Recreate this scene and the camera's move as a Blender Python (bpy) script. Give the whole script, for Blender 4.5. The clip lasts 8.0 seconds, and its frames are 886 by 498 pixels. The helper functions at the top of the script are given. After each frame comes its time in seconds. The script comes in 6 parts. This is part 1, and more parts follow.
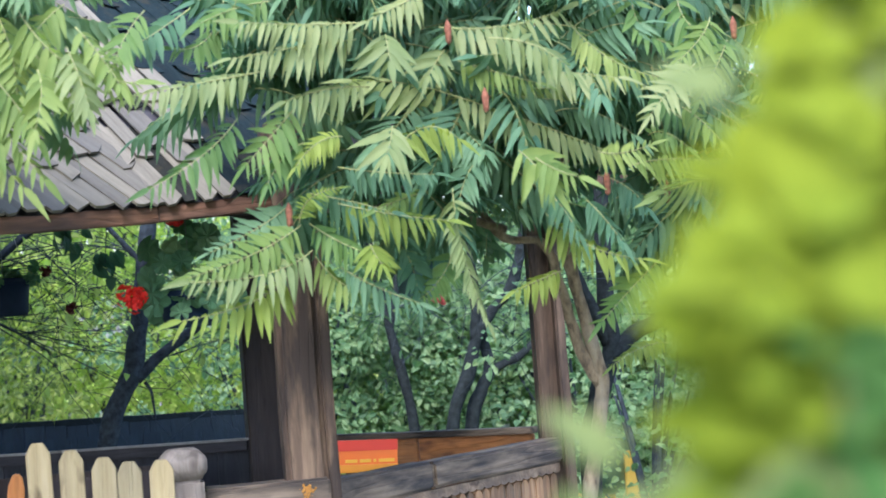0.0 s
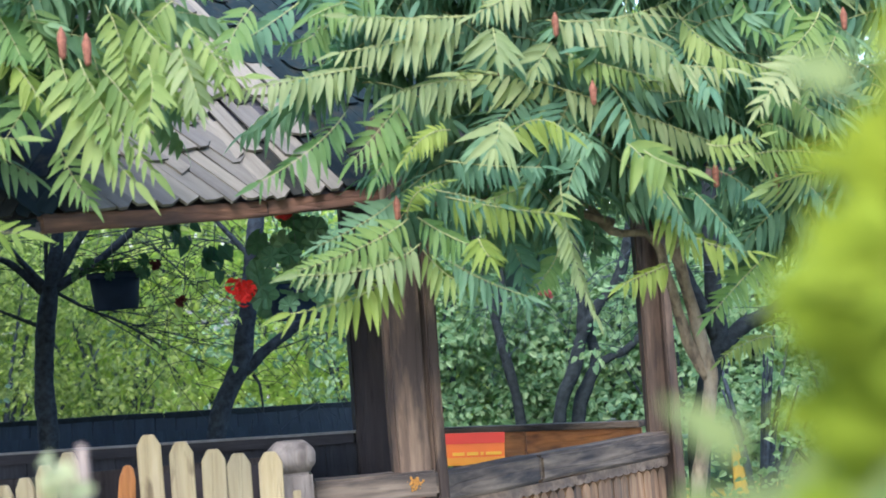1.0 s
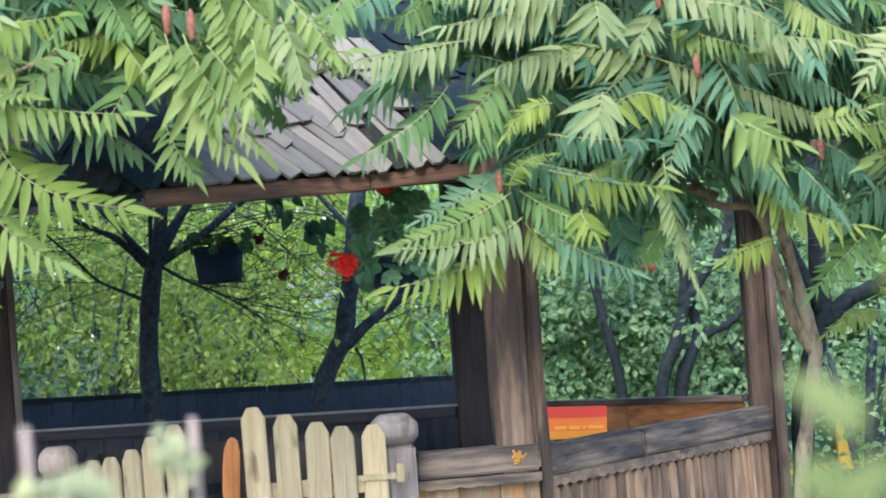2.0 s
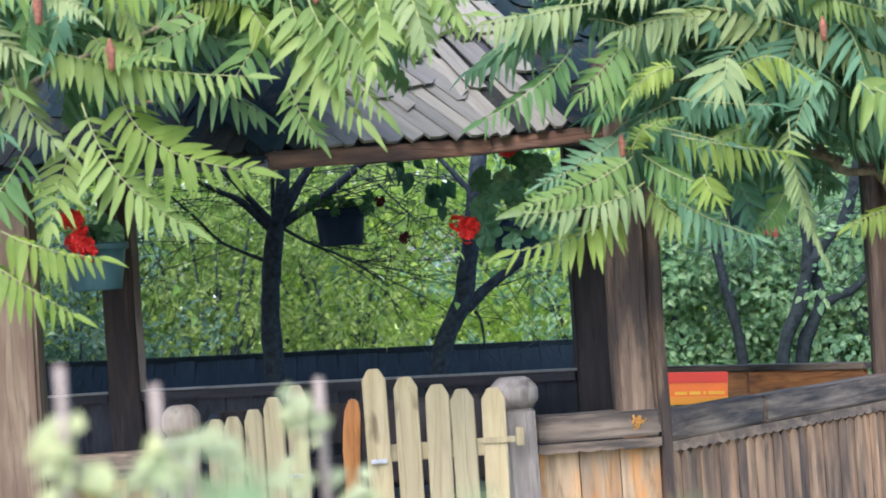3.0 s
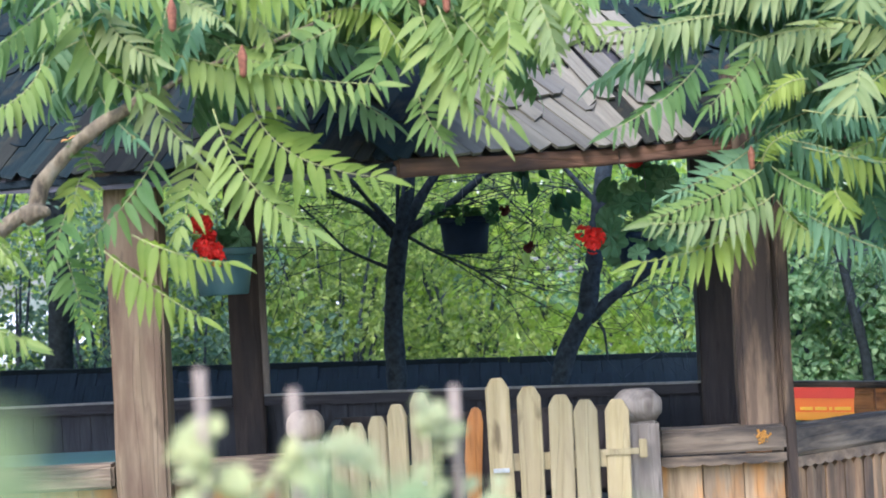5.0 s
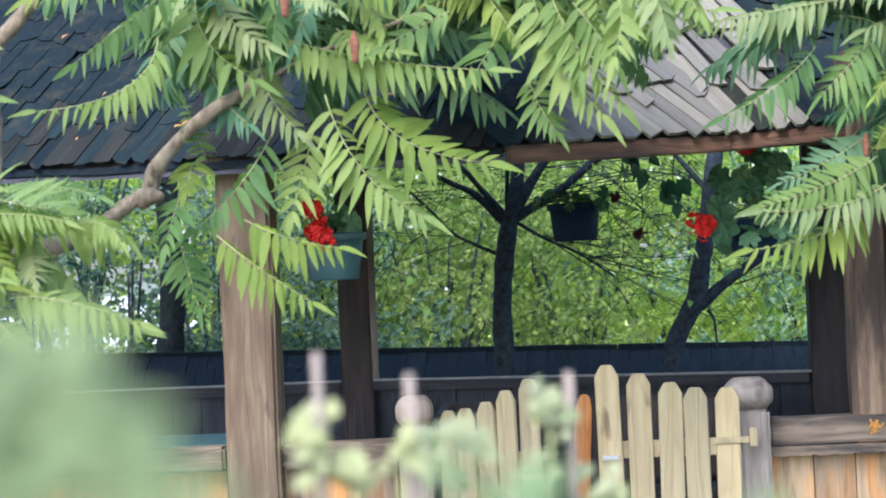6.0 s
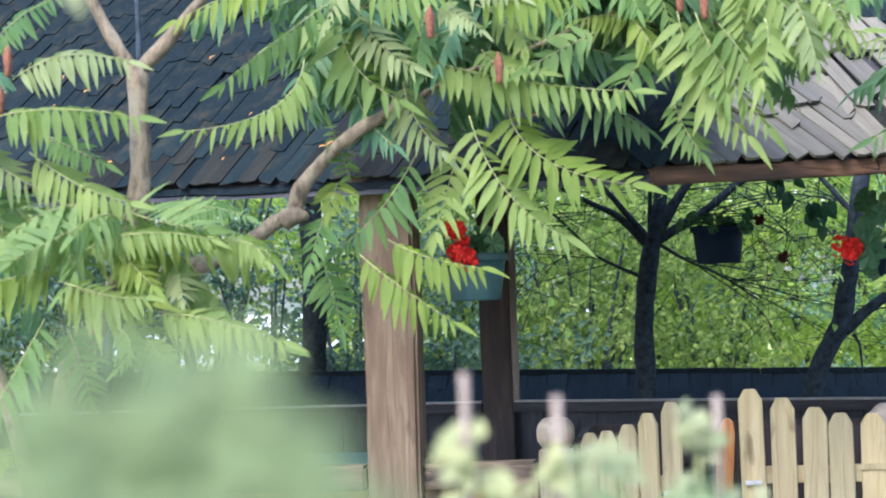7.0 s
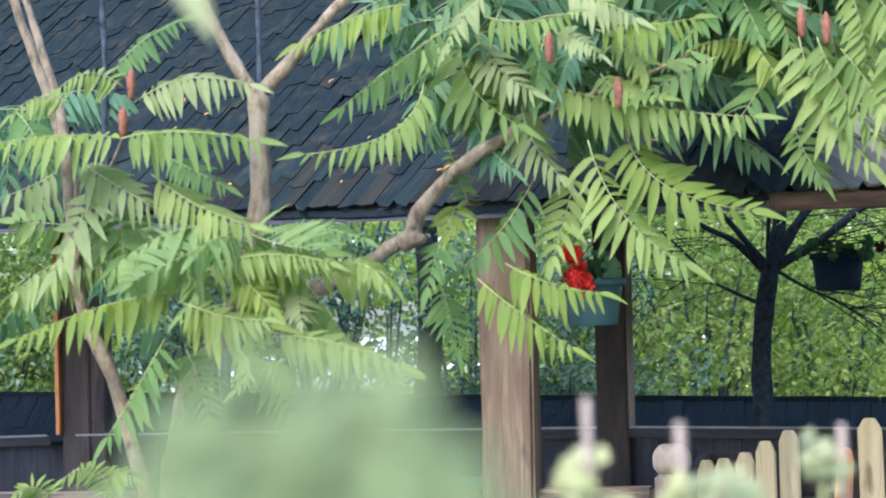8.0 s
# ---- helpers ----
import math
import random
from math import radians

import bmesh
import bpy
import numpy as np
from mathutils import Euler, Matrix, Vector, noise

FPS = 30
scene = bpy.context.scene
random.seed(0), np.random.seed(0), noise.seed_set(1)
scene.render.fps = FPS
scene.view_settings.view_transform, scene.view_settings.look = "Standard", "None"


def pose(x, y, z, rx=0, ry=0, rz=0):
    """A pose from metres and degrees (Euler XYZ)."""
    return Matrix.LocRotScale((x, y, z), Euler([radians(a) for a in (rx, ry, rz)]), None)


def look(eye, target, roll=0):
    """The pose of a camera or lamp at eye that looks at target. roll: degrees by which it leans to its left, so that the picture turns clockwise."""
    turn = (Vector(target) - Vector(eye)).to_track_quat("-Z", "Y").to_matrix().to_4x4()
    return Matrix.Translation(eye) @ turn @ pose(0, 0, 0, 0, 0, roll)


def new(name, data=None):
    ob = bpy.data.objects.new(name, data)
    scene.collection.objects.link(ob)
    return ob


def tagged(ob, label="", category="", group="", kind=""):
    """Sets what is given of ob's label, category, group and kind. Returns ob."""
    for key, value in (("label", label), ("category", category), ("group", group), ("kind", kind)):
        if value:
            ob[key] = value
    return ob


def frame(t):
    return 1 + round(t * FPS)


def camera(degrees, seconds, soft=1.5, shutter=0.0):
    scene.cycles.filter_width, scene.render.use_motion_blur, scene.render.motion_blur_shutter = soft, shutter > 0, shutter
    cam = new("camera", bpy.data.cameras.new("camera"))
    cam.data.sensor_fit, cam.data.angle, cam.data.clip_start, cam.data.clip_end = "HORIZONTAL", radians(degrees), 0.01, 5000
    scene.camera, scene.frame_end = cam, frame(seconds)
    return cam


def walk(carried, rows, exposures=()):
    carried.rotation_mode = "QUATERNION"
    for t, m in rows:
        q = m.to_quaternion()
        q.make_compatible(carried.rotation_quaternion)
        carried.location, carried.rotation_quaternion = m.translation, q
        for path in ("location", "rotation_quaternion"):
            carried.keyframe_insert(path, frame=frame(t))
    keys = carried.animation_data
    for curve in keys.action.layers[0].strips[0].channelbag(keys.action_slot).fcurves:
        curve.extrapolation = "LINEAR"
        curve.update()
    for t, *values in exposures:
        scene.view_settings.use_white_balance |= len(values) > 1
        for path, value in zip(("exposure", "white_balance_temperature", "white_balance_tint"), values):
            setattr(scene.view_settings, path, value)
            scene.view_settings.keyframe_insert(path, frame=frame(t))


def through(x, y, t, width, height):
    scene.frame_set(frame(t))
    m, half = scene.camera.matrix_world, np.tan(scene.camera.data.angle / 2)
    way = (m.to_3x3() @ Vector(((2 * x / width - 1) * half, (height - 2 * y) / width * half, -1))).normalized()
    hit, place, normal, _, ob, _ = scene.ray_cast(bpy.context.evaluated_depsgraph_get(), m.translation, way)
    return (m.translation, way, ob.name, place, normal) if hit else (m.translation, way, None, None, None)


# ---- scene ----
# ---- camera ----
cam = camera(25.0, 8.0, soft=1.7)
cam.data.dof.use_dof = True
cam.data.dof.focus_distance = 9.0
cam.data.dof.aperture_fstop = 4.0
EYE = 1.55
ROWS = [
    (0.0, 0.0000, 91.545, 4.358, -11.208),
    (0.5, -0.0070, 91.521, 4.401, -9.771),
    (1.0, -0.0091, 91.583, 4.329, -8.194),
    (1.5, -0.0128, 91.181, 4.273, -7.068),
    (1.7, -0.0151, 91.109, 4.329, -6.408),
    (2.8, -0.0249, 90.465, 3.960, -2.546),
    (3.0, -0.0264, 90.248, 3.849, -1.913),
    (3.5, -0.0303, 90.344, 3.616, -0.234),
    (4.0, -0.0342, 90.299, 3.473, 0.540),
    (4.2, -0.0373, 90.391, 3.302, 0.734),
    (5.3, -0.0474, 90.762, 2.877, 2.171),
    (5.5, -0.0495, 90.643, 2.815, 2.770),
    (6.0, -0.0537, 90.474, 2.584, 4.623),
    (6.5, -0.0579, 90.874, 2.364, 6.558),
    (7.0, -0.0620, 91.241, 2.086, 8.640),
    (7.5, -0.0667, 91.722, 1.750, 10.495),
    (8.0, -0.0709, 92.033, 1.482, 11.912),
]
walk(cam, [(t, pose(x, 0, EYE, rx, ry, rz)) for t, x, rx, ry, rz in ROWS], [(0, 2.2, 5400, 18), (8, 2.2, 5400, 18)])

# ---- light: hazy sun from the right, open sky ----
world = bpy.data.worlds.new("sky")
scene.world = world
world.use_nodes = True
SUN_UP, SUN_FROM = 48.0, -158.0  # elevation; bearing from straight ahead towards the right
sky = world.node_tree.nodes.new("ShaderNodeTexSky")
sky.sky_type, sky.sun_disc = "NISHITA", False
sky.sun_elevation, sky.sun_rotation = radians(SUN_UP), radians(SUN_FROM)
sky.dust_density, sky.air_density = 3.0, 1.2
back = world.node_tree.nodes["Background"]
back.inputs["Strength"].default_value = 0.15
world.node_tree.links.new(sky.outputs[0], back.inputs["Color"])
sun = new("sun", bpy.data.lights.new("sun", "SUN"))
sun.data.energy, sun.data.angle, sun.data.color = 0.84, radians(20), (1.0, 0.95, 0.86)
a, b = radians(SUN_FROM), radians(SUN_UP)
sun.matrix_world = look((8 * math.sin(a) * math.cos(b), 8 * math.cos(a) * math.cos(b) + 7, 8 * math.sin(b)), (0, 7, 0))


# ---- materials ----
def nodes(name):
    m = bpy.data.materials.new(name)
    m.use_nodes = True
    return m, m.node_tree.nodes, m.node_tree.links, m.node_tree.nodes["Principled BSDF"]


def ramp(n, l, source, stops):
    r = n.new("ShaderNodeValToRGB")
    r.color_ramp.elements[0].position, r.color_ramp.elements[0].color = stops[0][0], (*stops[0][1], 1)
    r.color_ramp.elements[1].position, r.color_ramp.elements[1].color = stops[-1][0], (*stops[-1][1], 1)
    for p, c in stops[1:-1]:
        r.color_ramp.elements.new(p).color = (*c, 1)
    l.new(source, r.inputs[0])
    return r.outputs[0]


def mixed(n, l, kind, factor, one, two):
    x = n.new("ShaderNodeMix")
    x.data_type, x.blend_type = "RGBA", kind
    if isinstance(factor, float):
        x.inputs[0].default_value = factor
    else:
        l.new(factor, x.inputs[0])
    for value, slot in ((one, x.inputs[6]), (two, x.inputs[7])):
        if isinstance(value, tuple):
            slot.default_value = (*value, 1)
        else:
            l.new(value, slot)
    return x.outputs[2]


def places(n, l, scale, spread=7.0):
    """Object coordinates, stretched, and shifted by the object's random number."""
    co, info, add = n.new("ShaderNodeTexCoord"), n.new("ShaderNodeObjectInfo"), n.new("ShaderNodeVectorMath")
    mp, mul = n.new("ShaderNodeMapping"), n.new("ShaderNodeMath")
    mul.operation, mul.inputs[1].default_value = "MULTIPLY", spread
    l.new(info.outputs["Random"], mul.inputs[0])
    l.new(co.outputs["Object"], add.inputs[0])
    l.new(mul.outputs[0], add.inputs[1])
    mp.inputs["Scale"].default_value = scale
    l.new(add.outputs[0], mp.inputs[0])
    return mp.outputs[0], info.outputs["Random"]


def noise_tex(n, l, where, scale, detail=6.0, rough=0.6):
    t = n.new("ShaderNodeTexNoise")
    t.inputs["Scale"].default_value, t.inputs["Detail"].default_value, t.inputs["Roughness"].default_value = scale, detail, rough
    l.new(where, t.inputs["Vector"])
    return t.outputs[0]


def bump(n, l, shader, height, strength, distance):
    bm = n.new("ShaderNodeBump")
    bm.inputs["Strength"].default_value, bm.inputs["Distance"].default_value = strength, distance
    l.new(height, bm.inputs["Height"])
    l.new(bm.outputs[0], shader.inputs["Normal"])


def wood(name, dark, mid, light, axis="z", stain=(0.06, 0.05, 0.045), stained=0.5, rough=0.8, vary=1.0, lines=0.32):
    """Weathered timber: grain along one axis, darker checks, blotches of weather."""
    m, n, l, s = nodes(name)
    stretch = {"x": (1.0, 10, 10), "y": (10, 1.0, 10), "z": (10, 10, 1.0)}[axis]
    where, rnd = places(n, l, stretch)
    grain = noise_tex(n, l, where, 2.7, 7.0, 0.58)
    base = ramp(n, l, grain, [(0.22, dark), (0.5, mid), (0.8, light)])
    wide, _ = places(n, l, tuple(2.6 if q > 2 else 0.55 for q in stretch))
    blot = noise_tex(n, l, wide, 4.5, 6.0, 0.55)
    mask = ramp(n, l, blot, [(0.44, (0, 0, 0)), (0.6, (stained, stained, stained))])
    base = mixed(n, l, "MIX", mask, base, stain)
    tone = ramp(n, l, rnd, [(0.0, (1 - 0.22 * vary, 1 - 0.22 * vary, 1 - 0.2 * vary)), (1.0, (1 + 0.15 * vary, 1 + 0.1 * vary, 1 + 0.04 * vary))])
    base = mixed(n, l, "MULTIPLY", 1.0, base, tone)
    long_way, _ = places(n, l, tuple(0.5 if q < 2 else 7.0 for q in stretch), 11.0)
    rings = noise_tex(n, l, long_way, 1.6, 2.0, 0.45)
    checks = ramp(n, l, rings, [(0.42, (1, 1, 1)), (0.445, (0.55, 0.53, 0.5)), (0.455, (0.95, 0.95, 0.95)), (0.5, (1.12, 1.1, 1.06)), (0.53, (0.9, 0.9, 0.9)), (0.545, (0.35, 0.33, 0.31)), (0.556, (1, 1, 1)), (0.62, (0.82, 0.8, 0.78))])
    base = mixed(n, l, "MULTIPLY", lines, base, checks)
    knots, _ = places(n, l, tuple(1.6 if q < 2 else 5.0 for q in stretch), 13.0)
    spots = ramp(n, l, noise_tex(n, l, knots, 2.2, 3.0, 0.5), [(0.62, (1, 1, 1)), (0.72, (0.45, 0.42, 0.4))])
    base = mixed(n, l, "MULTIPLY", 1.0, base, spots)
    l.new(base, s.inputs["Base Color"])
    s.inputs["Roughness"].default_value = rough
    bump(n, l, s, mixed(n, l, "MULTIPLY", 1.0, grain, checks), 0.7, 0.008)
    return m


def leafy(name, deep, fresh, pale, through=0.35, rough=0.6, together=0.6):
    """Leaves: every leaf its own tone, veins left to the relief; light passes."""
    m, n, l, s = nodes(name)
    where, rnd = places(n, l, (1, 1, 1))
    geo = n.new("ShaderNodeNewGeometry")
    island = ramp(n, l, geo.outputs["Random Per Island"], [(0.0, deep), (0.55, fresh), (1.0, pale)])
    whole = ramp(n, l, rnd, [(0.0, deep), (0.5, fresh), (1.0, pale)])
    col = mixed(n, l, "MIX", together, island, whole)
    blot = noise_tex(n, l, where, 9.0, 3.0)
    col = mixed(n, l, "MULTIPLY", 0.5, col, ramp(n, l, blot, [(0.3, (0.6, 0.7, 0.6)), (0.7, (1.25, 1.15, 1.1))]))
    l.new(col, s.inputs["Base Color"])
    s.inputs["Roughness"].default_value, s.inputs["Specular IOR Level"].default_value = rough, 0.22
    tr, mx, out = n.new("ShaderNodeBsdfTranslucent"), n.new("ShaderNodeMixShader"), n["Material Output"]
    l.new(mixed(n, l, "MULTIPLY", 1.0, col, (1.35, 1.42, 0.85)), tr.inputs["Color"])
    mx.inputs[0].default_value = through
    l.new(s.outputs[0], mx.inputs[1])
    l.new(tr.outputs[0], mx.inputs[2])
    l.new(mx.outputs[0], out.inputs["Surface"])
    return m


def plain(name, colour, rough=0.5, vary=0.25, scale=14.0, relief=0.0, metal=0.0):
    m, n, l, s = nodes(name)
    where, rnd = places(n, l, (1, 1, 1))
    f = noise_tex(n, l, where, scale, 5.0)
    lo, hi = tuple(c * (1 - vary) for c in colour), tuple(min(1, c * (1 + vary)) for c in colour)
    l.new(ramp(n, l, f, [(0.3, lo), (0.7, hi)]), s.inputs["Base Color"])
    s.inputs["Roughness"].default_value, s.inputs["Metallic"].default_value = rough, metal
    if relief:
        bump(n, l, s, f, 0.5, relief)
    if rough > 0.9:
        s.inputs["Specular IOR Level"].default_value = 0.08
    return m


POST = wood("weathered_post", (0.036, 0.024, 0.016), (0.122, 0.08, 0.049), (0.30, 0.21, 0.127), "z", (0.028, 0.019, 0.014), 0.9, lines=0.3)
# Lens haze over the darks is lifted into POST_DARK, RAIL_DARK and BOARD_DARK.
POST_DARK = wood("dark_post", (0.03, 0.023, 0.021), (0.05, 0.038, 0.034), (0.082, 0.064, 0.055), "z", (0.024, 0.023, 0.026), 0.6, lines=0.12)
POST_WARM = wood("warm_post", (0.095, 0.064, 0.036), (0.155, 0.112, 0.066), (0.245, 0.187, 0.115), "z", (0.085, 0.046, 0.026), 0.6, lines=0.22)
RAIL = wood("weathered_rail", (0.048, 0.036, 0.026), (0.175, 0.13, 0.085), (0.35, 0.27, 0.178), "x", (0.03, 0.024, 0.02), 0.9)
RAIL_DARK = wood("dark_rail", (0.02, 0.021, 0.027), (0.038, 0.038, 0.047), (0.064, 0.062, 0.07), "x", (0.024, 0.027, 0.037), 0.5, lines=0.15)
BOARD = wood("stained_board", (0.11, 0.072, 0.04), (0.315, 0.23, 0.135), (0.50, 0.385, 0.235), "z", (0.47, 0.22, 0.05), 0.75, vary=1.8)
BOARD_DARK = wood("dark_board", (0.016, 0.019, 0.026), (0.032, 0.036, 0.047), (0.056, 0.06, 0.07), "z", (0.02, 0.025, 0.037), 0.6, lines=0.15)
BOARD_AMBER = wood("amber_board", (0.22, 0.08, 0.02), (0.42, 0.17, 0.04), (0.58, 0.27, 0.075), "x", (0.10, 0.05, 0.025), 0.5, 0.55)
TRIM = wood("trim_wood", (0.12, 0.076, 0.044), (0.27, 0.185, 0.112), (0.40, 0.295, 0.185), "x", (0.08, 0.06, 0.045), 0.5, lines=0.2)
SLAT = wood("slat", (0.13, 0.074, 0.038), (0.34, 0.205, 0.105), (0.54, 0.37, 0.20), "z", (0.09, 0.07, 0.045), 0.7, vary=2.2)
PICKET = wood("picket_wood", (0.225, 0.178, 0.085), (0.325, 0.27, 0.14), (0.40, 0.345, 0.20), "z", (0.24, 0.195, 0.115), 0.4, vary=0.9, lines=0.2)
GREY_OAK = wood("grey_post_wood", (0.095, 0.08, 0.066), (0.21, 0.185, 0.155), (0.34, 0.305, 0.26), "z", (0.10, 0.085, 0.072), 0.6, lines=0.2)
BLEACHED = wood("bleached_oak", (0.20, 0.165, 0.12), (0.31, 0.265, 0.20), (0.42, 0.37, 0.29), "z", (0.15, 0.10, 0.065), 0.5, lines=0.2)
FASCIA = wood("fascia_wood", (0.04, 0.019, 0.010), (0.10, 0.05, 0.027), (0.22, 0.115, 0.062), "x", (0.02, 0.016, 0.014), 0.6)
ORANGE_WOOD = wood("varnished_wood", (0.42, 0.15, 0.03), (0.62, 0.25, 0.055), (0.75, 0.36, 0.10), "z", (0.34, 0.13, 0.03), 0.3, 0.4)


def shingle_wood(name, dark, mid, light, crust, worn=0.55):
    m, n, l, s = nodes(name)
    where, rnd = places(n, l, (14, 1.3, 14))
    grain = noise_tex(n, l, where, 3.0, 8.0, 0.65)
    base = ramp(n, l, grain, [(0.25, dark), (0.5, mid), (0.75, light)])
    tone = ramp(n, l, rnd, [(0.0, (0.62, 0.62, 0.66)), (1.0, (1.2, 1.16, 1.1))])
    base = mixed(n, l, "MULTIPLY", 1.0, base, tone)
    wide, _ = places(n, l, (3, 3, 3))
    moss = ramp(n, l, noise_tex(n, l, wide, 4.0, 6.0), [(0.6 - 0.25 * (worn - 0.55), (0, 0, 0)), (0.78, (worn, worn, worn))])
    l.new(mixed(n, l, "MIX", moss, base, crust), s.inputs["Base Color"])
    s.inputs["Roughness"].default_value, s.inputs["Specular IOR Level"].default_value = 0.85, 0.25
    bump(n, l, s, grain, 0.7, 0.006)
    return m


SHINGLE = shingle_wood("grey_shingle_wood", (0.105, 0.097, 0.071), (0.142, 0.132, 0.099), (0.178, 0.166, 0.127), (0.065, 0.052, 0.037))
# Old mossy shingles, with the trees' shade on the roof put into the colour.
SHINGLE_OLD_SHADED = shingle_wood("shaded_old_shingle_wood", (0.0062, 0.0118, 0.0132), (0.0095, 0.0168, 0.0182), (0.0155, 0.0235, 0.0238), (0.034, 0.031, 0.020), 0.9)
SHINGLE_MID = shingle_wood("shaded_mossy_shingle_wood", (0.0115, 0.0128, 0.011), (0.0165, 0.018, 0.0152), (0.025, 0.0262, 0.0205), (0.06, 0.046, 0.018))
for m_ in (SHINGLE_OLD_SHADED, SHINGLE_MID):
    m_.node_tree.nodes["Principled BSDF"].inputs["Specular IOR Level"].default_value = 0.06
# Tree shade over the coping is put into this near-black colour.
SHINGLE_DARK = wood("dark_shingle", (0.0045, 0.009, 0.0115), (0.0075, 0.0145, 0.0185), (0.013, 0.022, 0.028), "y", (0.0055, 0.01, 0.0135), 0.5, 0.8, lines=0.05, vary=0.4)
SHINGLE_DARK.node_tree.nodes["Principled BSDF"].inputs["Specular IOR Level"].default_value = 0.15
# Darker copy of the bark; the shade on some trunks is in its colour.
SHADE_BARK = plain("shade_bark", (0.019, 0.024, 0.024), 0.95, 0.5, 30.0, 0.012)
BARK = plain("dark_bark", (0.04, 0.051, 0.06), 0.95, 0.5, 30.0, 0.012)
BARK.node_tree.nodes["Principled BSDF"].inputs["Specular IOR Level"].default_value = 0.1


def mottled_bark():
    m, n, l, s = nodes("sumac_bark")
    where, _ = places(n, l, (1, 1, 0.45))
    fine, wide = noise_tex(n, l, where, 34.0, 8.0, 0.7), noise_tex(n, l, where, 11.0, 5.0)
    base = ramp(n, l, fine, [(0.34, (0.055, 0.04, 0.026)), (0.5, (0.20, 0.152, 0.088)), (0.72, (0.335, 0.268, 0.168))])
    base = mixed(n, l, "MIX", ramp(n, l, wide, [(0.5, (0, 0, 0)), (0.68, (0.7, 0.7, 0.7))]), base, (0.075, 0.058, 0.036))
    base = mixed(n, l, "MIX", ramp(n, l, wide, [(0.34, (0.75, 0.75, 0.75)), (0.47, (0, 0, 0))]), base, (0.255, 0.222, 0.152))
    l.new(base, s.inputs["Base Color"])
    s.inputs["Roughness"].default_value = 0.9
    bump(n, l, s, fine, 1.0, 0.02)
    return m


SUMAC_BARK = mottled_bark()
STEM = plain("leaf_stem", (0.22, 0.23, 0.075), 0.6, 0.3, 8.0)
# Leaf colours hold the light on outer fronds and the crowns' inner shade.
SUMAC = leafy("sumac_leaf", (0.05, 0.115, 0.06), (0.095, 0.175, 0.078), (0.16, 0.24, 0.105), 0.42, 0.6, 0.65)
SUMAC_SUN = leafy("sumac_leaf_yellowish", (0.10, 0.17, 0.06), (0.165, 0.24, 0.075), (0.24, 0.30, 0.10), 0.46, 0.6, 0.68)
SUMAC_LIT_YOUNG = leafy("lit_young_sumac_leaf", (0.21, 0.30, 0.09), (0.285, 0.365, 0.125), (0.38, 0.425, 0.19), 0.42, 0.6, 0.7)
SUMAC_COOL = leafy("sumac_leaf_cool", (0.052, 0.125, 0.076), (0.092, 0.18, 0.096), (0.15, 0.24, 0.12), 0.38, 0.6, 0.6)
SHADED = leafy("shaded_sumac_leaf", (0.04, 0.105, 0.062), (0.075, 0.155, 0.08), (0.125, 0.21, 0.105), 0.38, 0.6, 0.7)
GREEN = leafy("green_sumac_leaf", (0.06, 0.13, 0.04), (0.105, 0.185, 0.05), (0.165, 0.24, 0.07), 0.45, 0.6, 0.7)
FRESH = leafy("fresh_sumac_leaf", (0.125, 0.195, 0.049), (0.175, 0.24, 0.062), (0.228, 0.283, 0.082), 0.48, 0.6, 0.7)
VIVID = leafy("yellowish_sumac_leaf", (0.13, 0.195, 0.034), (0.18, 0.24, 0.042), (0.235, 0.285, 0.056), 0.5, 0.6, 0.7)
LIT_YOUNG = leafy("pale_lit_young_sumac_leaf", (0.145, 0.195, 0.073), (0.198, 0.244, 0.096), (0.26, 0.293, 0.128), 0.45, 0.55, 0.7)
# Lit and shaded copies of one leaf: sun and shade are in the colours.
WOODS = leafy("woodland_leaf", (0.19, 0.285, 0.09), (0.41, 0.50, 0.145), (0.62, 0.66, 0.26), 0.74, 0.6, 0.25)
SHADE_WOODS = leafy("shaded_woodland_leaf", (0.045, 0.095, 0.045), (0.15, 0.22, 0.068), (0.38, 0.445, 0.135), 0.6, 0.5, 0.25)
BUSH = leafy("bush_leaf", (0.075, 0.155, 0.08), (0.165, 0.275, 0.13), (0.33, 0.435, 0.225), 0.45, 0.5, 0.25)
# Glossy leaf with the dim of the left opening put into its colour.
SHADE_BUSH = leafy("shaded_glossy_bush_leaf", (0.02, 0.06, 0.045), (0.05, 0.105, 0.068), (0.12, 0.19, 0.115), 0.3, 0.35)
HAZE_LEAF = leafy("grey_green_leaf", (0.135, 0.18, 0.08), (0.15, 0.20, 0.09), (0.17, 0.22, 0.095), 0.2, 0.8)
NEAR_LEAF = leafy("near_leaf", (0.138, 0.185, 0.006), (0.165, 0.208, 0.008), (0.195, 0.235, 0.012), 0.36, 0.85)
DEEP_LEAF = leafy("deep_near_leaf", (0.04, 0.105, 0.02), (0.055, 0.125, 0.026), (0.075, 0.15, 0.035), 0.35, 0.85)
LIME_LEAF = leafy("lime_leaf", (0.125, 0.165, 0.055), (0.145, 0.185, 0.06), (0.17, 0.205, 0.07), 0.3, 0.8)
PALE_LEAF = leafy("pale_leaf", (0.235, 0.26, 0.145), (0.295, 0.31, 0.175), (0.37, 0.37, 0.18), 0.4, 0.75)
GERANIUM = leafy("geranium_leaf", (0.055, 0.145, 0.085), (0.125, 0.255, 0.14), (0.25, 0.40, 0.22), 0.3, 0.6, 0.1)
RED = plain("red_petal", (0.80, 0.022, 0.012), 0.5, 0.2, 60.0)
PINK = plain("pink_petal", (0.75, 0.16, 0.17), 0.5, 0.3, 60.0)
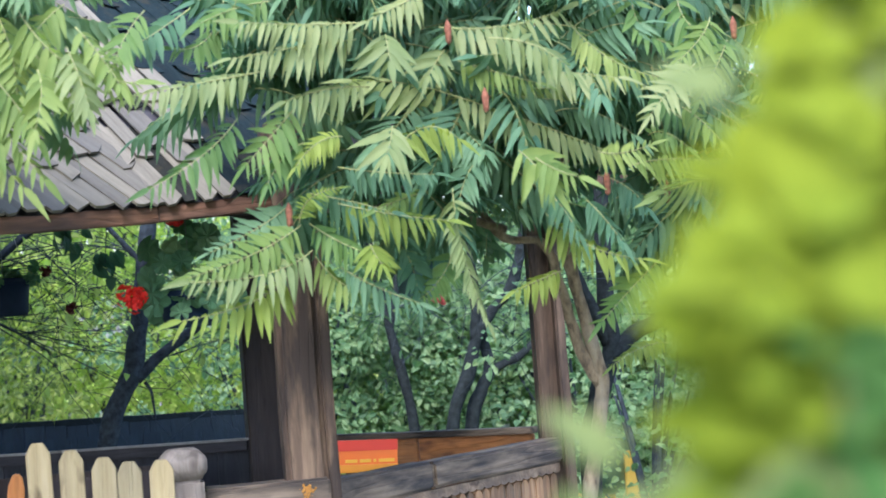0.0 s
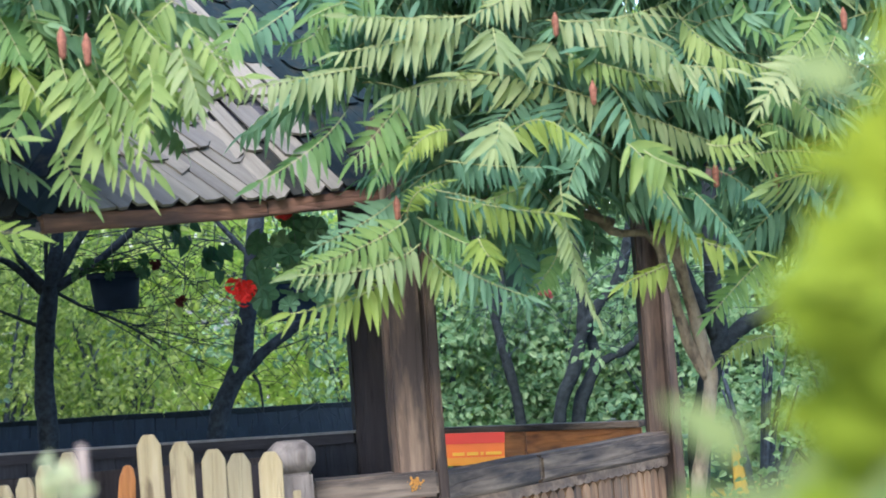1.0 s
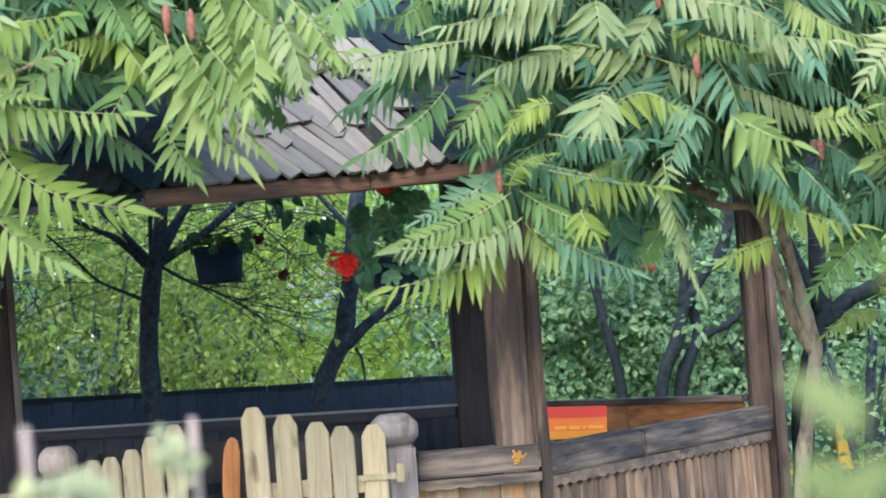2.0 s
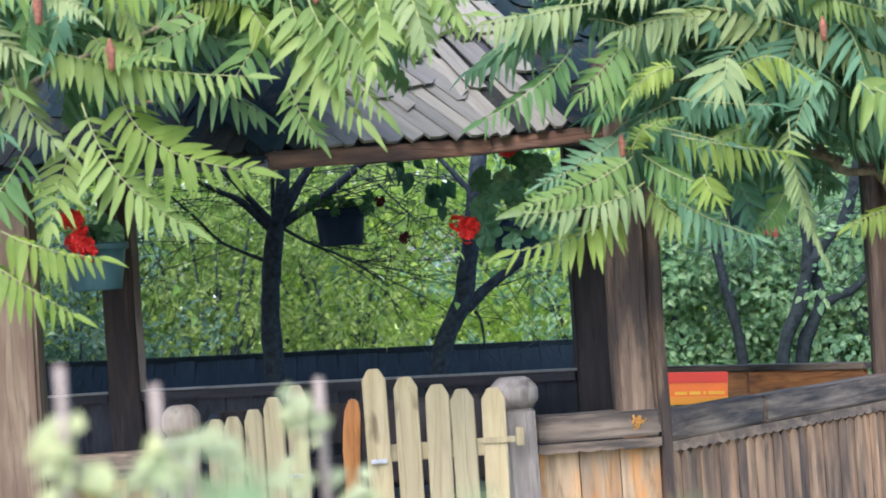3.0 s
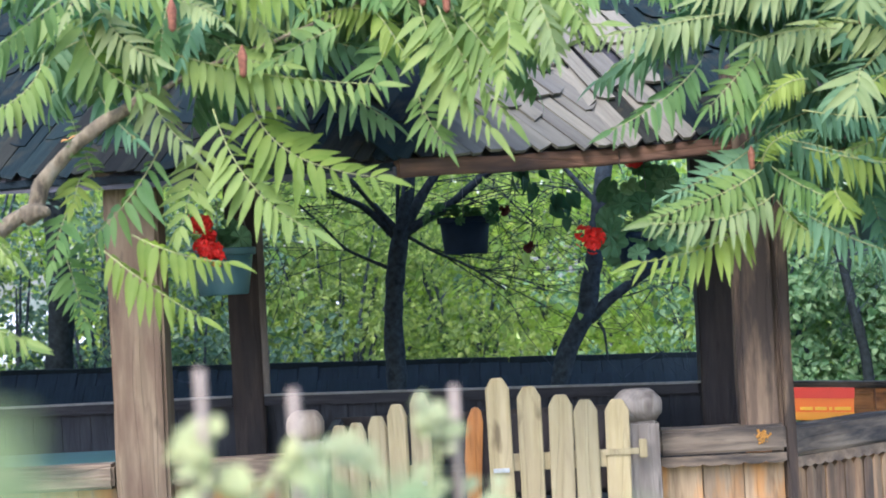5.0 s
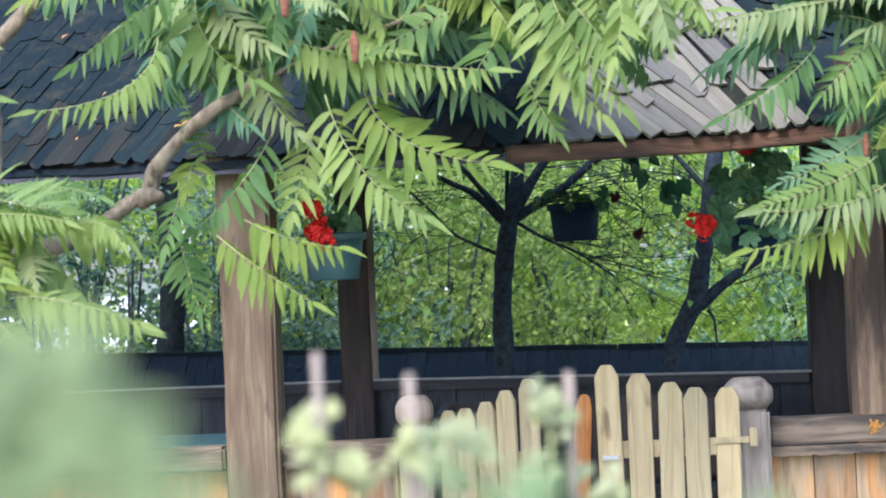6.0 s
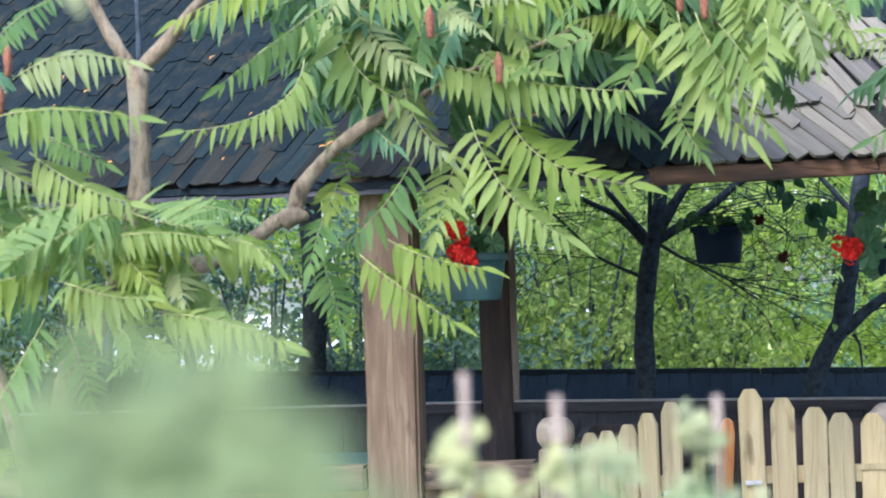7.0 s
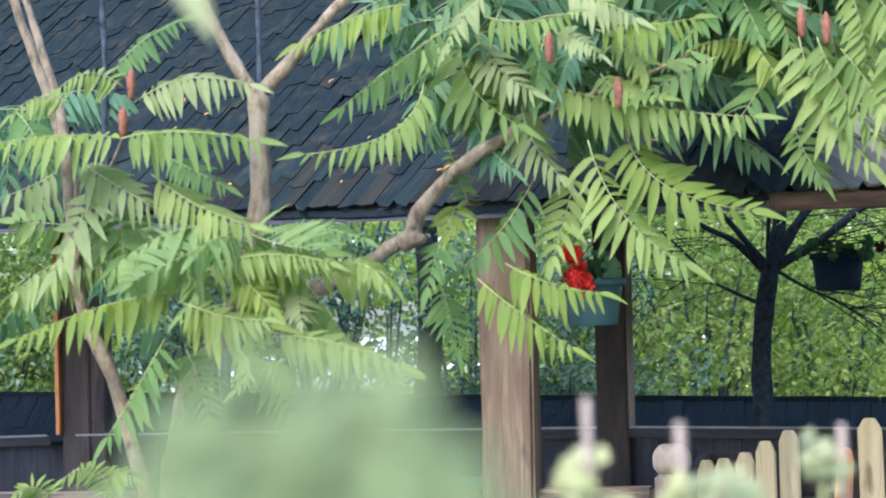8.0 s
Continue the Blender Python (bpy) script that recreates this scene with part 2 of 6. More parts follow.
WILTED = plain("wilted_petal", (0.09, 0.012, 0.018), 0.7, 0.4, 60.0)
CONE = plain("fruit_cone", (0.175, 0.075, 0.045), 0.95, 0.45, 70.0, 0.008)
NAVY = plain("navy_plastic", (0.011, 0.026, 0.06), 0.65, 0.2, 6.0)
NAVY.node_tree.nodes["Principled BSDF"].inputs["Specular IOR Level"].default_value = 0.2
SLATE = plain("slate_plastic", (0.055, 0.125, 0.135), 0.45, 0.15, 6.0)
STEEL = plain("wire_steel", (0.18, 0.18, 0.18), 0.4, 0.2, 30.0, 0.0, 0.8)
LATCH = plain("galvanised_steel", (0.42, 0.43, 0.45), 0.35, 0.2, 40.0, 0.0, 0.9)
SIGN_RED = plain("sign_red", (0.80, 0.045, 0.012), 0.4, 0.06, 4.0)
SIGN_ORANGE = plain("sign_orange", (0.95, 0.20, 0.008), 0.4, 0.06, 4.0)
SIGN_AMBER = plain("sign_amber", (0.97, 0.36, 0.012), 0.4, 0.06, 4.0)
SIGN_YELLOW = plain("sign_yellow", (0.98, 0.50, 0.02), 0.4, 0.06, 4.0)
TEAL = plain("teal_paint", (0.012, 0.075, 0.07), 0.45, 0.2, 8.0)
YELLOW = plain("yellow_paint", (0.60, 0.36, 0.03), 0.45, 0.15, 8.0)
GREEN_TUB = plain("green_plastic", (0.02, 0.09, 0.07), 0.35, 0.2, 8.0)
PALE_EDGE = plain("pale_rail_edge", (0.24, 0.24, 0.225), 0.7, 0.2, 20.0)
SHOOT = plain("pale_shoot", (0.24, 0.19, 0.14), 0.8, 0.2, 30.0)
DRY = plain("dry_leaf", (0.26, 0.13, 0.03), 0.8, 0.4, 30.0)
LICHEN = plain("lichen", (0.42, 0.20, 0.035), 0.9, 0.3, 60.0, 0.004)
GLINT_PALE = plain("pale_glint_sheet", (0.62, 0.60, 0.55), 0.9, 0.2, 3.0, 0.01)
GLINT_GREEN = plain("green_glint_sheet", (0.34, 0.39, 0.10), 0.95, 0.4, 0.8, 0.01)
SOIL = plain("soil", (0.03, 0.022, 0.016), 0.95, 0.4, 30.0, 0.01)
DECK = wood("deck_board", (0.03, 0.024, 0.02), (0.075, 0.055, 0.042), (0.13, 0.10, 0.08), "x", (0.03, 0.025, 0.022), 0.5)


def ground_material():
    m, n, l, s = nodes("grass_ground")
    where, _ = places(n, l, (1, 1, 1), 0.0)
    fine, wide = noise_tex(n, l, where, 24.0, 8.0, 0.7), noise_tex(n, l, where, 0.7, 5.0)
    grass = ramp(n, l, fine, [(0.3, (0.02, 0.045, 0.012)), (0.55, (0.06, 0.11, 0.03)), (0.8, (0.12, 0.17, 0.05))])
    earth = ramp(n, l, fine, [(0.3, (0.12, 0.10, 0.072)), (0.8, (0.23, 0.195, 0.145))])
    l.new(mixed(n, l, "MIX", ramp(n, l, wide, [(0.44, (0, 0, 0)), (0.57, (1, 1, 1))]), grass, earth), s.inputs["Base Color"])
    s.inputs["Roughness"].default_value = 0.95
    bump(n, l, s, fine, 0.8, 0.04)
    return m


GROUND = ground_material()


# ---- building helpers ----
def thing(name, at, label, category, group="", kind=""):
    ob = new(name)
    ob.empty_display_size = 0.1
    ob.location = at
    return tagged(ob, label, category, group, kind)


def under(ob, parent):
    """Parent ob, with its own coordinates kept as the world's (parents are upright and unscaled)."""
    if parent is not None:
        ob.parent = parent
        ob.matrix_parent_inverse = parent.matrix_basis.inverted()
    return ob


def part(name, bm, material, parent=None, label="", smooth=False):
    m = Matrix()
    if isinstance(bm, tuple):
        bm, m = bm
    if isinstance(bm, bmesh.types.BMesh):
        me = bpy.data.meshes.new(name)
        bm.normal_update()
        bm.to_mesh(me)
        bm.free()
    else:
        me = bm
    if not me.materials:
        me.materials.append(material)
    if smooth:
        me.polygons.foreach_set("use_smooth", [True] * len(me.polygons))
    ob = under(new(name, me), parent)
    ob.matrix_basis = m
    return tagged(ob, label) if label else ob


def piece(name, me, parent, m):
    ob = under(new(name, me), parent)
    ob.matrix_basis = m
    return ob


def mesh(name, verts, faces, material):
    me = bpy.data.meshes.new(name)
    me.from_pydata(verts, [], faces)
    me.materials.append(material)
    return me


def box(x0, x1, y0, y1, z0, z1, bevel=0.006, worn=0.0):
    bm = bmesh.new()
    m = Matrix.LocRotScale(((x0 + x1) / 2, (y0 + y1) / 2, (z0 + z1) / 2), None, (x1 - x0, y1 - y0, z1 - z0))
    bmesh.ops.create_cube(bm, size=1, matrix=m)
    if worn:
        longest = max(x1 - x0, y1 - y0, z1 - z0)
        long_edges = [e for e in bm.edges if e.calc_length() > longest * 0.9]
        bmesh.ops.subdivide_edges(bm, edges=long_edges, cuts=max(2, int(longest / 0.12)), use_grid_fill=True)
        for v in bm.verts:
            v.co += (noise.noise_vector(v.co * 3.1)) * worn
    if bevel:
        bmesh.ops.bevel(bm, geom=[e for e in bm.edges if e.calc_face_angle(0) > 0.7], offset=bevel, segments=2, affect="EDGES", clamp_overlap=True)
    return bm


def beam(p, q, wide, high, bevel=0.008, worn=0.004):
    """A timber from p to q (its middle line): the mesh, lying along x, and its pose."""
    p, q = Vector(p), Vector(q)
    d = q - p
    bm = box(-d.length / 2, d.length / 2, -wide / 2, wide / 2, -high / 2, high / 2, bevel, worn)
    flat = Vector((d.x, d.y, 0)).normalized()
    x = d.normalized()
    y = Vector((-flat.y, flat.x, 0))
    z = x.cross(y)
    m = Matrix((x, y, z)).transposed().to_4x4()
    return bm, Matrix.Translation((p + q) / 2) @ m


def tube_data(points, radii, sides=8, verts=None, faces=None):
    """A tapering limb through the points, appended to verts and faces."""
    verts, faces = ([], []) if verts is None else (verts, faces)
    pts = [Vector(p) for p in points]
    first = len(verts)
    side = Vector((1, 0.2, 0.1)).normalized()
    for i, p in enumerate(pts):
        d = (pts[min(i + 1, len(pts) - 1)] - pts[max(i - 1, 0)]).normalized()
        u = (side - d * side.dot(d))
        u = u.normalized() if u.length > 1e-4 else d.orthogonal().normalized()
        w = d.cross(u)
        for k in range(sides):
            g = 2 * math.pi * k / sides
            verts.append(p + (u * math.cos(g) + w * math.sin(g)) * radii[i])
    for i in range(len(pts) - 1):
        for k in range(sides):
            s, e = first + i * sides, first + (i + 1) * sides
            faces.append((s + k, s + (k + 1) % sides, e + (k + 1) % sides, e + k))
    faces.append(tuple(first + k for k in reversed(range(sides))))
    faces.append(tuple(first + (len(pts) - 1) * sides + k for k in range(sides)))
    return verts, faces


def smooth_line(points, steps=6):
    """A Catmull-Rom line through the points."""
    p = [Vector(q) for q in points]
    p = [p[0] * 2 - p[1]] + p + [p[-1] * 2 - p[-2]]
    out = []
    for i in range(1, len(p) - 2):
        for s in range(steps):
            t = s / steps
            out.append(0.5 * (2 * p[i] + (p[i + 1] - p[i - 1]) * t + (2 * p[i - 1] - 5 * p[i] + 4 * p[i + 1] - p[i + 2]) * t * t
                              + (3 * p[i] - p[i - 1] - 3 * p[i + 1] + p[i + 2]) * t ** 3))
    return out + [p[-2]]


def limb_mesh(name, lines, material, sides=9, rough=0.12, knobs=0.0):
    """Limbs: each a list of points with a first and a last radius, knobbly."""
    verts, faces = [], []
    for points, r0, r1 in lines:
        line = smooth_line(points)
        k = len(line) - 1
        radii = [(r0 + (r1 - r0) * i / k) * (1 + rough * noise.noise(q * 9)) for i, q in enumerate(line)]
        tube_data(line, radii, sides, verts, faces)
    if knobs:
        verts = [Vector(v) + noise.noise_vector(Vector(v) * 14) * knobs + noise.noise_vector(Vector(v) * 45) * knobs * 0.6 for v in verts]
    me = mesh(name, [tuple(v) for v in verts], faces, material)
    me.polygons.foreach_set("use_smooth", [True] * len(me.polygons))
    return me


def lathe(profile, at=(0, 0, 0), sides=20, squareness=0.0):
    """A turned form: (radius, height) rows about z; squareness pushes it towards a square plan."""
    verts, faces = [], []
    for r, z in profile:
        for k in range(sides):
            g = 2 * math.pi * (k + 0.5) / sides
            f = 1.0
            if squareness:
                f = 1 + squareness * (1 / max(abs(math.cos(g)), abs(math.sin(g))) - 1)
            verts.append((at[0] + r * f * math.cos(g), at[1] + r * f * math.sin(g), at[2] + z))
    for i in range(len(profile) - 1):
        for k in range(sides):
            s, e = i * sides, (i + 1) * sides
            faces.append((s + k, s + (k + 1) % sides, e + (k + 1) % sides, e + k))
    faces.append(tuple(reversed(range(sides))))
    faces.append(tuple((len(profile) - 1) * sides + k for k in range(sides)))
    return verts, faces


# ---- ground ----
def ground():
    bm = bmesh.new()
    bmesh.ops.create_grid(bm, x_segments=60, y_segments=60, size=14)
    for v in bm.verts:
        v.co.y += 9
        v.co.z = 0.03 * noise.noise(v.co * 0.7)
        if max(abs(v.co.x), abs(v.co.y - 9)) > 13.9:  # the rim runs out to the horizon
            v.co.x *= 60
            v.co.y = 9 + (v.co.y - 9) * 60
    tagged(part("ground", bm, GROUND), "worn grass and trodden earth ground", "ground", kind="structure")


ground()
# Two bright sheets added far off, so that the gaps between leaves glint.
tagged(part("road", box(-70, -6, 44, 170, 0.02, 0.09, 0.01), GLINT_PALE), "pale sheet added far off as bright glints between the leaves", "road", kind="structure")
tagged(part("meadow", box(-5.9, 60, 40, 170, 0.02, 0.09, 0.01), GLINT_GREEN), "yellow-green sheet added far off to brighten gaps between the trees", "meadow", kind="structure")

# ---- pavilion ----
RAIL_TOP = 0.895
pavilion = thing("pavilion", (0, 9.2, 0), "weathered open wooden garden pavilion with a grey shingle roof", "pavilion")


def floor_boards():
    me = mesh("floor_board", *plank_data(7.6, 0.145, 0.04), DECK)
    for i in range(22):
        piece("floor_board", me, pavilion, pose(-1.6, 7.85 + 0.15 * i, 0.14))


def plank_data(long, wide, thick):
    x, y, z, c = long / 2, wide / 2, thick / 2, 0.005
    verts = [(-x, -y, -z), (x, -y, -z), (x, y, -z), (-x, y, -z), (-x, -y, z - c), (x, -y, z - c), (x, y, z - c), (-x, y, z - c),
             (-x + c, -y + c, z), (x - c, -y + c, z), (x - c, y - c, z), (-x + c, y - c, z)]
    faces = [(3, 2, 1, 0), (0, 1, 5, 4), (1, 2, 6, 5), (2, 3, 7, 6), (3, 0, 4, 7), (4, 5, 9, 8), (5, 6, 10, 9), (6, 7, 11, 10), (7, 4, 8, 11), (8, 9, 10, 11)]
    return verts, faces


floor_boards()

# posts
corner = part("post", box(-0.102, 0.102, -0.102, 0.102, 0.0, 2.02, 0.014, 0.006), POST_WARM, pavilion, "sun-bleached squared timber post with long cracks")
corner.matrix_basis = pose(-1.418, 7.61, 0, 0, 0, 2)
part("post_head", box(-1.56, -1.36, 7.44, 7.56, 1.965, 2.0, 0.006, 0.002), POST_WARM, pavilion)
part("post", box(0.859, 1.023, 7.68, 7.82, 0.862, 2.3, 0.022, 0.005), POST, pavilion, "silvered timber post with worn edges")
part("post", box(1.0235, 1.066, 7.67, 7.86, 0.0, 2.3, 0.008, 0.004), POST, pavilion, "dark side timber of the corner post")
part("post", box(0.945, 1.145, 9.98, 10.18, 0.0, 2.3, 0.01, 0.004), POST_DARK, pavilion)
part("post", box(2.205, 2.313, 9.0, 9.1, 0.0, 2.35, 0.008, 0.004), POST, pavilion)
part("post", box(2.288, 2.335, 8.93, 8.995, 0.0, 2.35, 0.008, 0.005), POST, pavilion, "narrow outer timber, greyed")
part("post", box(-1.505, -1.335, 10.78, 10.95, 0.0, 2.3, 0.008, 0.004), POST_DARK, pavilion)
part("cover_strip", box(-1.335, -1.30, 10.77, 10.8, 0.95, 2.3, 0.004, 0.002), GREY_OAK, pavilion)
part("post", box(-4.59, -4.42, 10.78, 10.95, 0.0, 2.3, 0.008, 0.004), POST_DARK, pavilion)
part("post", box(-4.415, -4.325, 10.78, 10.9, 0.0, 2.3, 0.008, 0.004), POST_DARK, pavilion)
# The orange light on this post's left face is an added orange strip.
part("cover_strip", box(-4.615, -4.59, 10.74, 10.86, 0.95, 2.3, 0.004, 0.002), ORANGE_WOOD, pavilion)

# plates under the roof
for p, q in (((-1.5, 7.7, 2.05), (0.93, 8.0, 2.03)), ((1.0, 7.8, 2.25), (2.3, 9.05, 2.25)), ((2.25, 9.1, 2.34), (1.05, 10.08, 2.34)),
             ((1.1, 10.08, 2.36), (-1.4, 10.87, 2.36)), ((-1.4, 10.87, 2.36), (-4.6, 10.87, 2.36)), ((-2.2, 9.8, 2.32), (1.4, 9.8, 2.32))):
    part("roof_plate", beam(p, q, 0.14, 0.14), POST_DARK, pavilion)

# front parapet, left of the gate
part("top_rail", box(-6.2, -1.535, 7.56, 7.68, 0.80, RAIL_TOP, 0.012, 0.005), RAIL, pavilion, "bleached parapet rail")
part("top_rail", box(-1.32, -0.875, 7.56, 7.68, 0.80, RAIL_TOP, 0.012, 0.005), RAIL, pavilion, "bleached parapet rail")


def board_row(name, material, p, q, z0, z1, wide, thick, parent, gap=0.004, uneven=0.006):
    """Upright boards side by side from p to q."""
    p, q = Vector((*p, 0)), Vector((*q, 0))
    d = q - p
    count = max(1, round(d.length / wide))
    w = d.length / count - gap
    angle = math.degrees(math.atan2(d.y, d.x))
    x, z, c = w / 2, (z1 - z0), 0.006
    verts = []
    for yy in (-thick / 2, thick / 2):
        verts += [(-x, yy, 0), (x, yy, 0), (x, yy, z - c), (x - c, yy, z), (-x + c, yy, z), (-x, yy, z - c)]
    faces = [(0, 1, 2, 3, 4, 5), (11, 10, 9, 8, 7, 6)] + [(i, i + 6, (i + 1) % 6 + 6, (i + 1) % 6) for i in range(6)]
    me = mesh(name, verts, faces, material)
    rng = random.Random(int(p.x * 100) + count)
    for i in range(count):
        o = p + d * ((i + 0.5) / count)
        piece(name, me, parent, pose(o.x, o.y + rng.uniform(-uneven, uneven), z0, 0, 0, angle))


board_row("parapet_board", BOARD, (-6.2, 7.64), (-1.54, 7.64), 0.05, 0.80, 0.15, 0.025, pavilion)
board_row("parapet_board", BOARD, (-1.325, 7.64), (-0.88, 7.64), 0.05, 0.80, 0.14, 0.025, pavilion)

# front parapet, right of the gate: heavy beam, wavy board, stained boards
part("top_rail", box(0.545, 1.022, 7.66, 7.80, 0.812, 0.912, 0.01, 0.006), RAIL, pavilion, "heavy cracked parapet beam")


def wavy_board(p, q, top, low, wave, count, thick, material, parent, label):
    """A board whose lower edge is cut in waves."""
    p, q = Vector((*p, 0)), Vector((*q, 0))
    d = (q - p)
    nrm = Vector((d.y, -d.x, 0)).normalized() * thick / 2
    bm = bmesh.new()
    rows = []
    steps = count * 8
    for i in range(steps + 1):
        o = p + d * (i / steps)
        z = low - wave * abs(math.sin(math.pi * i / 8)) ** 0.7
        rows.append([bm.verts.new(o + nrm + Vector((0, 0, top))), bm.verts.new(o + nrm + Vector((0, 0, z))),
                     bm.verts.new(o - nrm + Vector((0, 0, z))), bm.verts.new(o - nrm + Vector((0, 0, top)))])
    for a_, b_ in zip(rows, rows[1:]):
        for k in range(4):
            bm.faces.new((a_[k], b_[k], b_[(k + 1) % 4], a_[(k + 1) % 4]))
    bm.faces.new(rows[0])
    bm.faces.new(list(reversed(rows[-1])))
    bmesh.ops.recalc_face_normals(bm, faces=bm.faces)
    return part("scalloped_board", bm, material, parent, label)


wavy_board((0.545, 7.668), (1.022, 7.668), 0.806, 0.776, 0.009, 6, 0.03, RAIL, pavilion, "carved trim board under the beam")
board_row("parapet_board", BOARD, (0.55, 7.74), (1.022, 7.74), 0.05, 0.79, 0.155, 0.025, pavilion)

# lichen on the beam end
bm = bmesh.new()
rng = random.Random(5)
for i in range(70):
    r = rng.uniform(0.002, 0.006)
    c = (0.935 + rng.gauss(0, 0.013), 7.659, 0.872 + rng.gauss(0, 0.011))
    bmesh.ops.create_icosphere(bm, subdivisions=1, radius=r, matrix=Matrix.Translation(c))
part("lichen", bm, LICHEN, pavilion, "orange lichen crust")

# oblique side, from the corner post to the side post
SIDE_A, SIDE_B = Vector((1.06, 7.80, 0)), Vector((2.26, 9.02, 0))
u = (SIDE_B - SIDE_A).normalized()
out = Vector((u.y, -u.x, 0))
joint = SIDE_A + u * 0.62
part("top_rail", beam(SIDE_A - u * 0.06 + Vector((0, 0, 0.838)), joint + Vector((0, 0, 0.838)), 0.11, 0.118, 0.012, 0.005), RAIL, pavilion, "charred and greyed side rail")
part("top_rail", beam(joint + u * 0.004 + Vector((0, 0, 0.836)), SIDE_B - u * 0.02 + Vector((0, 0, 0.836)), 0.115, 0.112, 0.012, 0.005), RAIL, pavilion, "charred and greyed side rail")
a0, a1 = SIDE_A + out * 0.03 - u * 0.035, SIDE_B + out * 0.03 - u * 0.03
wavy_board((a0.x, a0.y), (a1.x, a1.y), 0.776, 0.742, 0.010, 26, 0.022, TRIM, pavilion, "scalloped trim board")


def slat_row():
    """Narrow upright slats with rounded heads."""
    w, z, t = 0.031, 0.70, 0.011
    outline = [(-w, 0), (w, 0), (w, z - w)] + [(w * math.cos(g), z - w + w * math.sin(g)) for g in (0.6, 1.1, 1.57, 2.04, 2.54)] + [(-w, z - w)]
    k = len(outline)
    verts = [(x, -t, h) for x, h in outline] + [(x, t, h) for x, h in outline]
    faces = [tuple(range(k)), tuple(reversed(range(k, 2 * k)))] + [(i, i + k, (i + 1) % k + k, (i + 1) % k) for i in range(k)]
    me = mesh("slat", verts, faces, SLAT)
    count = 26
    angle = math.degrees(math.atan2(u.y, u.x))
    for i in range(count):
        o = SIDE_A + u * (-0.005 + (i + 0.5) * 1.685 / count) + out * (0.008 + 0.004 * (i % 2))
        piece("slat", me, pavilion, pose(o.x, o.y, 0.03, 0, 0, angle))


slat_row()

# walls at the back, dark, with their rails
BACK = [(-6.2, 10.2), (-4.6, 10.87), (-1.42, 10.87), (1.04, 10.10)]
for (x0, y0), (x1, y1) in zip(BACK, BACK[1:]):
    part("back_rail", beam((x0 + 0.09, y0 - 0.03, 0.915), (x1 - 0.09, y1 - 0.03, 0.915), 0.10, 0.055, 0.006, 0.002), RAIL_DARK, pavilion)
    part("rail_cap", beam((x0 + 0.09, y0 - 0.078, 0.946), (x1 - 0.09, y1 - 0.078, 0.946), 0.03, 0.012, 0.002, 0.001), PALE_EDGE, pavilion, "pale strip along the edge of the back rail")
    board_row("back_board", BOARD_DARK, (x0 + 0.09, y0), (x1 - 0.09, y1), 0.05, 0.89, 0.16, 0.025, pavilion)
part("back_rail", beam((1.14, 10.02, 0.925), (2.2, 9.12, 0.925), 0.09, 0.03, 0.006, 0.002), RAIL, pavilion)
for i in range(5):
    z = 0.83 - 0.17 * i
    part("wall_board", beam((1.14, 10.05, z), (1.72, 9.555, z), 0.025, 0.158, 0.005, 0.001), BOARD_AMBER, pavilion)
    part("wall_board", beam((1.725, 9.55, z), (2.2, 9.15, z), 0.025, 0.158, 0.005, 0.001), BOARD_AMBER, pavilion)


# roof: facets between an eaves line and the peak
PEAK, PEAK_END = Vector((-0.75, 9.55, 4.05)), Vector((-4.37, 10.95, 4.14))
EAVES = [Vector(p) for p in ((-7.4, 11.0, 2.2), (-5.2, 8.87, 2.06), (-0.38, 6.98, 1.935), (0.43, 7.6, 1.972), (0.95, 7.72, 2.01), (2.75, 9.0, 2.08), (1.4, 10.6, 2.45), (-1.6, 11.4, 2.45), (-5.5, 11.6, 2.45))]


def roof_shell():
    """A thin closed shell: top faces from the eaves to the ridge, the same below, and the edge between."""
    n_ = len(EAVES)
    top = [p - Vector((0, 0, 0.004)) for p in EAVES] + [PEAK, PEAK_END]
    low = [p - Vector((0, 0, 0.034)) for p in EAVES] + [PEAK - Vector((0, 0, 0.06)), PEAK_END - Vector((0, 0, 0.06))]
    faces = []
    for i in range(n_):
        k = (i + 1) % n_
        if i == 1:
            faces.append((i, k, n_, n_ + 1))
        elif i == 6:
            faces.append((i, k, n_ + 1, n_))
        else:
            faces.append((i, k, n_ + 1 if i in (0, 7, 8) else n_))
    under_faces = [tuple(q + n_ + 2 for q in reversed(f)) for f in faces]
    rim = [(i, i + n_ + 2, (i + 1) % n_ + n_ + 2, (i + 1) % n_) for i in range(n_)]
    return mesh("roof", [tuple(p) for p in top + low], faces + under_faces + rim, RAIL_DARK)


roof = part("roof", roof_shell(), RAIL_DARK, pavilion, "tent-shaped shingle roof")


def shingle_mesh(wide, long, seed, material, ragged=0.028, t=0.008):
    rng = random.Random(seed)
    w = wide / 2
    cut, skew = rng.uniform(-ragged, ragged), rng.uniform(-0.4, 0.4) * ragged
    low = [(-w, 0.0 + cut), (-w * 0.2, -0.01 + skew), (w, -cut)]
    top = [(w, long), (-w, long)]
    outline = low + top
    k = len(outline)
    verts = [(x, y, t * (1.6 if y < 0.1 else 0.3)) for x, y in outline] + [(x, y, 0) for x, y in outline]
    faces = [tuple(range(k)), tuple(reversed(range(k, 2 * k)))] + [(i, i + k, (i + 1) % k + k, (i + 1) % k) for i in range(k)]
    return mesh("shingle", verts, faces, material)


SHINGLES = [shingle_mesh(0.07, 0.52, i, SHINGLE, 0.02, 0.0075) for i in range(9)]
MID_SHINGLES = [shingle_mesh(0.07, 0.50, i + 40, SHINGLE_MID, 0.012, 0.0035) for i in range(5)]
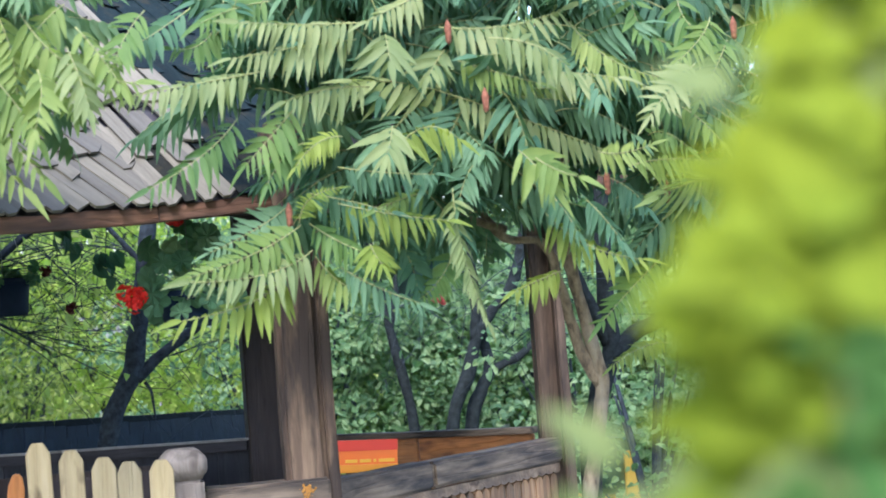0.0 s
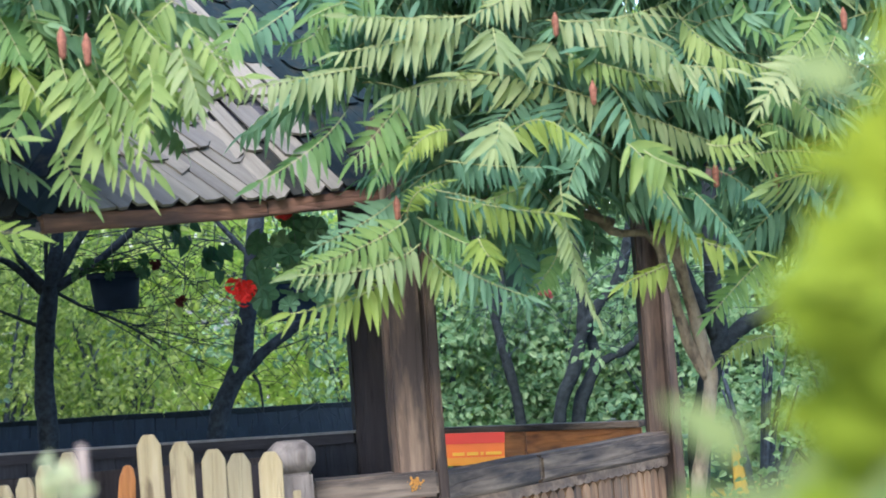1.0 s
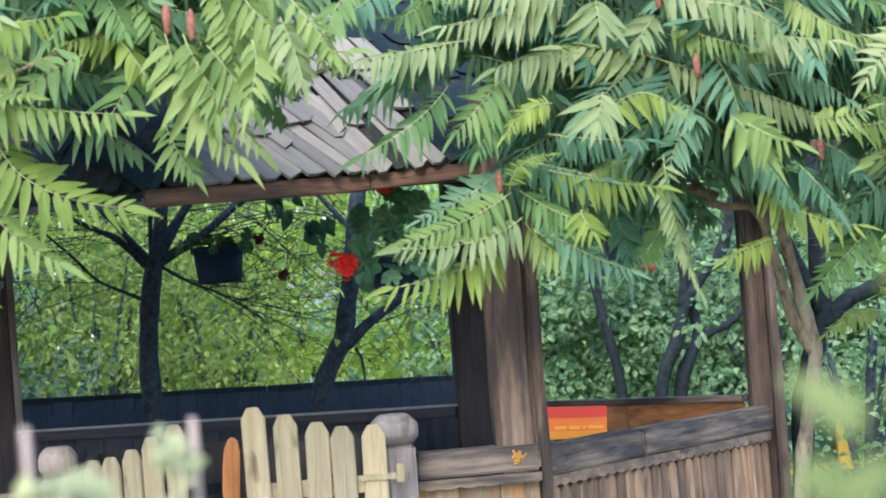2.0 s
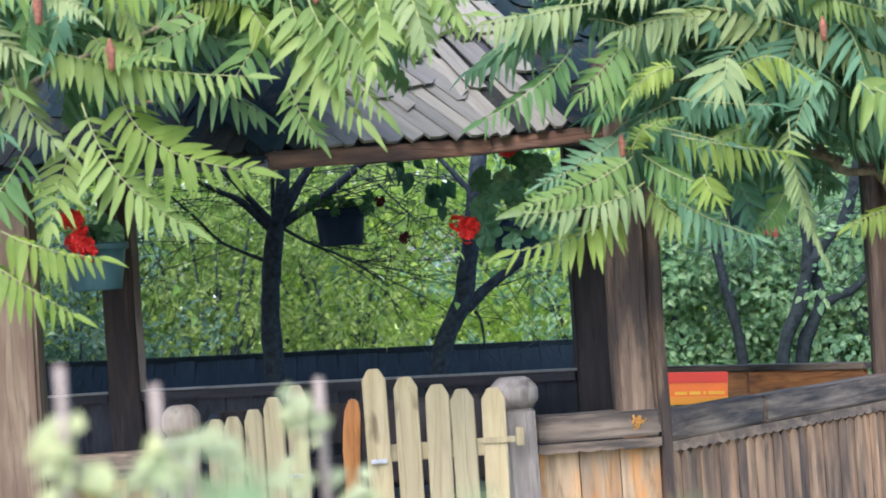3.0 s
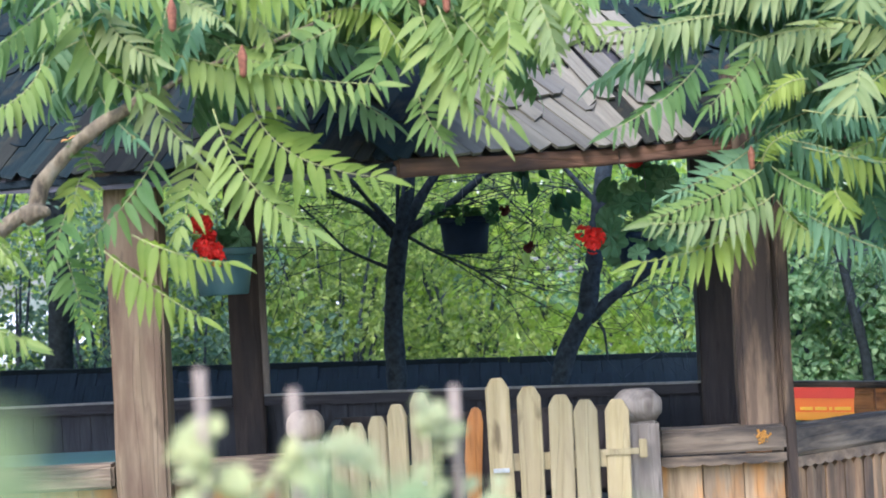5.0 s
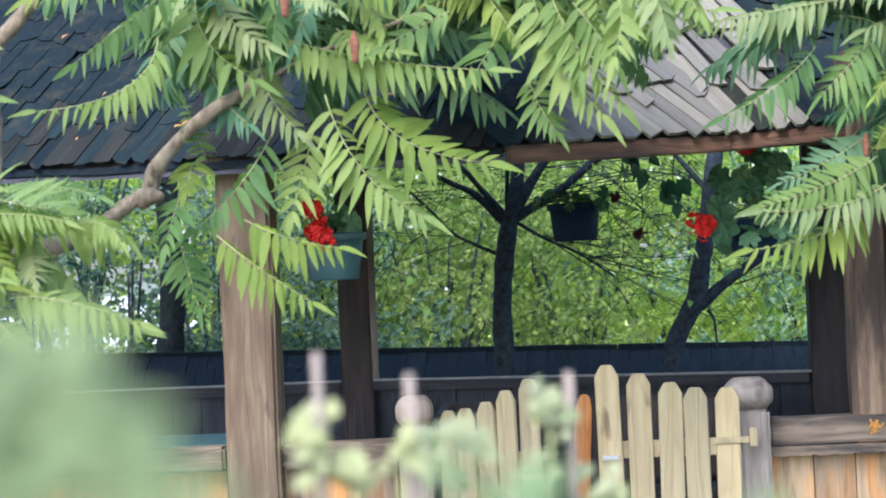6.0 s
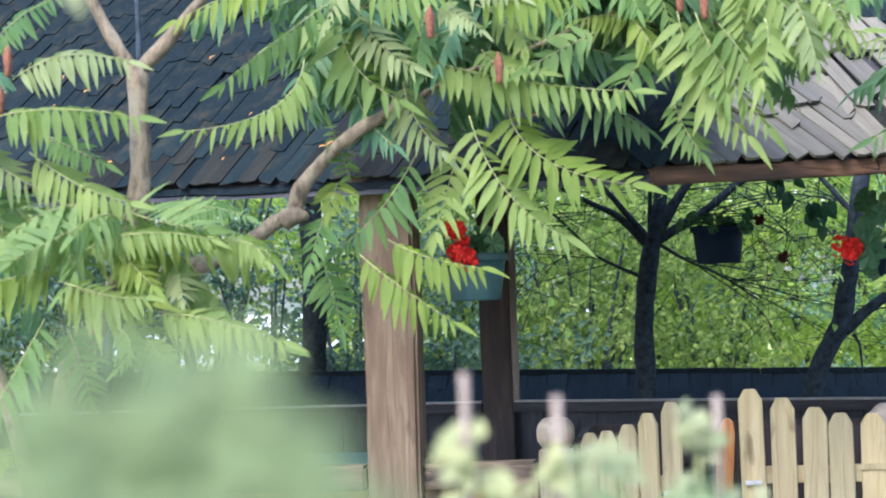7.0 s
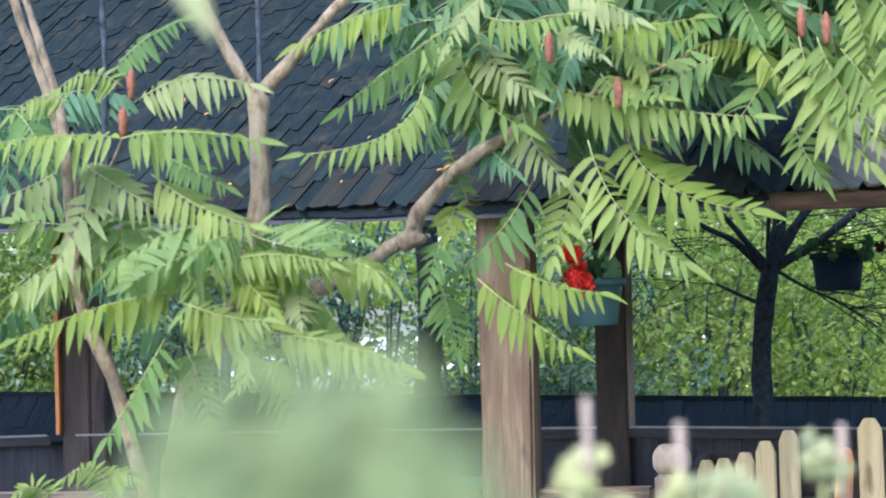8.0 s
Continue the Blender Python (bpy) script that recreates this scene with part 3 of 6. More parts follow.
OLD_SHADED_SHINGLES = [shingle_mesh(0.07, 0.54, i + 20, SHINGLE_OLD_SHADED, 0.02, 0.0022) for i in range(9)]


def shingle_facet(p, q, rows, rng, most, kinds, ridge=None, step=0.29, lean=0.0, first=None, edge=None, uneven=0.075, wide=1.0, lift=0.035, gap=0.0):
    """Courses of shingles on the facet p, q, peak; those past the most are left to one joined mesh."""
    e = (q - p).normalized()
    nrm = e.cross(PEAK - p).normalized()
    up = nrm.cross(e)
    height = (PEAK - p).dot(up)
    foot = ((ridge or PEAK) - p).dot(e)
    head = (PEAK - p).dot(e)
    made, rest_v, rest_f = 0, [], []
    for r in range(rows):
        s = 0.005 + step * r
        x0, x1 = foot * max(0, s) / height, (q - p).length + (head - (q - p).length) * max(0, s) / height
        x = x0 + rng.uniform(-0.04, 0.0)
        while x < x1:
            w = rng.uniform(0.8, 1.25) * wide
            o = p + e * (x + 0.037 * w) + up * (s + (rng.uniform(-uneven, uneven) if r else rng.uniform(-0.004, 0.012))) + nrm * (0.012 + rng.uniform(0, 0.002))
            tilt = lift + rng.uniform(0, 0.01)
            turn = lean + rng.uniform(-0.03, 0.03)
            warp = rng.uniform(-0.07, 0.07) if gap else 0
            yv = (up * math.cos(tilt) - nrm * math.sin(tilt)) + e * turn
            yv.normalize()
            zv = (e + nrm * warp).cross(yv).normalized()
            xv = yv.cross(zv)
            m = Matrix((xv * w, yv, zv)).transposed().to_4x4()
            m.translation = o + nrm * 0.022
            me = rng.choice(edge[0] if edge and x - x0 < edge[1] + rng.uniform(-0.08, 0.08) else first + kinds[:2] if first and r == 0 else kinds + first[:3] if first and r == 1 else kinds)
            if made < most:
                piece("shingle", me, roof, m)
                made += 1
            else:
                k = len(rest_v)
                rest_v += [tuple(m @ v.co) for v in me.vertices]
                rest_f += [tuple(i + k for i in f.vertices) for f in me.polygons]
            x += 0.0718 * w + (gap if rng.random() < 0.5 else 0)
    if rest_v:
        tagged(part("upper_shingles", mesh("upper_shingles", rest_v, rest_f, kinds[0].materials[0]), SHINGLE, roof), kind="stuff")


# eaves boards
for i in range(len(EAVES) - 1):
    p, q = EAVES[i], EAVES[i + 1]
    drop, high = (-0.010, 0.065) if i > 1 else (0.0, 0.034)
    part("eaves_board", beam(p + Vector((0, 0.012, drop)), q + Vector((0, 0.012, drop)), 0.035, high, 0.006, 0.011), FASCIA if i > 1 else SHINGLE_DARK, pavilion, "split reddish eaves board" if i > 1 else "near-black eaves board")

# ---- low shingle-capped wall behind the pavilion ----
capped_wall = thing("capped_wall", (0, 12.1, 0), "low dark wall behind the pavilion, shade in its shingle coping's colour", "garden wall")
part("wall_core", box(-9, 1.25, 12.04, 12.2, 0.0, 0.93, 0.01), BOARD_DARK, capped_wall)
part("ridge_board", beam((-9, 12.12, 1.217), (0, 12.12, 1.005), 0.06, 0.05, 0.006, 0.006), SHINGLE_DARK, capped_wall)
part("ridge_board", beam((0.005, 12.12, 1.005), (1.25, 12.12, 0.976), 0.06, 0.05, 0.006, 0.006), SHINGLE_DARK, capped_wall)
part("coping_core", mesh("coping_core", [(-9, 11.83, 0.99), (1.25, 11.83, 0.75), (1.25, 12.13, 0.955), (-9, 12.13, 1.195), (-9, 12.13, 0.99), (1.25, 12.13, 0.75)],
     [(0, 1, 2, 3), (3, 2, 5, 4), (4, 5, 1, 0), (0, 3, 4), (1, 5, 2)], SHINGLE_DARK), SHINGLE_DARK, capped_wall)
me = mesh("coping_shingle", *plank_data(0.1215, 0.30, 0.014), SHINGLE_DARK)
rng = random.Random(3)
for i in range(83):
    x = -8.9 + i * 0.122
    z = 1.005 - 0.0235 * x
    for k in (0, 1):
        piece("coping_shingle", me, capped_wall, pose(x + 0.06 * k, 11.985 - 0.09 * k, z - 0.105 - 0.075 * k + rng.uniform(-0.003, 0.003), 40 + rng.uniform(-1, 1), rng.uniform(-0.6, 0.6), rng.uniform(-0.6, 0.6)))


# ---- gate and gate posts ----
def picket_mesh(name, wide, high, thick):
    w, c = wide / 2, wide * 0.36
    outline = [(-w, 0), (w, 0), (w, high - c * 1.3), (w - c * 0.62, high - 0.006), (w - c * 0.8, high), (-w + c * 0.8, high), (-w + c * 0.62, high - 0.006), (-w, high - c * 1.3)]
    k, b_ = len(outline), 0.004
    bm = bmesh.new()
    front = [bm.verts.new((x, -thick / 2, z)) for x, z in outline]
    rear = [bm.verts.new((x, thick / 2, z)) for x, z in outline]
    bm.faces.new(front)
    bm.faces.new(list(reversed(rear)))
    for i in range(k):
        bm.faces.new((front[i], rear[i], rear[(i + 1) % k], front[(i + 1) % k]))
    bmesh.ops.recalc_face_normals(bm, faces=bm.faces)
    bmesh.ops.bevel(bm, geom=list(bm.edges), offset=b_, segments=1, affect="EDGES", clamp_overlap=True)
    return bm


def gate_leaf(hinge, angle, heights, label, strap, face):
    """A leaf of five pickets on two rails, built from its hinge along x, then turned."""
    leaf = thing("garden_gate", hinge, label, "gate", "gate leaves")
    turn = Matrix.Translation(hinge) @ Matrix.Rotation(radians(angle), 4, "Z")
    rng = random.Random(len(label))
    made = []
    for i, h in enumerate(heights):
        ob = part("picket", picket_mesh("picket", 0.09, h - 0.08, 0.02), PICKET, leaf)
        ob.matrix_basis = turn @ pose(0.055 + 0.105 * i, -0.02 * face, 0.08, 0, rng.uniform(-0.7, 0.7), 0)
        made.append(ob)
    for z in (0.30, 0.832):
        made.append(part("gate_rail", box(0.0, 0.50, *sorted((-0.008 * face, 0.018 * face)), z - 0.032, z + 0.032, 0.004), PICKET, leaf))
        made[-1].matrix_basis = turn
    if strap:
        made.append(part("hinge_strap", box(-0.03, 0.10, *sorted((-0.04 * face, -0.031 * face)), 0.845, 0.868, 0.002), PICKET, leaf, "pale wooden hinge strap"))
        made[-1].matrix_basis = turn
        made.append(part("hinge_block", box(-0.06, -0.031, *sorted((-0.045 * face, -0.02 * face)), 0.83, 0.90, 0.003), PICKET, leaf))
        made[-1].matrix_basis = turn
    bm = box(0.455, 0.515, *sorted((-0.048 * face, -0.031 * face)), 0.80, 0.815, 0.002)
    bmesh.ops.create_cone(bm, segments=8, radius1=0.006, radius2=0.006, depth=0.05, cap_ends=True, matrix=Matrix.Translation((0.49, -0.05 * face, 0.808)) @ Matrix.Rotation(1.57, 4, "X"))
    bolt = part("bolt", bm, LATCH, leaf, "small galvanised bolt")
    bolt.matrix_basis = turn
    return leaf


gate_leaf((0.42, 7.5, 0), 180, (1.052, 1.056, 1.079, 1.116, 1.152), "pale wooden picket gate leaf, closed, with clipped points", True, -1)
gate_leaf((-0.69, 7.5, 0), -42, (1.008, 1.018, 1.044, 1.088, 1.131), "pale wooden picket gate leaf standing ajar", False, 1)


def gate_post(x, y, half, neck, top, label, round_head, material=GREY_OAK):
    post = thing("gate_post", (x, y, 0), label, "post", "gate posts")
    part("shaft", box(x - half, x + half, y - half, y + half, 0, neck - 0.012, 0.014, 0.004), material, post)
    head = top - neck
    if round_head:
        prof = [(half * 0.84, -0.014), (half * 1.0, 0.0), (half * 1.12, 0.010), (half * 1.17, head * 0.22), (half * 1.17, head * 0.56), (half * 1.06, head * 0.74), (half * 0.82, head * 0.92), (half * 0.6, head * 0.985), (half * 0.15, head)]
    else:
        prof = [(half * 0.9, -0.014), (half * 1.02, 0.002), (half * 1.16, 0.014), (half * 1.2, head * 0.26), (half * 1.2, head * 0.58), (half * 1.14, head * 0.68), (half * 0.86, head * 0.9), (half * 0.68, head * 0.985), (half * 0.5, head), (half * 0.1, head * 1.0)]
    v, f = lathe(prof, (x, y, neck), 24, 0.6 if round_head else 0.9)
    part("head", mesh("head", v, f, material), material, post, "rounded weathered head", True)


gate_post(0.462, 7.605, 0.0745, 0.975, 1.078, "grey weathered gate post with a rounded head", False)
gate_post(-0.793, 7.5, 0.061, 0.968, 1.066, "bleached gate post with a domed head", True, BLEACHED)


# ---- things in the pavilion ----
def bench(x, y):
    """A varnished bench seen end on: two shaped ends, seat and back."""
    b_ = thing("bench", (x, y, 0.16), "varnished orange-brown wooden bench with shaped ends", "bench")
    for dx, label in ((0.0, "orange varnished shaped end board"), (0.62, "")):
        outline = [(0.0, 0.16), (0.052, 0.16), (0.05, 0.5), (0.058, 0.72), (0.068, 0.86), (0.074, 0.95), (0.068, 0.995), (0.05, 1.014), (0.03, 1.005), (0.012, 0.965), (0.002, 0.9), (-0.006, 0.8), (-0.004, 0.6)]
        bm = bmesh.new()
        front = [bm.verts.new((x + dx + px, y, z)) for px, z in outline]
        rear = [bm.verts.new((x + dx + px, y + 0.035, z)) for px, z in outline]
        bm.faces.new(front)
        bm.faces.new(list(reversed(rear)))
        for i in range(len(outline)):
            k = (i + 1) % len(outline)
            bm.faces.new((front[i], rear[i], rear[k], front[k]))
        bmesh.ops.recalc_face_normals(bm, faces=bm.faces)
        bmesh.ops.bevel(bm, geom=[e for e in bm.edges if e.calc_face_angle(0) > 1.2], offset=0.006, segments=2, affect="EDGES", clamp_overlap=True)
        part("end_board", bm, ORANGE_WOOD, b_, label)
    part("backrest", box(x + 0.055, x + 0.66, y + 0.036, y + 0.06, 0.66, 0.97, 0.006), POST_DARK, b_, "dark plank back")
    part("seat", box(x + 0.0, x + 0.70, y + 0.04, y + 0.42, 0.56, 0.6, 0.006), POST_DARK, b_)
    for dx in (0.03, 0.62):
        part("leg", box(x + dx, x + dx + 0.05, y + 0.34, y + 0.39, 0.16, 0.56, 0.005), POST_DARK, b_)


bench(-0.205, 8.0)


def long_bench(x0, x1, y):
    b_ = thing("wall_bench", ((x0 + x1) / 2, y, 0.16), "dark stained wooden bench along the back wall", "bench")
    part("seat", box(x0, x1, y, y + 0.4, 0.56, 0.6, 0.006), POST_DARK, b_)
    for x in (x0, x1 - 0.05):
        part("end_frame", box(x, x + 0.05, y, y + 0.05, 0.16, 0.80, 0.006), POST_DARK, b_)
        part("armrest", beam((x + 0.025, y - 0.02, 0.815), (x + 0.025, y + 0.4, 0.84), 0.06, 0.03, 0.01, 0.001), POST_DARK, b_)
        part("leg", box(x, x + 0.05, y + 0.34, y + 0.39, 0.16, 0.56, 0.005), POST_DARK, b_)
    part("backrest", box(x0, x1, y + 0.37, y + 0.4, 0.66, 0.86, 0.006), POST_DARK, b_)


long_bench(-0.9, 0.62, 9.6)


def table(x, y):
    t_ = thing("table", (x, y, 0.16), "garden table with a teal painted top", "table")
    part("tabletop", box(x - 0.75, x + 0.75, y - 0.35, y + 0.35, 0.78, 0.812, 0.006), TEAL, t_, "teal painted top")
    for dx in (-0.66, 0.60):
        for dy in (-0.28, 0.22):
            part("leg", box(x + dx, x + dx + 0.06, y + dy, y + dy + 0.06, 0.16, 0.78, 0.005), POST_DARK, t_)


table(-2.35, 8.9)


def sign():
    s_ = thing("sign", (1.29, 8.42, 0.87), "red and orange printed sign board leaning inside the rail", "sign")
    tilt = pose(1.294, 8.42, 0.926, 0, 3.2, 3) @ Matrix.Scale(1.04, 4)
    rows = [("sign_board", box(-0.125, 0.125, 0.004, 0.012, -0.066, 0.066, 0.001), SIGN_ORANGE), ("red_band", box(-0.125, 0.125, -0.001, 0.004, 0.022, 0.066, 0.0), SIGN_RED),
            ("amber_band", box(-0.125, 0.125, -0.001, 0.004, -0.066, -0.034, 0.0), SIGN_AMBER)]
    bars = bmesh.new()
    for x0, x1 in ((-0.095, -0.045), (-0.035, 0.012), (0.022, 0.034), (0.044, 0.11)):
        bmesh.ops.create_cube(bars, size=1, matrix=Matrix.LocRotScale(((x0 + x1) / 2, -0.0035, -0.019), None, (x1 - x0, 0.003, 0.013)))
    rows.append(("line_of_writing", bars, SIGN_YELLOW))
    for name, bm, mat in rows:
        part(name, bm, mat, s_).matrix_basis = tilt
    part("prop", box(1.2, 1.38, 8.44, 8.46, 0.14, 0.9, 0.003), POST_DARK, s_)


sign()


# ---- hanging pots ----
def leaf_blade(length, width, fold, tip=0.0):
    """One pointed leaf along x in its own coordinates: verts and faces."""
    h = width / 2
    verts = [(0, 0, 0), (length * 0.28, h * 0.95, fold), (length * 0.3, 0, 0), (length * 0.28, -h * 0.95, fold), (length * 0.66, h * 0.68, fold - tip * 0.4),
             (length * 0.66, 0, -tip * 0.4), (length * 0.66, -h * 0.68, fold - tip * 0.4), (length, 0, -tip)]
    faces = [(0, 2, 1), (0, 3, 2), (1, 2, 5, 4), (2, 3, 6, 5), (4, 5, 7), (5, 6, 7)]
    return verts, faces


def lance_blade(length, width, fold, droop):
    """A lance-shaped leaflet along x, finely cut: pointed, folded on its midrib, drooping."""
    rows = ((0.05, 0.5), (0.18, 0.9), (0.36, 1.0), (0.62, 0.74), (0.84, 0.36))
    verts, faces = [(0, 0, 0)], []
    for s, w in rows:
        z = -droop * s * s
        verts += [(length * s, w * width / 2, z + fold * w), (length * s, 0, z), (length * s, -w * width / 2, z + fold * w)]
    verts.append((length, 0, -droop))
    faces += [(0, 2, 1), (0, 3, 2)]
    for i in range(len(rows) - 1):
        k = 1 + 3 * i
        faces += [(k, k + 1, k + 4, k + 3), (k + 1, k + 2, k + 5, k + 4)]
    k = 1 + 3 * (len(rows) - 1)
    faces += [(k, k + 1, k + 3), (k + 1, k + 2, k + 3)]
    return verts, faces


def scatter(name, blade, spots, material):
    """One mesh of many leaves; spots: matrices."""
    v0 = np.array([(*v, 1.0) for v in blade[0]])
    verts, faces = [], []
    for m in spots:
        k = len(verts)
        verts.extend(map(tuple, (v0 @ np.array(m).T)[:, :3]))
        faces.extend(tuple(i + k for i in f) for f in blade[1])
    return mesh(name, verts, faces, material)


def disc_leaf(radius, lobes=7):
    """A round scalloped leaf, cupped."""
    verts, faces = [(0, 0, 0)], []
    k = lobes * 4
    for i in range(k):
        g = 2 * math.pi * i / k
        r = radius * (0.8 + 0.2 * abs(math.sin(lobes * g / 2)) ** 0.7) * (0.35 if i == 0 else 1)
        verts.append((r * math.cos(g), r * math.sin(g), 0.16 * radius + 0.09 * radius * math.cos(lobes * g)))
    for i in range(k):
        faces.append((0, 1 + i, 1 + (i + 1) % k))
    return verts, faces


def flower_head(name, at, radius, material, parent, rng, label, count=64):
    """A loose head of many small florets, with an uneven outline."""
    knots = [Vector((rng.uniform(-0.62, 0.62), rng.uniform(-0.4, 0.2), rng.uniform(-0.55, 0.55))) * radius for i in range(9)]
    spots = []
    for i in range(count):
        d = Vector((rng.gauss(0, 1), rng.gauss(-0.5, 1), rng.gauss(0, 1))).normalized()
        m = d.to_track_quat("Z", "Y").to_matrix().to_4x4() @ Matrix.Rotation(rng.uniform(0, 6), 4, "Z") @ Matrix.Scale(rng.uniform(0.75, 1.2), 4)
        m.translation = Vector(at) + rng.choice(knots) + d * radius * 0.36
        spots.append(m)
    return part(name, scatter(name, disc_leaf(radius * 0.27, 5), spots, material), material, parent, label)


def hanging_pot(at, r_top, r_low, high, material, hook, label, leaves, flowers, foliage=(0.16, 0.10), blade=0.068):
    """A plastic pot on three wires from a hook above; leaves: how many; flowers: (offset, radius, material, label)."""
    pot = thing("hanging_pot", at, label, "plant pot", "hanging pots")
    x, y, z = at
    prof = [(r_low * 0.97, 0), (r_low, 0.003), (r_low * 1.02, 0.008), (r_top * 0.97, high * 0.86), (r_top * 0.95, high * 0.87), (0.01, high * 0.87)]
    v, f = lathe(prof, at, 28)
    body = part("pot", mesh("pot", v, f, material), material, pot, "", True)
    v, f = lathe([(r_top * 0.955, high * 0.84), (r_top * 1.05, high * 0.845), (r_top * 1.07, high * 0.87), (r_top * 1.075, high * 0.975), (r_top * 1.06, high), (r_top * 0.99, high), (r_top * 0.955, high * 0.97)], at, 28)
    part("rim", mesh("rim", v, f, material), material, body, "", True)
    v, f = lathe([(r_top * 0.94, high * 0.89), (r_top * 0.5, high * 0.95), (0.01, high * 0.96)], at, 16)
    part("soil", mesh("soil", v, f, SOIL), SOIL, pot)
    wires = []
    for k in range(3):
        g = 0.5 + 2.094 * k
        wires.append(([(x + r_top * math.cos(g), y + r_top * math.sin(g), z + high), (x + r_top * 0.5 * math.cos(g), y + r_top * 0.5 * math.sin(g), (z + high + hook) / 2), (x, y, hook)], 0.0018, 0.0018))
    for line in wires:
        part("wire", limb_mesh("wire", [line], STEEL, 5, 0), STEEL, pot)
    rng = random.Random(int(100 * x) + 50)
    spots, stems = [], []
    for i in range(leaves):
        g, q = rng.uniform(0, 6.28), rng.random() ** 0.5
        o = Vector((x + foliage[0] * q * math.cos(g), y + foliage[0] * q * math.sin(g), z + high + foliage[1] * rng.uniform(-0.9, 1.6) * (1.1 - 0.5 * q)))
        d = Vector((math.cos(g) * q * 1.2, math.sin(g) * q * 0.6 - 0.65, rng.uniform(-0.15, 1.0)))
        m = d.to_track_quat("Z", "Y").to_matrix().to_4x4() @ Matrix.Rotation(rng.uniform(0, 6), 4, "Z") @ Matrix.Scale(rng.uniform(0.7, 1.25), 4)
        m.translation = o
        spots.append(m)
        if i % 2 == 0:
            stems.append(([(x, y, z + high * 0.9), (x + (o.x - x) * 0.4, y + (o.y - y) * 0.4, z + high + 0.4 * (o.z - z - high) + 0.02), tuple(o)], 0.004, 0.002))
    for off, r, mat, text in flowers:
        o = Vector(at) + Vector(off)
        stems.append(([(x, y, z + high * 0.9), tuple((Vector(at) + o) / 2 + Vector((0, 0, high * 0.7))), tuple(o)], 0.004, 0.0025))
        flower_head("flower", o, r, mat, pot, rng, text)
    for line in stems:
        part("stem", limb_mesh("stem", [line], GERANIUM, 5, 0), GERANIUM, pot)
    part("foliage", scatter("foliage", disc_leaf(blade), spots, GERANIUM), GERANIUM, pot, "round scalloped geranium leaves")


hanging_pot((-0.19, 9.8, 1.642), 0.126, 0.104, 0.182, NAVY, 2.26, "navy plastic hanging pot with a sparse wilting geranium", 26,
            [((0.315, -0.05, 0.02), 0.034, WILTED, "wilted dark red bloom"), ((0.2, -0.03, 0.20), 0.03, WILTED, "wilted dark red bloom")], (0.21, 0.045), 0.032)
hanging_pot((0.57, 8.12, 1.53), 0.13, 0.105, 0.15, NAVY, 2.24, "navy plastic hanging pot overgrown by a red geranium", 50,
            [((-0.232, -0.12, 0.132), 0.066, RED, "bright red bloom"), ((-0.03, 0.0, 0.44), 0.04, RED, "bright red bloom")], (0.225, 0.165), 0.062)
hanging_pot((-1.125, 7.88, 1.512), 0.124, 0.096, 0.185, SLATE, 2.18, "slate blue hanging pot with a red geranium", 16,
            [((-0.015, -0.17, 0.175), 0.07, RED, "bright red bloom"), ((-0.06, -0.16, 0.285), 0.058, RED, "bright red bloom"), ((-0.03, -0.15, 0.235), 0.035, RED, "")], (0.10, 0.05), 0.045)
hanging_pot((1.60, 8.62, 1.58), 0.10, 0.08, 0.17, SLATE, 2.22, "slate blue hanging pot with a small pink bloom", 24,
            [((0.075, -0.06, -0.012), 0.032, PINK, "faded pink bloom")], (0.13, 0.04))


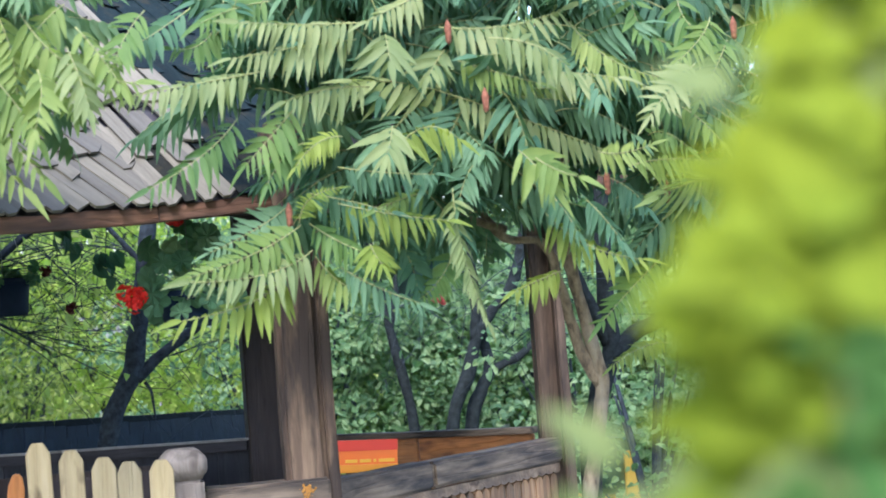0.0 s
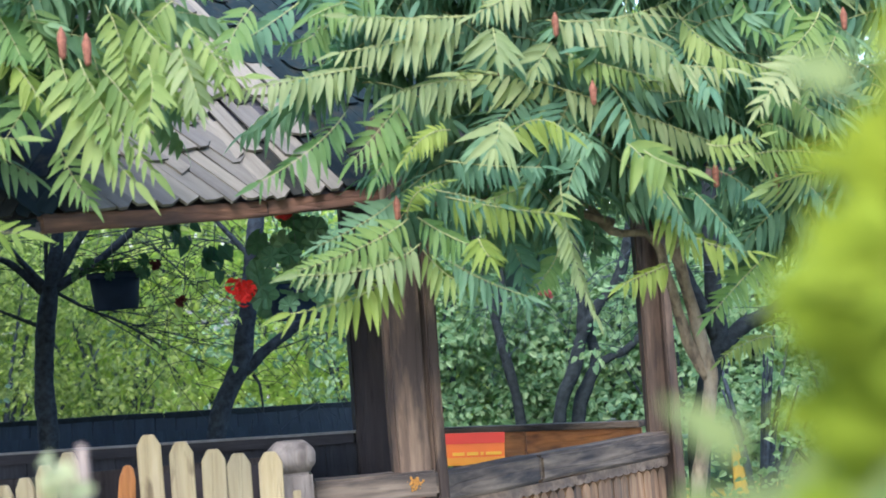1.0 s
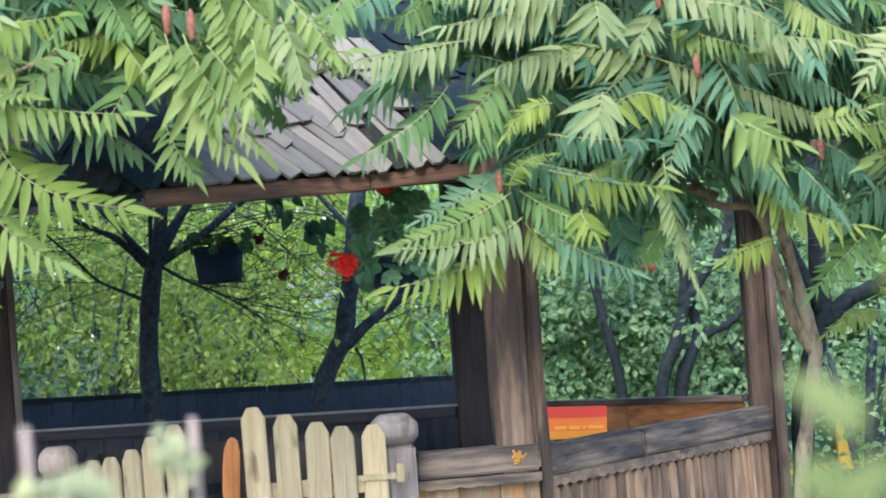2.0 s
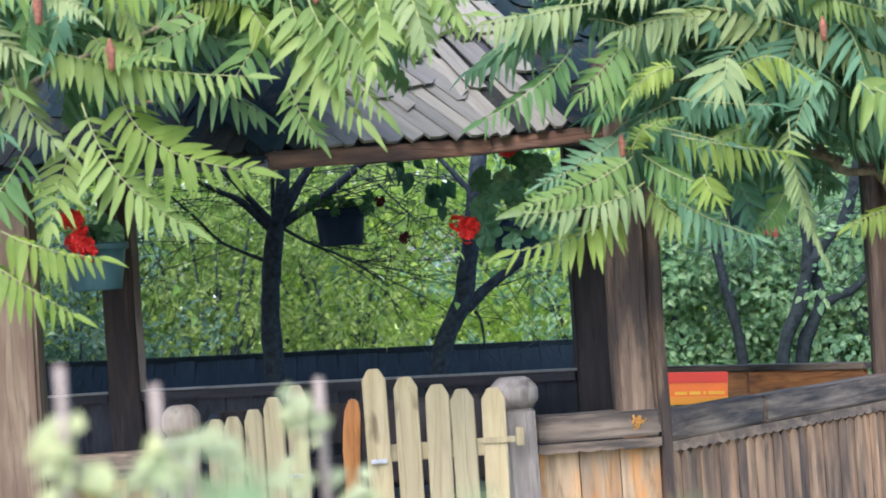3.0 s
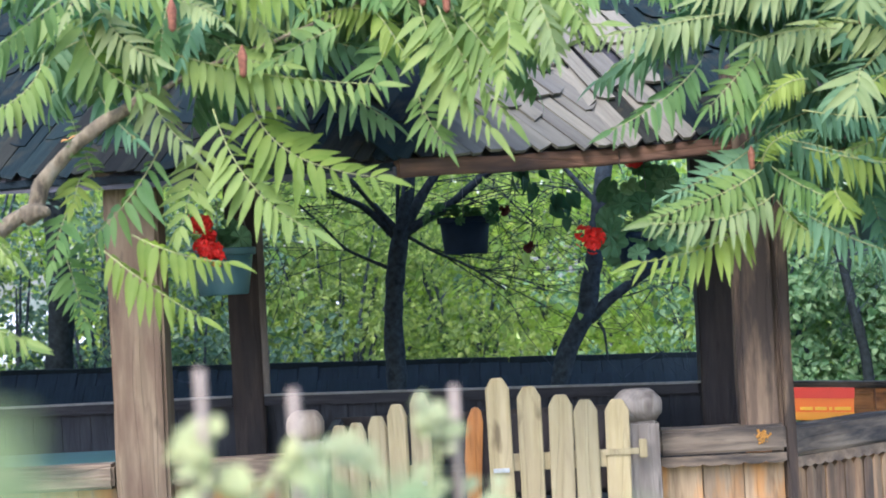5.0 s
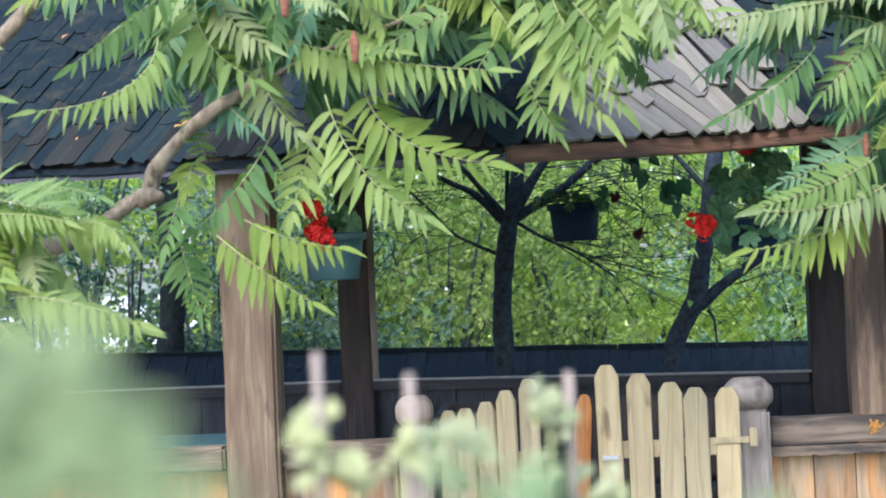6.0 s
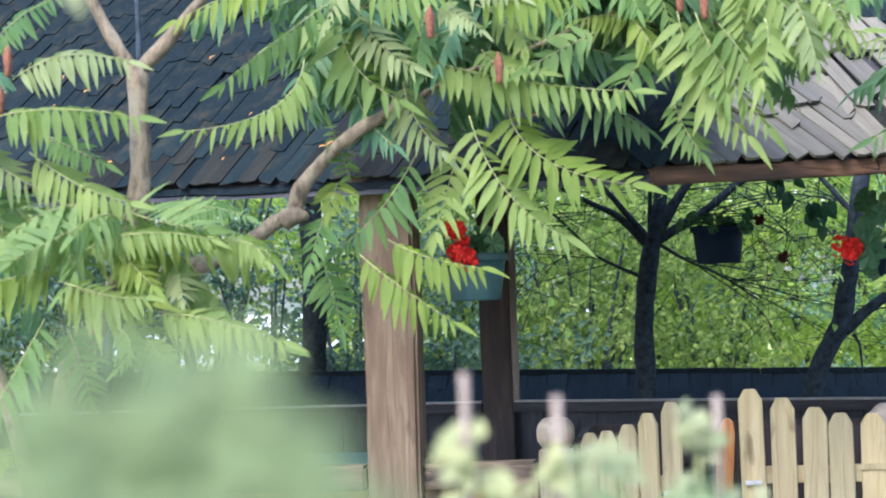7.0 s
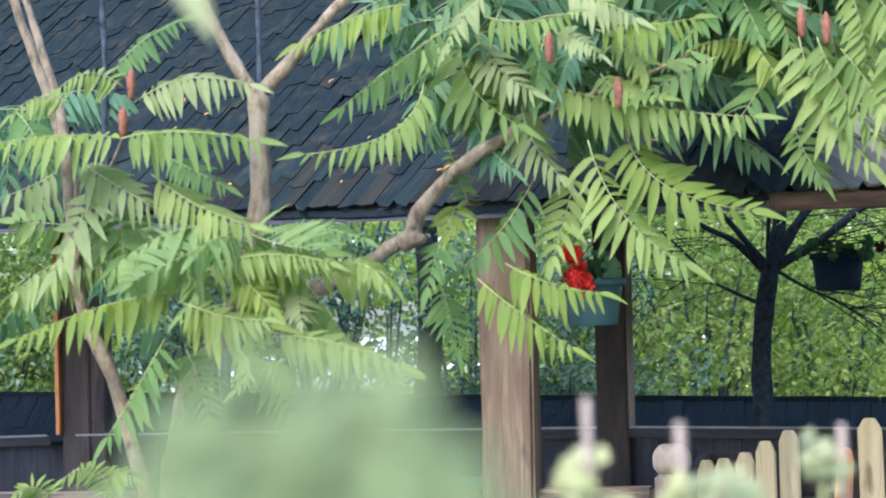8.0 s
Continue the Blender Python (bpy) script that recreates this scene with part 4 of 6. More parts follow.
# ---- trees behind the pavilion ----
def dark_tree(base, lines, label, twigs, leaves, seed, spread, drop, material=None, high=220, bark=BARK):
    """A dark tree: a trunk with limbs, thin twigs from their ends, and loose leaves on the twigs."""
    t_ = thing("tree", base, label, "tree", "trees behind the pavilion")
    for i, line in enumerate(lines):
        part("limb" if i else "trunk", limb_mesh("limb" if i else "trunk", [line], bark, 10, 0.22), bark, t_)
    rng = random.Random(seed)
    tw, spots = [], []
    limbs = [smooth_line(line[0], 4) for line in lines[1:] or lines]
    for i in range(twigs):
        limb = rng.choice(limbs)
        k = rng.randrange(len(limb) // 4, len(limb) - 1)
        o, along = limb[k], (limb[k + 1] - limb[k]).normalized()
        if o.z < 1.3:
            continue
        far = rng.uniform(0.3, 1.0) * spread
        d = Vector((math.copysign(rng.uniform(0.35, 1.0), along.x + rng.gauss(0, 0.35)), rng.uniform(-0.3, 0.45), rng.gauss(-0.12, 0.22))).normalized() * far
        fall = rng.uniform(0.1, 0.75) * drop * far / spread
        pts = [o, o + d * 0.3 + along * 0.12 * far, o + d * 0.65 + Vector((rng.gauss(0, 0.04), 0, 0.05 * far - 0.3 * fall)), o + d - Vector((0, 0, fall))]
        d = pts[-1] - o
        tw.append((pts, rng.uniform(0.002, 0.0044), 0.001))
        for k in range(3):
            s = o + d * rng.uniform(0.2, 0.9) + Vector((0, 0, 0.08))
            e = s + Vector((rng.gauss(0, 0.22), rng.gauss(0, 0.1), rng.gauss(-0.08, 0.16)))
            tw.append(([s, (s + e) / 2 + Vector((0, 0, rng.gauss(0, 0.03))), e], 0.0028, 0.001))
            for j in range(leaves):
                p = s + (e - s) * rng.random()
                if p.z < 1.2:
                    continue
                m = Euler((rng.uniform(-0.9, 0.9), rng.uniform(0.0, 1.3), rng.uniform(0, 6.28))).to_matrix().to_4x4() @ Matrix.Scale(rng.uniform(0.7, 1.3), 4)
                m.translation = p
                spots.append(m)
    tagged(part("twig_tangle", limb_mesh("twig_tangle", tw, BARK, 4, 0.1), BARK, t_), kind="stuff")
    for i in range(high):
        a_, r_ = rng.uniform(0, 6.28), rng.random() ** 0.5 * 1.7
        m = Euler((rng.gauss(0, 0.5), rng.uniform(-0.2, 1.0), rng.uniform(0, 6.28))).to_matrix().to_4x4() @ Matrix.Scale(rng.uniform(1.2, 2.2), 4)
        m.translation = (base[0] + r_ * math.cos(a_), base[1] + 0.5 + r_ * math.sin(a_), 3.4 + 1.5 * rng.random() + 0.25 * noise.noise(Vector((a_, r_ * 2, base[0]))))
        spots.append(m)
    if spots:
        part("crown", scatter("crown", leaf_blade(0.07, 0.045, 0.006, 0.012), spots, material or WOODS), material or WOODS, t_)


dark_tree((-0.67, 11.4, 0), [
    ([(-0.665, 11.40, -0.05), (-0.655, 11.40, 0.45), (-0.645, 11.40, 0.989), (-0.651, 11.40, 1.199), (-0.641, 11.40, 1.386), (-0.619, 11.40, 1.585), (-0.592, 11.40, 1.739), (-0.575, 11.40, 1.822)], 0.058, 0.05),
    ([(-0.576, 11.40, 1.793), (-0.538, 11.40, 1.969), (-0.514, 11.40, 2.136), (-0.485, 11.40, 2.452), (-0.489, 11.40, 2.775)], 0.044, 0.022),
    ([(-0.575, 11.40, 1.816), (-0.484, 11.40, 1.954), (-0.362, 11.40, 2.128), (-0.220, 11.40, 2.324), (-0.075, 11.40, 2.656)], 0.038, 0.02),
    ([(-0.570, 11.40, 1.796), (-0.477, 11.40, 1.843), (-0.297, 11.40, 1.944), (-0.123, 11.40, 2.077), (-0.020, 11.40, 2.143), (0.229, 11.40, 2.285)], 0.033, 0.016),
    ([(-0.593, 11.40, 1.836), (-0.589, 11.40, 1.988), (-0.582, 11.40, 2.140), (-0.587, 11.40, 2.360)], 0.014, 0.01),
    ([(-0.601, 11.40, 1.811), (-0.723, 11.40, 1.959), (-0.818, 11.40, 2.077), (-0.985, 11.40, 2.251)], 0.022, 0.011),
    ([(-0.616, 11.40, 1.779), (-0.773, 11.40, 1.946), (-0.912, 11.40, 2.021), (-1.168, 11.40, 2.163)], 0.024, 0.011),
    ([(-0.644, 11.40, 1.593), (-0.793, 11.40, 1.665), (-0.910, 11.40, 1.732), (-1.027, 11.40, 1.861), (-1.185, 11.40, 2.018)], 0.012, 0.006),
    ([(-0.551, 11.40, 1.782), (-0.385, 11.40, 1.677), (-0.208, 11.40, 1.591), (-0.003, 11.40, 1.446)], 0.011, 0.005)],
    "slender dark-barked tree forking low behind the pavilion", 80, 1, 11, 1.9, 0.95)
dark_tree((0.24, 11.4, 0), [
    ([(0.126, 11.40, -0.05), (0.196, 11.40, 0.45), (0.306, 11.40, 0.993), (0.399, 11.40, 1.198), (0.456, 11.40, 1.304), (0.486, 11.40, 1.467), (0.520, 11.40, 1.626), (0.556, 11.40, 1.897), (0.600, 11.40, 2.127), (0.648, 11.40, 2.456), (0.722, 11.40, 2.838)], 0.064, 0.042),
    ([(0.466, 11.40, 1.255), (0.533, 11.40, 1.310), (0.606, 11.40, 1.371), (0.822, 11.40, 1.518), (1.030, 11.40, 1.665), (1.204, 11.40, 1.945)], 0.036, 0.02),
    ([(0.516, 11.40, 1.234), (0.546, 11.40, 1.181), (0.555, 11.40, 1.110), (0.560, 11.40, 1.020)], 0.011, 0.005),
    ([(0.562, 11.40, 1.881), (0.456, 11.40, 2.015), (0.320, 11.40, 2.183), (0.139, 11.40, 2.418)], 0.02, 0.01)],
    "leaning dark-barked tree with a side limb", 15, 1, 12, 1.4, 0.75)
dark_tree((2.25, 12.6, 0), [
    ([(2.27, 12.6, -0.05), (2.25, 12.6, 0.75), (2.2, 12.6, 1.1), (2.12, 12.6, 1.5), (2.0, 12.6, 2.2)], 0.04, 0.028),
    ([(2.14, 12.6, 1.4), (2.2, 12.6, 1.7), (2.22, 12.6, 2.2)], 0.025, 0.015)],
    "thin leaning dark trunk among the bushes", 12, 1, 13, 0.9, 0.4, BUSH, bark=SHADE_BARK)
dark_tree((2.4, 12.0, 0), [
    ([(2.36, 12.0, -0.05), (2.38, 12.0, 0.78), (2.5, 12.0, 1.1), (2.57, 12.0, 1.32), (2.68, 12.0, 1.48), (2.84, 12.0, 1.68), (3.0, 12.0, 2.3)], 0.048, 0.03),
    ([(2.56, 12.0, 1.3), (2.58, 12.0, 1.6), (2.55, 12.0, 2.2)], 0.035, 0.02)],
    "dark-barked tree with crossing limbs", 16, 1, 14, 0.9, 0.4, BUSH, bark=SHADE_BARK)
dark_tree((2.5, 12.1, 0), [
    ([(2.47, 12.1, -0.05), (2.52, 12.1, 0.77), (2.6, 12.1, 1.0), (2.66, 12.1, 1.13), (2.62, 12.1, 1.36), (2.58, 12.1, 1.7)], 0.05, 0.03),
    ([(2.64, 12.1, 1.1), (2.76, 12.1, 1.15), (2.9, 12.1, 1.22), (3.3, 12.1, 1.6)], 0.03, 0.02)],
    "dark-barked tree forking beside another", 10, 1, 15, 0.8, 0.4, BUSH, bark=SHADE_BARK)
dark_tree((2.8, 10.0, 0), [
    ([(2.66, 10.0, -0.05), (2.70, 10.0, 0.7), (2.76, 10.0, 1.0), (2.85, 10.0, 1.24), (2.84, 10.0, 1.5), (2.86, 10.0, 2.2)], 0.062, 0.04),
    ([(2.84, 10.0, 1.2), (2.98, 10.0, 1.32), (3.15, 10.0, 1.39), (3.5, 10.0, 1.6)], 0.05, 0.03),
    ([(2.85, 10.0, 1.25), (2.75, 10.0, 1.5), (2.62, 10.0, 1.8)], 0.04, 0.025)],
    "dark forked trunk beyond the side post", 10, 1, 16, 0.7, 0.4, BUSH, bark=SHADE_BARK)
dark_tree((-2.95, 13.0, 0), [([(-3.0, 13.0, -0.05), (-2.95, 13.0, 0.9), (-2.9, 13.0, 1.5), (-2.93, 13.0, 2.6)], 0.10, 0.07)], "thick dark trunk behind the wall", 14, 2, 17, 1.2, 0.6, BUSH, bark=SHADE_BARK)


def hanging_twig(points, at, count, spread, seed):
    """A thin twig from a tree behind, with large dark leaves, hanging in under the eaves."""
    t_ = thing("hanging_twig", points[0], "thin twig with large dark green leaves under the eaves", "twig", "twigs under the eaves")
    part("stem", limb_mesh("stem", [(points, 0.006, 0.002)], BARK, 5, 0.1), BARK, t_)
    rng = random.Random(seed)
    blade = mesh("leaf", *leaf_blade(0.115, 0.075, 0.01, 0.02), SHADE_BUSH)
    for i in range(count):
        o = Vector(at) + Vector((rng.uniform(-1, 1) * spread[0], rng.gauss(0, 0.05), rng.uniform(-1, 1) * spread[1]))
        m = Matrix.Rotation(rng.gauss(0, 0.5), 4, "Z") @ Matrix.Rotation(rng.gauss(1.25, 0.35), 4, "Y") @ Matrix.Rotation(1.57 + rng.gauss(0, 0.4), 4, "X") @ Matrix.Scale(rng.uniform(0.7, 1.15), 4)
        m.translation = o
        piece("leaf", blade, t_, m)


hanging_twig([(0.031, 11.1, 2.5), (0.101, 10.95, 2.2), (0.131, 10.9, 2.072)], (0.131, 10.9, 2.072), 9, (0.09, 0.05), 21)
hanging_twig([(0.428, 11.1, 2.5), (0.358, 10.95, 2.15), (0.328, 10.9, 1.902)], (0.328, 10.9, 1.902), 7, (0.07, 0.07), 22)


# ---- woodland and bushes ----
def shrub(at, size, count, material, seed, label, blade, name="bush", group="bushes behind the wall", flat=True):
    """A bush or young tree: stems from the ground and a ragged crown of single leaves in clumps."""
    s_ = thing(name, at, label, name, group)
    rng = random.Random(seed)
    stems, clumps = [], []
    for i in range(22):
        g, r = rng.uniform(0, 6.28), rng.random() ** 0.5
        c = Vector((at[0] + size[0] * r * math.cos(g), at[1] + size[1] * r * math.sin(g), at[2] + size[2] * rng.uniform(0.12, 1.0)))
        clumps.append((c, rng.uniform(0.16, 0.34) * size[2] ** 0.5))
        if i < 12:
            stems.append(([at, (at[0] * 0.6 + c.x * 0.4, at[1] * 0.6 + c.y * 0.4, at[2] + (c.z - at[2]) * 0.5), tuple(c)], 0.03, 0.006))
    tagged(part("stem_tangle", limb_mesh("stem_tangle", stems, BARK, 5, 0.1), BARK, s_), kind="stuff")
    spots = []
    sprays = max(8, count // 30)
    for i in range(sprays):
        c, r = rng.choice(clumps)
        c = c + Vector((rng.gauss(0, 1), rng.gauss(0, 0.8), rng.gauss(0, 0.8))) * r
        tilt = Euler((rng.gauss(0.68, 0.36), rng.gauss(0, 0.3), 0)).to_matrix().to_4x4() if flat else Euler((rng.gauss(0.8, 0.4), rng.gauss(0, 0.5), 0)).to_matrix().to_4x4()
        wide = rng.uniform(0.1, 0.26) * (1 + 0.25 * max(0, size[2] - 2.4))
        for k in range(count // sprays):
            g, q = rng.uniform(0, 6.28), rng.random() ** 0.6 * wide
            m = Euler((rng.gauss(0, 0.35), rng.gauss(0.25, 0.3), g)).to_matrix().to_4x4() @ Matrix.Scale(rng.uniform(0.6, 1.45), 4)
            m = tilt @ m
            m.translation = c + tilt.to_3x3() @ Vector((q * math.cos(g), q * math.sin(g), -0.9 * q * q + rng.gauss(0, 0.012)))
            spots.append(m)
    part("crown", scatter("crown", blade, spots, material), material, s_)


def far_blade(length, width, fold, tip):
    """A plain pointed leaf, folded on its midrib, for crowns far off."""
    h = width / 2
    return ([(0, 0, 0), (length * 0.3, h, fold), (length * 0.68, h * 0.75, fold - tip * 0.4), (length, 0, -tip), (length * 0.68, -h * 0.75, fold - tip * 0.4), (length * 0.3, -h, fold)],
            [(0, 3, 2, 1), (0, 5, 4, 3)])


WOOD_BLADE = far_blade(0.044, 0.029, 0.006, 0.011)
BUSH_BLADE = far_blade(0.047, 0.032, 0.006, 0.01)
rng = random.Random(21)
for i in range(13):
    x = -8.6 + i * 0.92
    # trees right of here take the lit leaf colour, the rest the shaded one
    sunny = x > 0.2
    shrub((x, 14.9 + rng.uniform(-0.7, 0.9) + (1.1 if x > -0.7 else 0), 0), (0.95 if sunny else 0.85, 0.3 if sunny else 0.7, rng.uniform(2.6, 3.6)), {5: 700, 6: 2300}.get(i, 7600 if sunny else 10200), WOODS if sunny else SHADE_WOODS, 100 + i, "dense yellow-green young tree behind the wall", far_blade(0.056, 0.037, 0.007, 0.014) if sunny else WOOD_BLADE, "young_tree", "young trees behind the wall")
for i in range(14):
    x = -12.0 + i * 1.65 + {4: -1.0, 5: 1.15}.get(i, 0)  # a thin place between two, where the sky shows
    shrub((x, 18.5 + rng.uniform(-1, 1), 0), (1.7, 1.0, rng.uniform(4.0, 5.2) + (2.2 if x > 2 else 0)), 6000 if 0 < x < 5 else 10500, WOODS, 200 + i, "leafy woodland tree in the distance", far_blade(0.085, 0.054, 0.012, 0.024), "woodland_tree", "woodland trees")
for i in range(8):
    x = 1.6 + i * 0.62
    shrub((x, 13.3 + rng.uniform(-0.3, 0.6), 0), (0.6, 0.5, rng.uniform(1.7, 2.5)), 8000, BUSH, 300 + i, "dark green bush with pale upper leaves", BUSH_BLADE)
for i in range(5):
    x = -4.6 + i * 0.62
    shrub((x, 13.5 + rng.uniform(-0.2, 0.4), 0), (0.6, 0.5, rng.uniform(1.6, 2.4)), {1: 1600, 2: 1300, 3: 2600}.get(i, 3000), SHADE_BUSH, 400 + i, "bush with glossy leaves, shade in their dark green", BUSH_BLADE)
for i in range(6):
    shrub((3.6 + 0.85 * i, 14.9 + 0.3 * (i % 2), 0), (0.8, 0.6, 3.9 + 0.3 * (i % 3)), 6500, BUSH, 600 + i, "tall bushy young tree with grey-green leaves", WOOD_BLADE, "young_tree", "young trees behind the wall")
for i in range(4):
    shrub((3.4 + 0.7 * i, 11.3 + 0.4 * i, 0), (0.5, 0.45, 1.5), 1600, BUSH, 500 + i, "low green bush beside the pavilion", BUSH_BLADE)


# ---- sumac trees ----
def sumac_leaf_mesh(name, material, sag, splay, pairs, seed, width):
    """A compound leaf one metre long along x: a sagging stalk with hanging pairs of leaflets."""
    rng = random.Random(seed)
    verts, faces, line = [], [], []
    for i in range(13):
        s = i / 12
        line.append(Vector((s, 0, sag * 4 * s * (1 - s) * 0.5 + 0.0)))
    tube_data(line, [0.007 - 0.005 * i / 12 for i in range(13)], 4, verts, faces)
    stalk = len(faces)
    for i in range(pairs):
        s = 0.14 + 0.84 * i / (pairs - 1)
        o = line[min(12, int(s * 12))].lerp(line[min(12, int(s * 12) + 1)], s * 12 - int(s * 12))
        slope = Vector((1, 0, sag * 2 * (1 - 2 * s))).normalized()
        size = (0.27 + 0.11 * math.sin(math.pi * min(1, s * 0.9 + 0.1))) * (1 - 0.35 * max(0, s - 0.75) / 0.25)
        for side in (-1, 1):
            b_ = radians(splay + rng.uniform(-20, 20))
            sweep = 0.3 + 0.25 * s + 0.9 * s ** 4 + rng.uniform(-0.16, 0.16)
            d = (slope * sweep + Vector((0, side * math.cos(b_), -math.sin(b_)))).normalized()
            n_ = (Vector((0, side * math.sin(b_), math.cos(b_))) + Vector((rng.gauss(0, 0.15), rng.gauss(0, 0.15), 0)))
            n_ = (n_ - d * n_.dot(d)).normalized()
            w = n_.cross(d)
            v, f = lance_blade(size * rng.uniform(0.82, 1.12), width * rng.uniform(0.9, 1.1), 0.009, rng.uniform(0.02, 0.09))
            k = len(verts)
            verts += [o + d * p[0] + w * p[1] + n_ * p[2] for p in v]
            faces += [tuple(q + k for q in g) for g in f]
    v, f = lance_blade(0.26, 0.05, 0.006, 0.05)
    k = len(verts)
    end = Vector((1, 0, -sag)).normalized()
    verts += [line[-1] + end * p[0] + Vector((0, p[1], p[2])) for p in v]
    faces += [tuple(q + k for q in g) for g in f]
    me = mesh(name, [tuple(p) for p in verts], faces, material)
    me.materials.append(STEM)
    me.polygons.foreach_set("use_smooth", [True] * len(me.polygons))
    me.polygons.foreach_set("material_index", [1 if i < stalk else 0 for i in range(len(faces))])
    return me


def sumac_leaf_set(material, seed, dense):
    """A choice of leaves; dense: how many more pairs of slimmer leaflets than usual."""
    return [sumac_leaf_mesh("compound_leaf", material, sag, splay, round(pairs * dense), seed + i, 0.066 / dense ** 0.8) for i, (sag, splay, pairs) in enumerate(
        ((0.10, 56, 12), (0.22, 44, 11), (0.32, 64, 10), (0.18, 34, 11), (0.26, 52, 10), (0.14, 70, 12), (0.38, 40, 10), (0.05, 26, 11), (0.2, 60, 11)))]


LEAF_SETS = {}


def sprig(tree, base, tip, young=0.7):
    """One compound leaf of a tree, from its joint to its tip; young: how often, high in the crown, it is a paler young
    leaf with sunlight in its colour.
    """
    rng = LEAF_SETS[tree.name][1]
    me = rng.choice(LEAF_SETS[tree.name][2 if rng.random() < young * (min(1, max(0.1, (base[2] - 1.6) / 0.8)) if LEAF_SETS[tree.name][3] else 0.65) else 0])
    p, q = Vector(base), Vector(tip)
    d = q - p
    if abs(d.z) < d.length * 0.85:
        z = Vector((0, -rng.uniform(0.0, 1.2), 1))
    else:
        z = Vector((-d.x, -d.y - 0.4, 0.3))
    x = d.normalized()
    z = (z - x * z.dot(x)).normalized()
    m = Matrix((x, z.cross(x), z)).transposed().to_4x4() @ Matrix.Rotation(rng.gauss(0, 0.28), 4, "X")
    m = Matrix.Translation(p) @ m @ Matrix.Diagonal((d.length, rng.uniform(0.42, 0.5), rng.uniform(0.42, 0.5), 1))
    return piece("compound_leaf", me, tree, m)


def frond(tree, base, mid, tip, length, left_row, right_row, hang, material, width=0.222):
    """One compound leaf of a tree, its stalk from base through mid to tip. length: of its longest leaflets; left_row and
    right_row: how flat the row on that side of the stalk is spread (1: flat, 0: turned edge on); hang: how far the leaflets droop; width: of a leaflet, to its length."""
    rng = random.Random(round(1000 * (base[0] + 7 * base[2] + 3 * tip[0])))
    p, c, q = Vector(base), Vector(mid), Vector(tip)
    c = 2 * c - (p + q) / 2
    line = [p * (1 - s) ** 2 + c * 2 * s * (1 - s) + q * s * s for s in (i / 14 for i in range(15))]
    verts, faces = [], []
    tube_data(line, [0.0024 - 0.0014 * i / 14 for i in range(15)], 5, verts, faces)
    stalk = len(faces)
    run = sum((a_ - b_).length for a_, b_ in zip(line, line[1:]))
    pairs = max(5, round(run / (1.08 * width * length)))
    view = Vector((0, 1, 0))

    def leaflet(o, d, size):
        n_ = Vector((rng.gauss(0, 0.3), -0.85 + rng.gauss(0, 0.15), 0.42 + rng.gauss(0, 0.22)))
        n_ = (n_ - d * n_.dot(d)).normalized()
        w = n_.cross(d)
        v, f = lance_blade(size, width * size * rng.uniform(0.95, 1.2), 0.035 * size, 0.0)
        k = len(verts)
        curl = size * rng.uniform(0.0, 0.24)
        verts.extend(o + d * x + w * y + n_ * (z - 0.25 * curl * (x / size) ** 2) + Vector((0, 0, -curl * (x / size) ** 2)) for x, y, z in v)
        faces.extend(tuple(i + k for i in g) for g in f)

    for i in range(pairs):
        s = 0.1 + 0.87 * i / (pairs - 1)
        k = min(13, int(s * 14))
        o, run_way = line[k].lerp(line[k + 1], s * 14 - k), (line[k + 1] - line[k]).normalized()
        side = run_way.cross(view).normalized()
        size = length * (0.72 + 0.28 * math.sin(math.pi * min(1, s * 1.25))) * (1 - 0.3 * max(0, s - 0.7) / 0.3)
        for sign, flat in ((1, left_row), (-1, right_row)):
            g = radians(70 - 34 * s ** 2 + rng.gauss(0, 9))
            d = run_way * math.cos(g) + side * sign * math.sin(g) + Vector((0, 0, -hang * rng.uniform(0.8, 1.2)))
            d.y *= 0.5
            d.normalize()
            flat_ = min(1, max(0.1, flat * rng.uniform(0.85, 1.05)))
            d = d * flat_ + view * math.sqrt(1 - flat_ * flat_) * (0.8 if side.z * sign > 0 else -0.8)
            leaflet(o, d.normalized(), size * rng.uniform(0.8, 1.1))
    leaflet(line[-1], (line[-1] - line[-2]).normalized(), length * 0.75)
    me = mesh("compound_leaf", [tuple(v) for v in verts], faces, material)
    me.materials.append(STEM)
    me.polygons.foreach_set("use_smooth", [True] * len(me.polygons))
    me.polygons.foreach_set("material_index", [1 if i < stalk else 0 for i in range(len(faces))])
    return under(new("compound_leaf", me), tree)


def fruit(tree, at, size=1.0):
    x, y, z = at
    prof = [(0.004, -0.055), (0.014, -0.045), (0.019, -0.015), (0.0185, 0.015), (0.014, 0.032), (0.007, 0.045), (0.002, 0.052)]
    v, f = lathe([(r * size * 0.8 * (1 + 0.12 * math.sin(i * 2.4)), h * size) for i, (r, h) in enumerate(prof)], at, 10)
    part("fruit_cone", mesh("fruit_cone", v, f, CONE), CONE, tree, "upright dusty red fruit cone", True)


def sumac(name_seed, base, lines, label, material, dense=1.0, bark=None, about="grey-brown knobbly bark"):
    t_ = thing("sumac_tree", base, label, "tree", "sumac trees")
    for i, line in enumerate(lines):
        part("limb" if i else "trunk", limb_mesh("limb" if i else "trunk", [line], bark or SUMAC_BARK, 14, 0.28, 0.24 * line[2]), bark or SUMAC_BARK, t_, about)
    LEAF_SETS[t_.name] = (sumac_leaf_set(material, name_seed, dense), random.Random(name_seed), sumac_leaf_set(SUMAC_LIT_YOUNG, name_seed + 20, dense), dense > 1)
    return t_


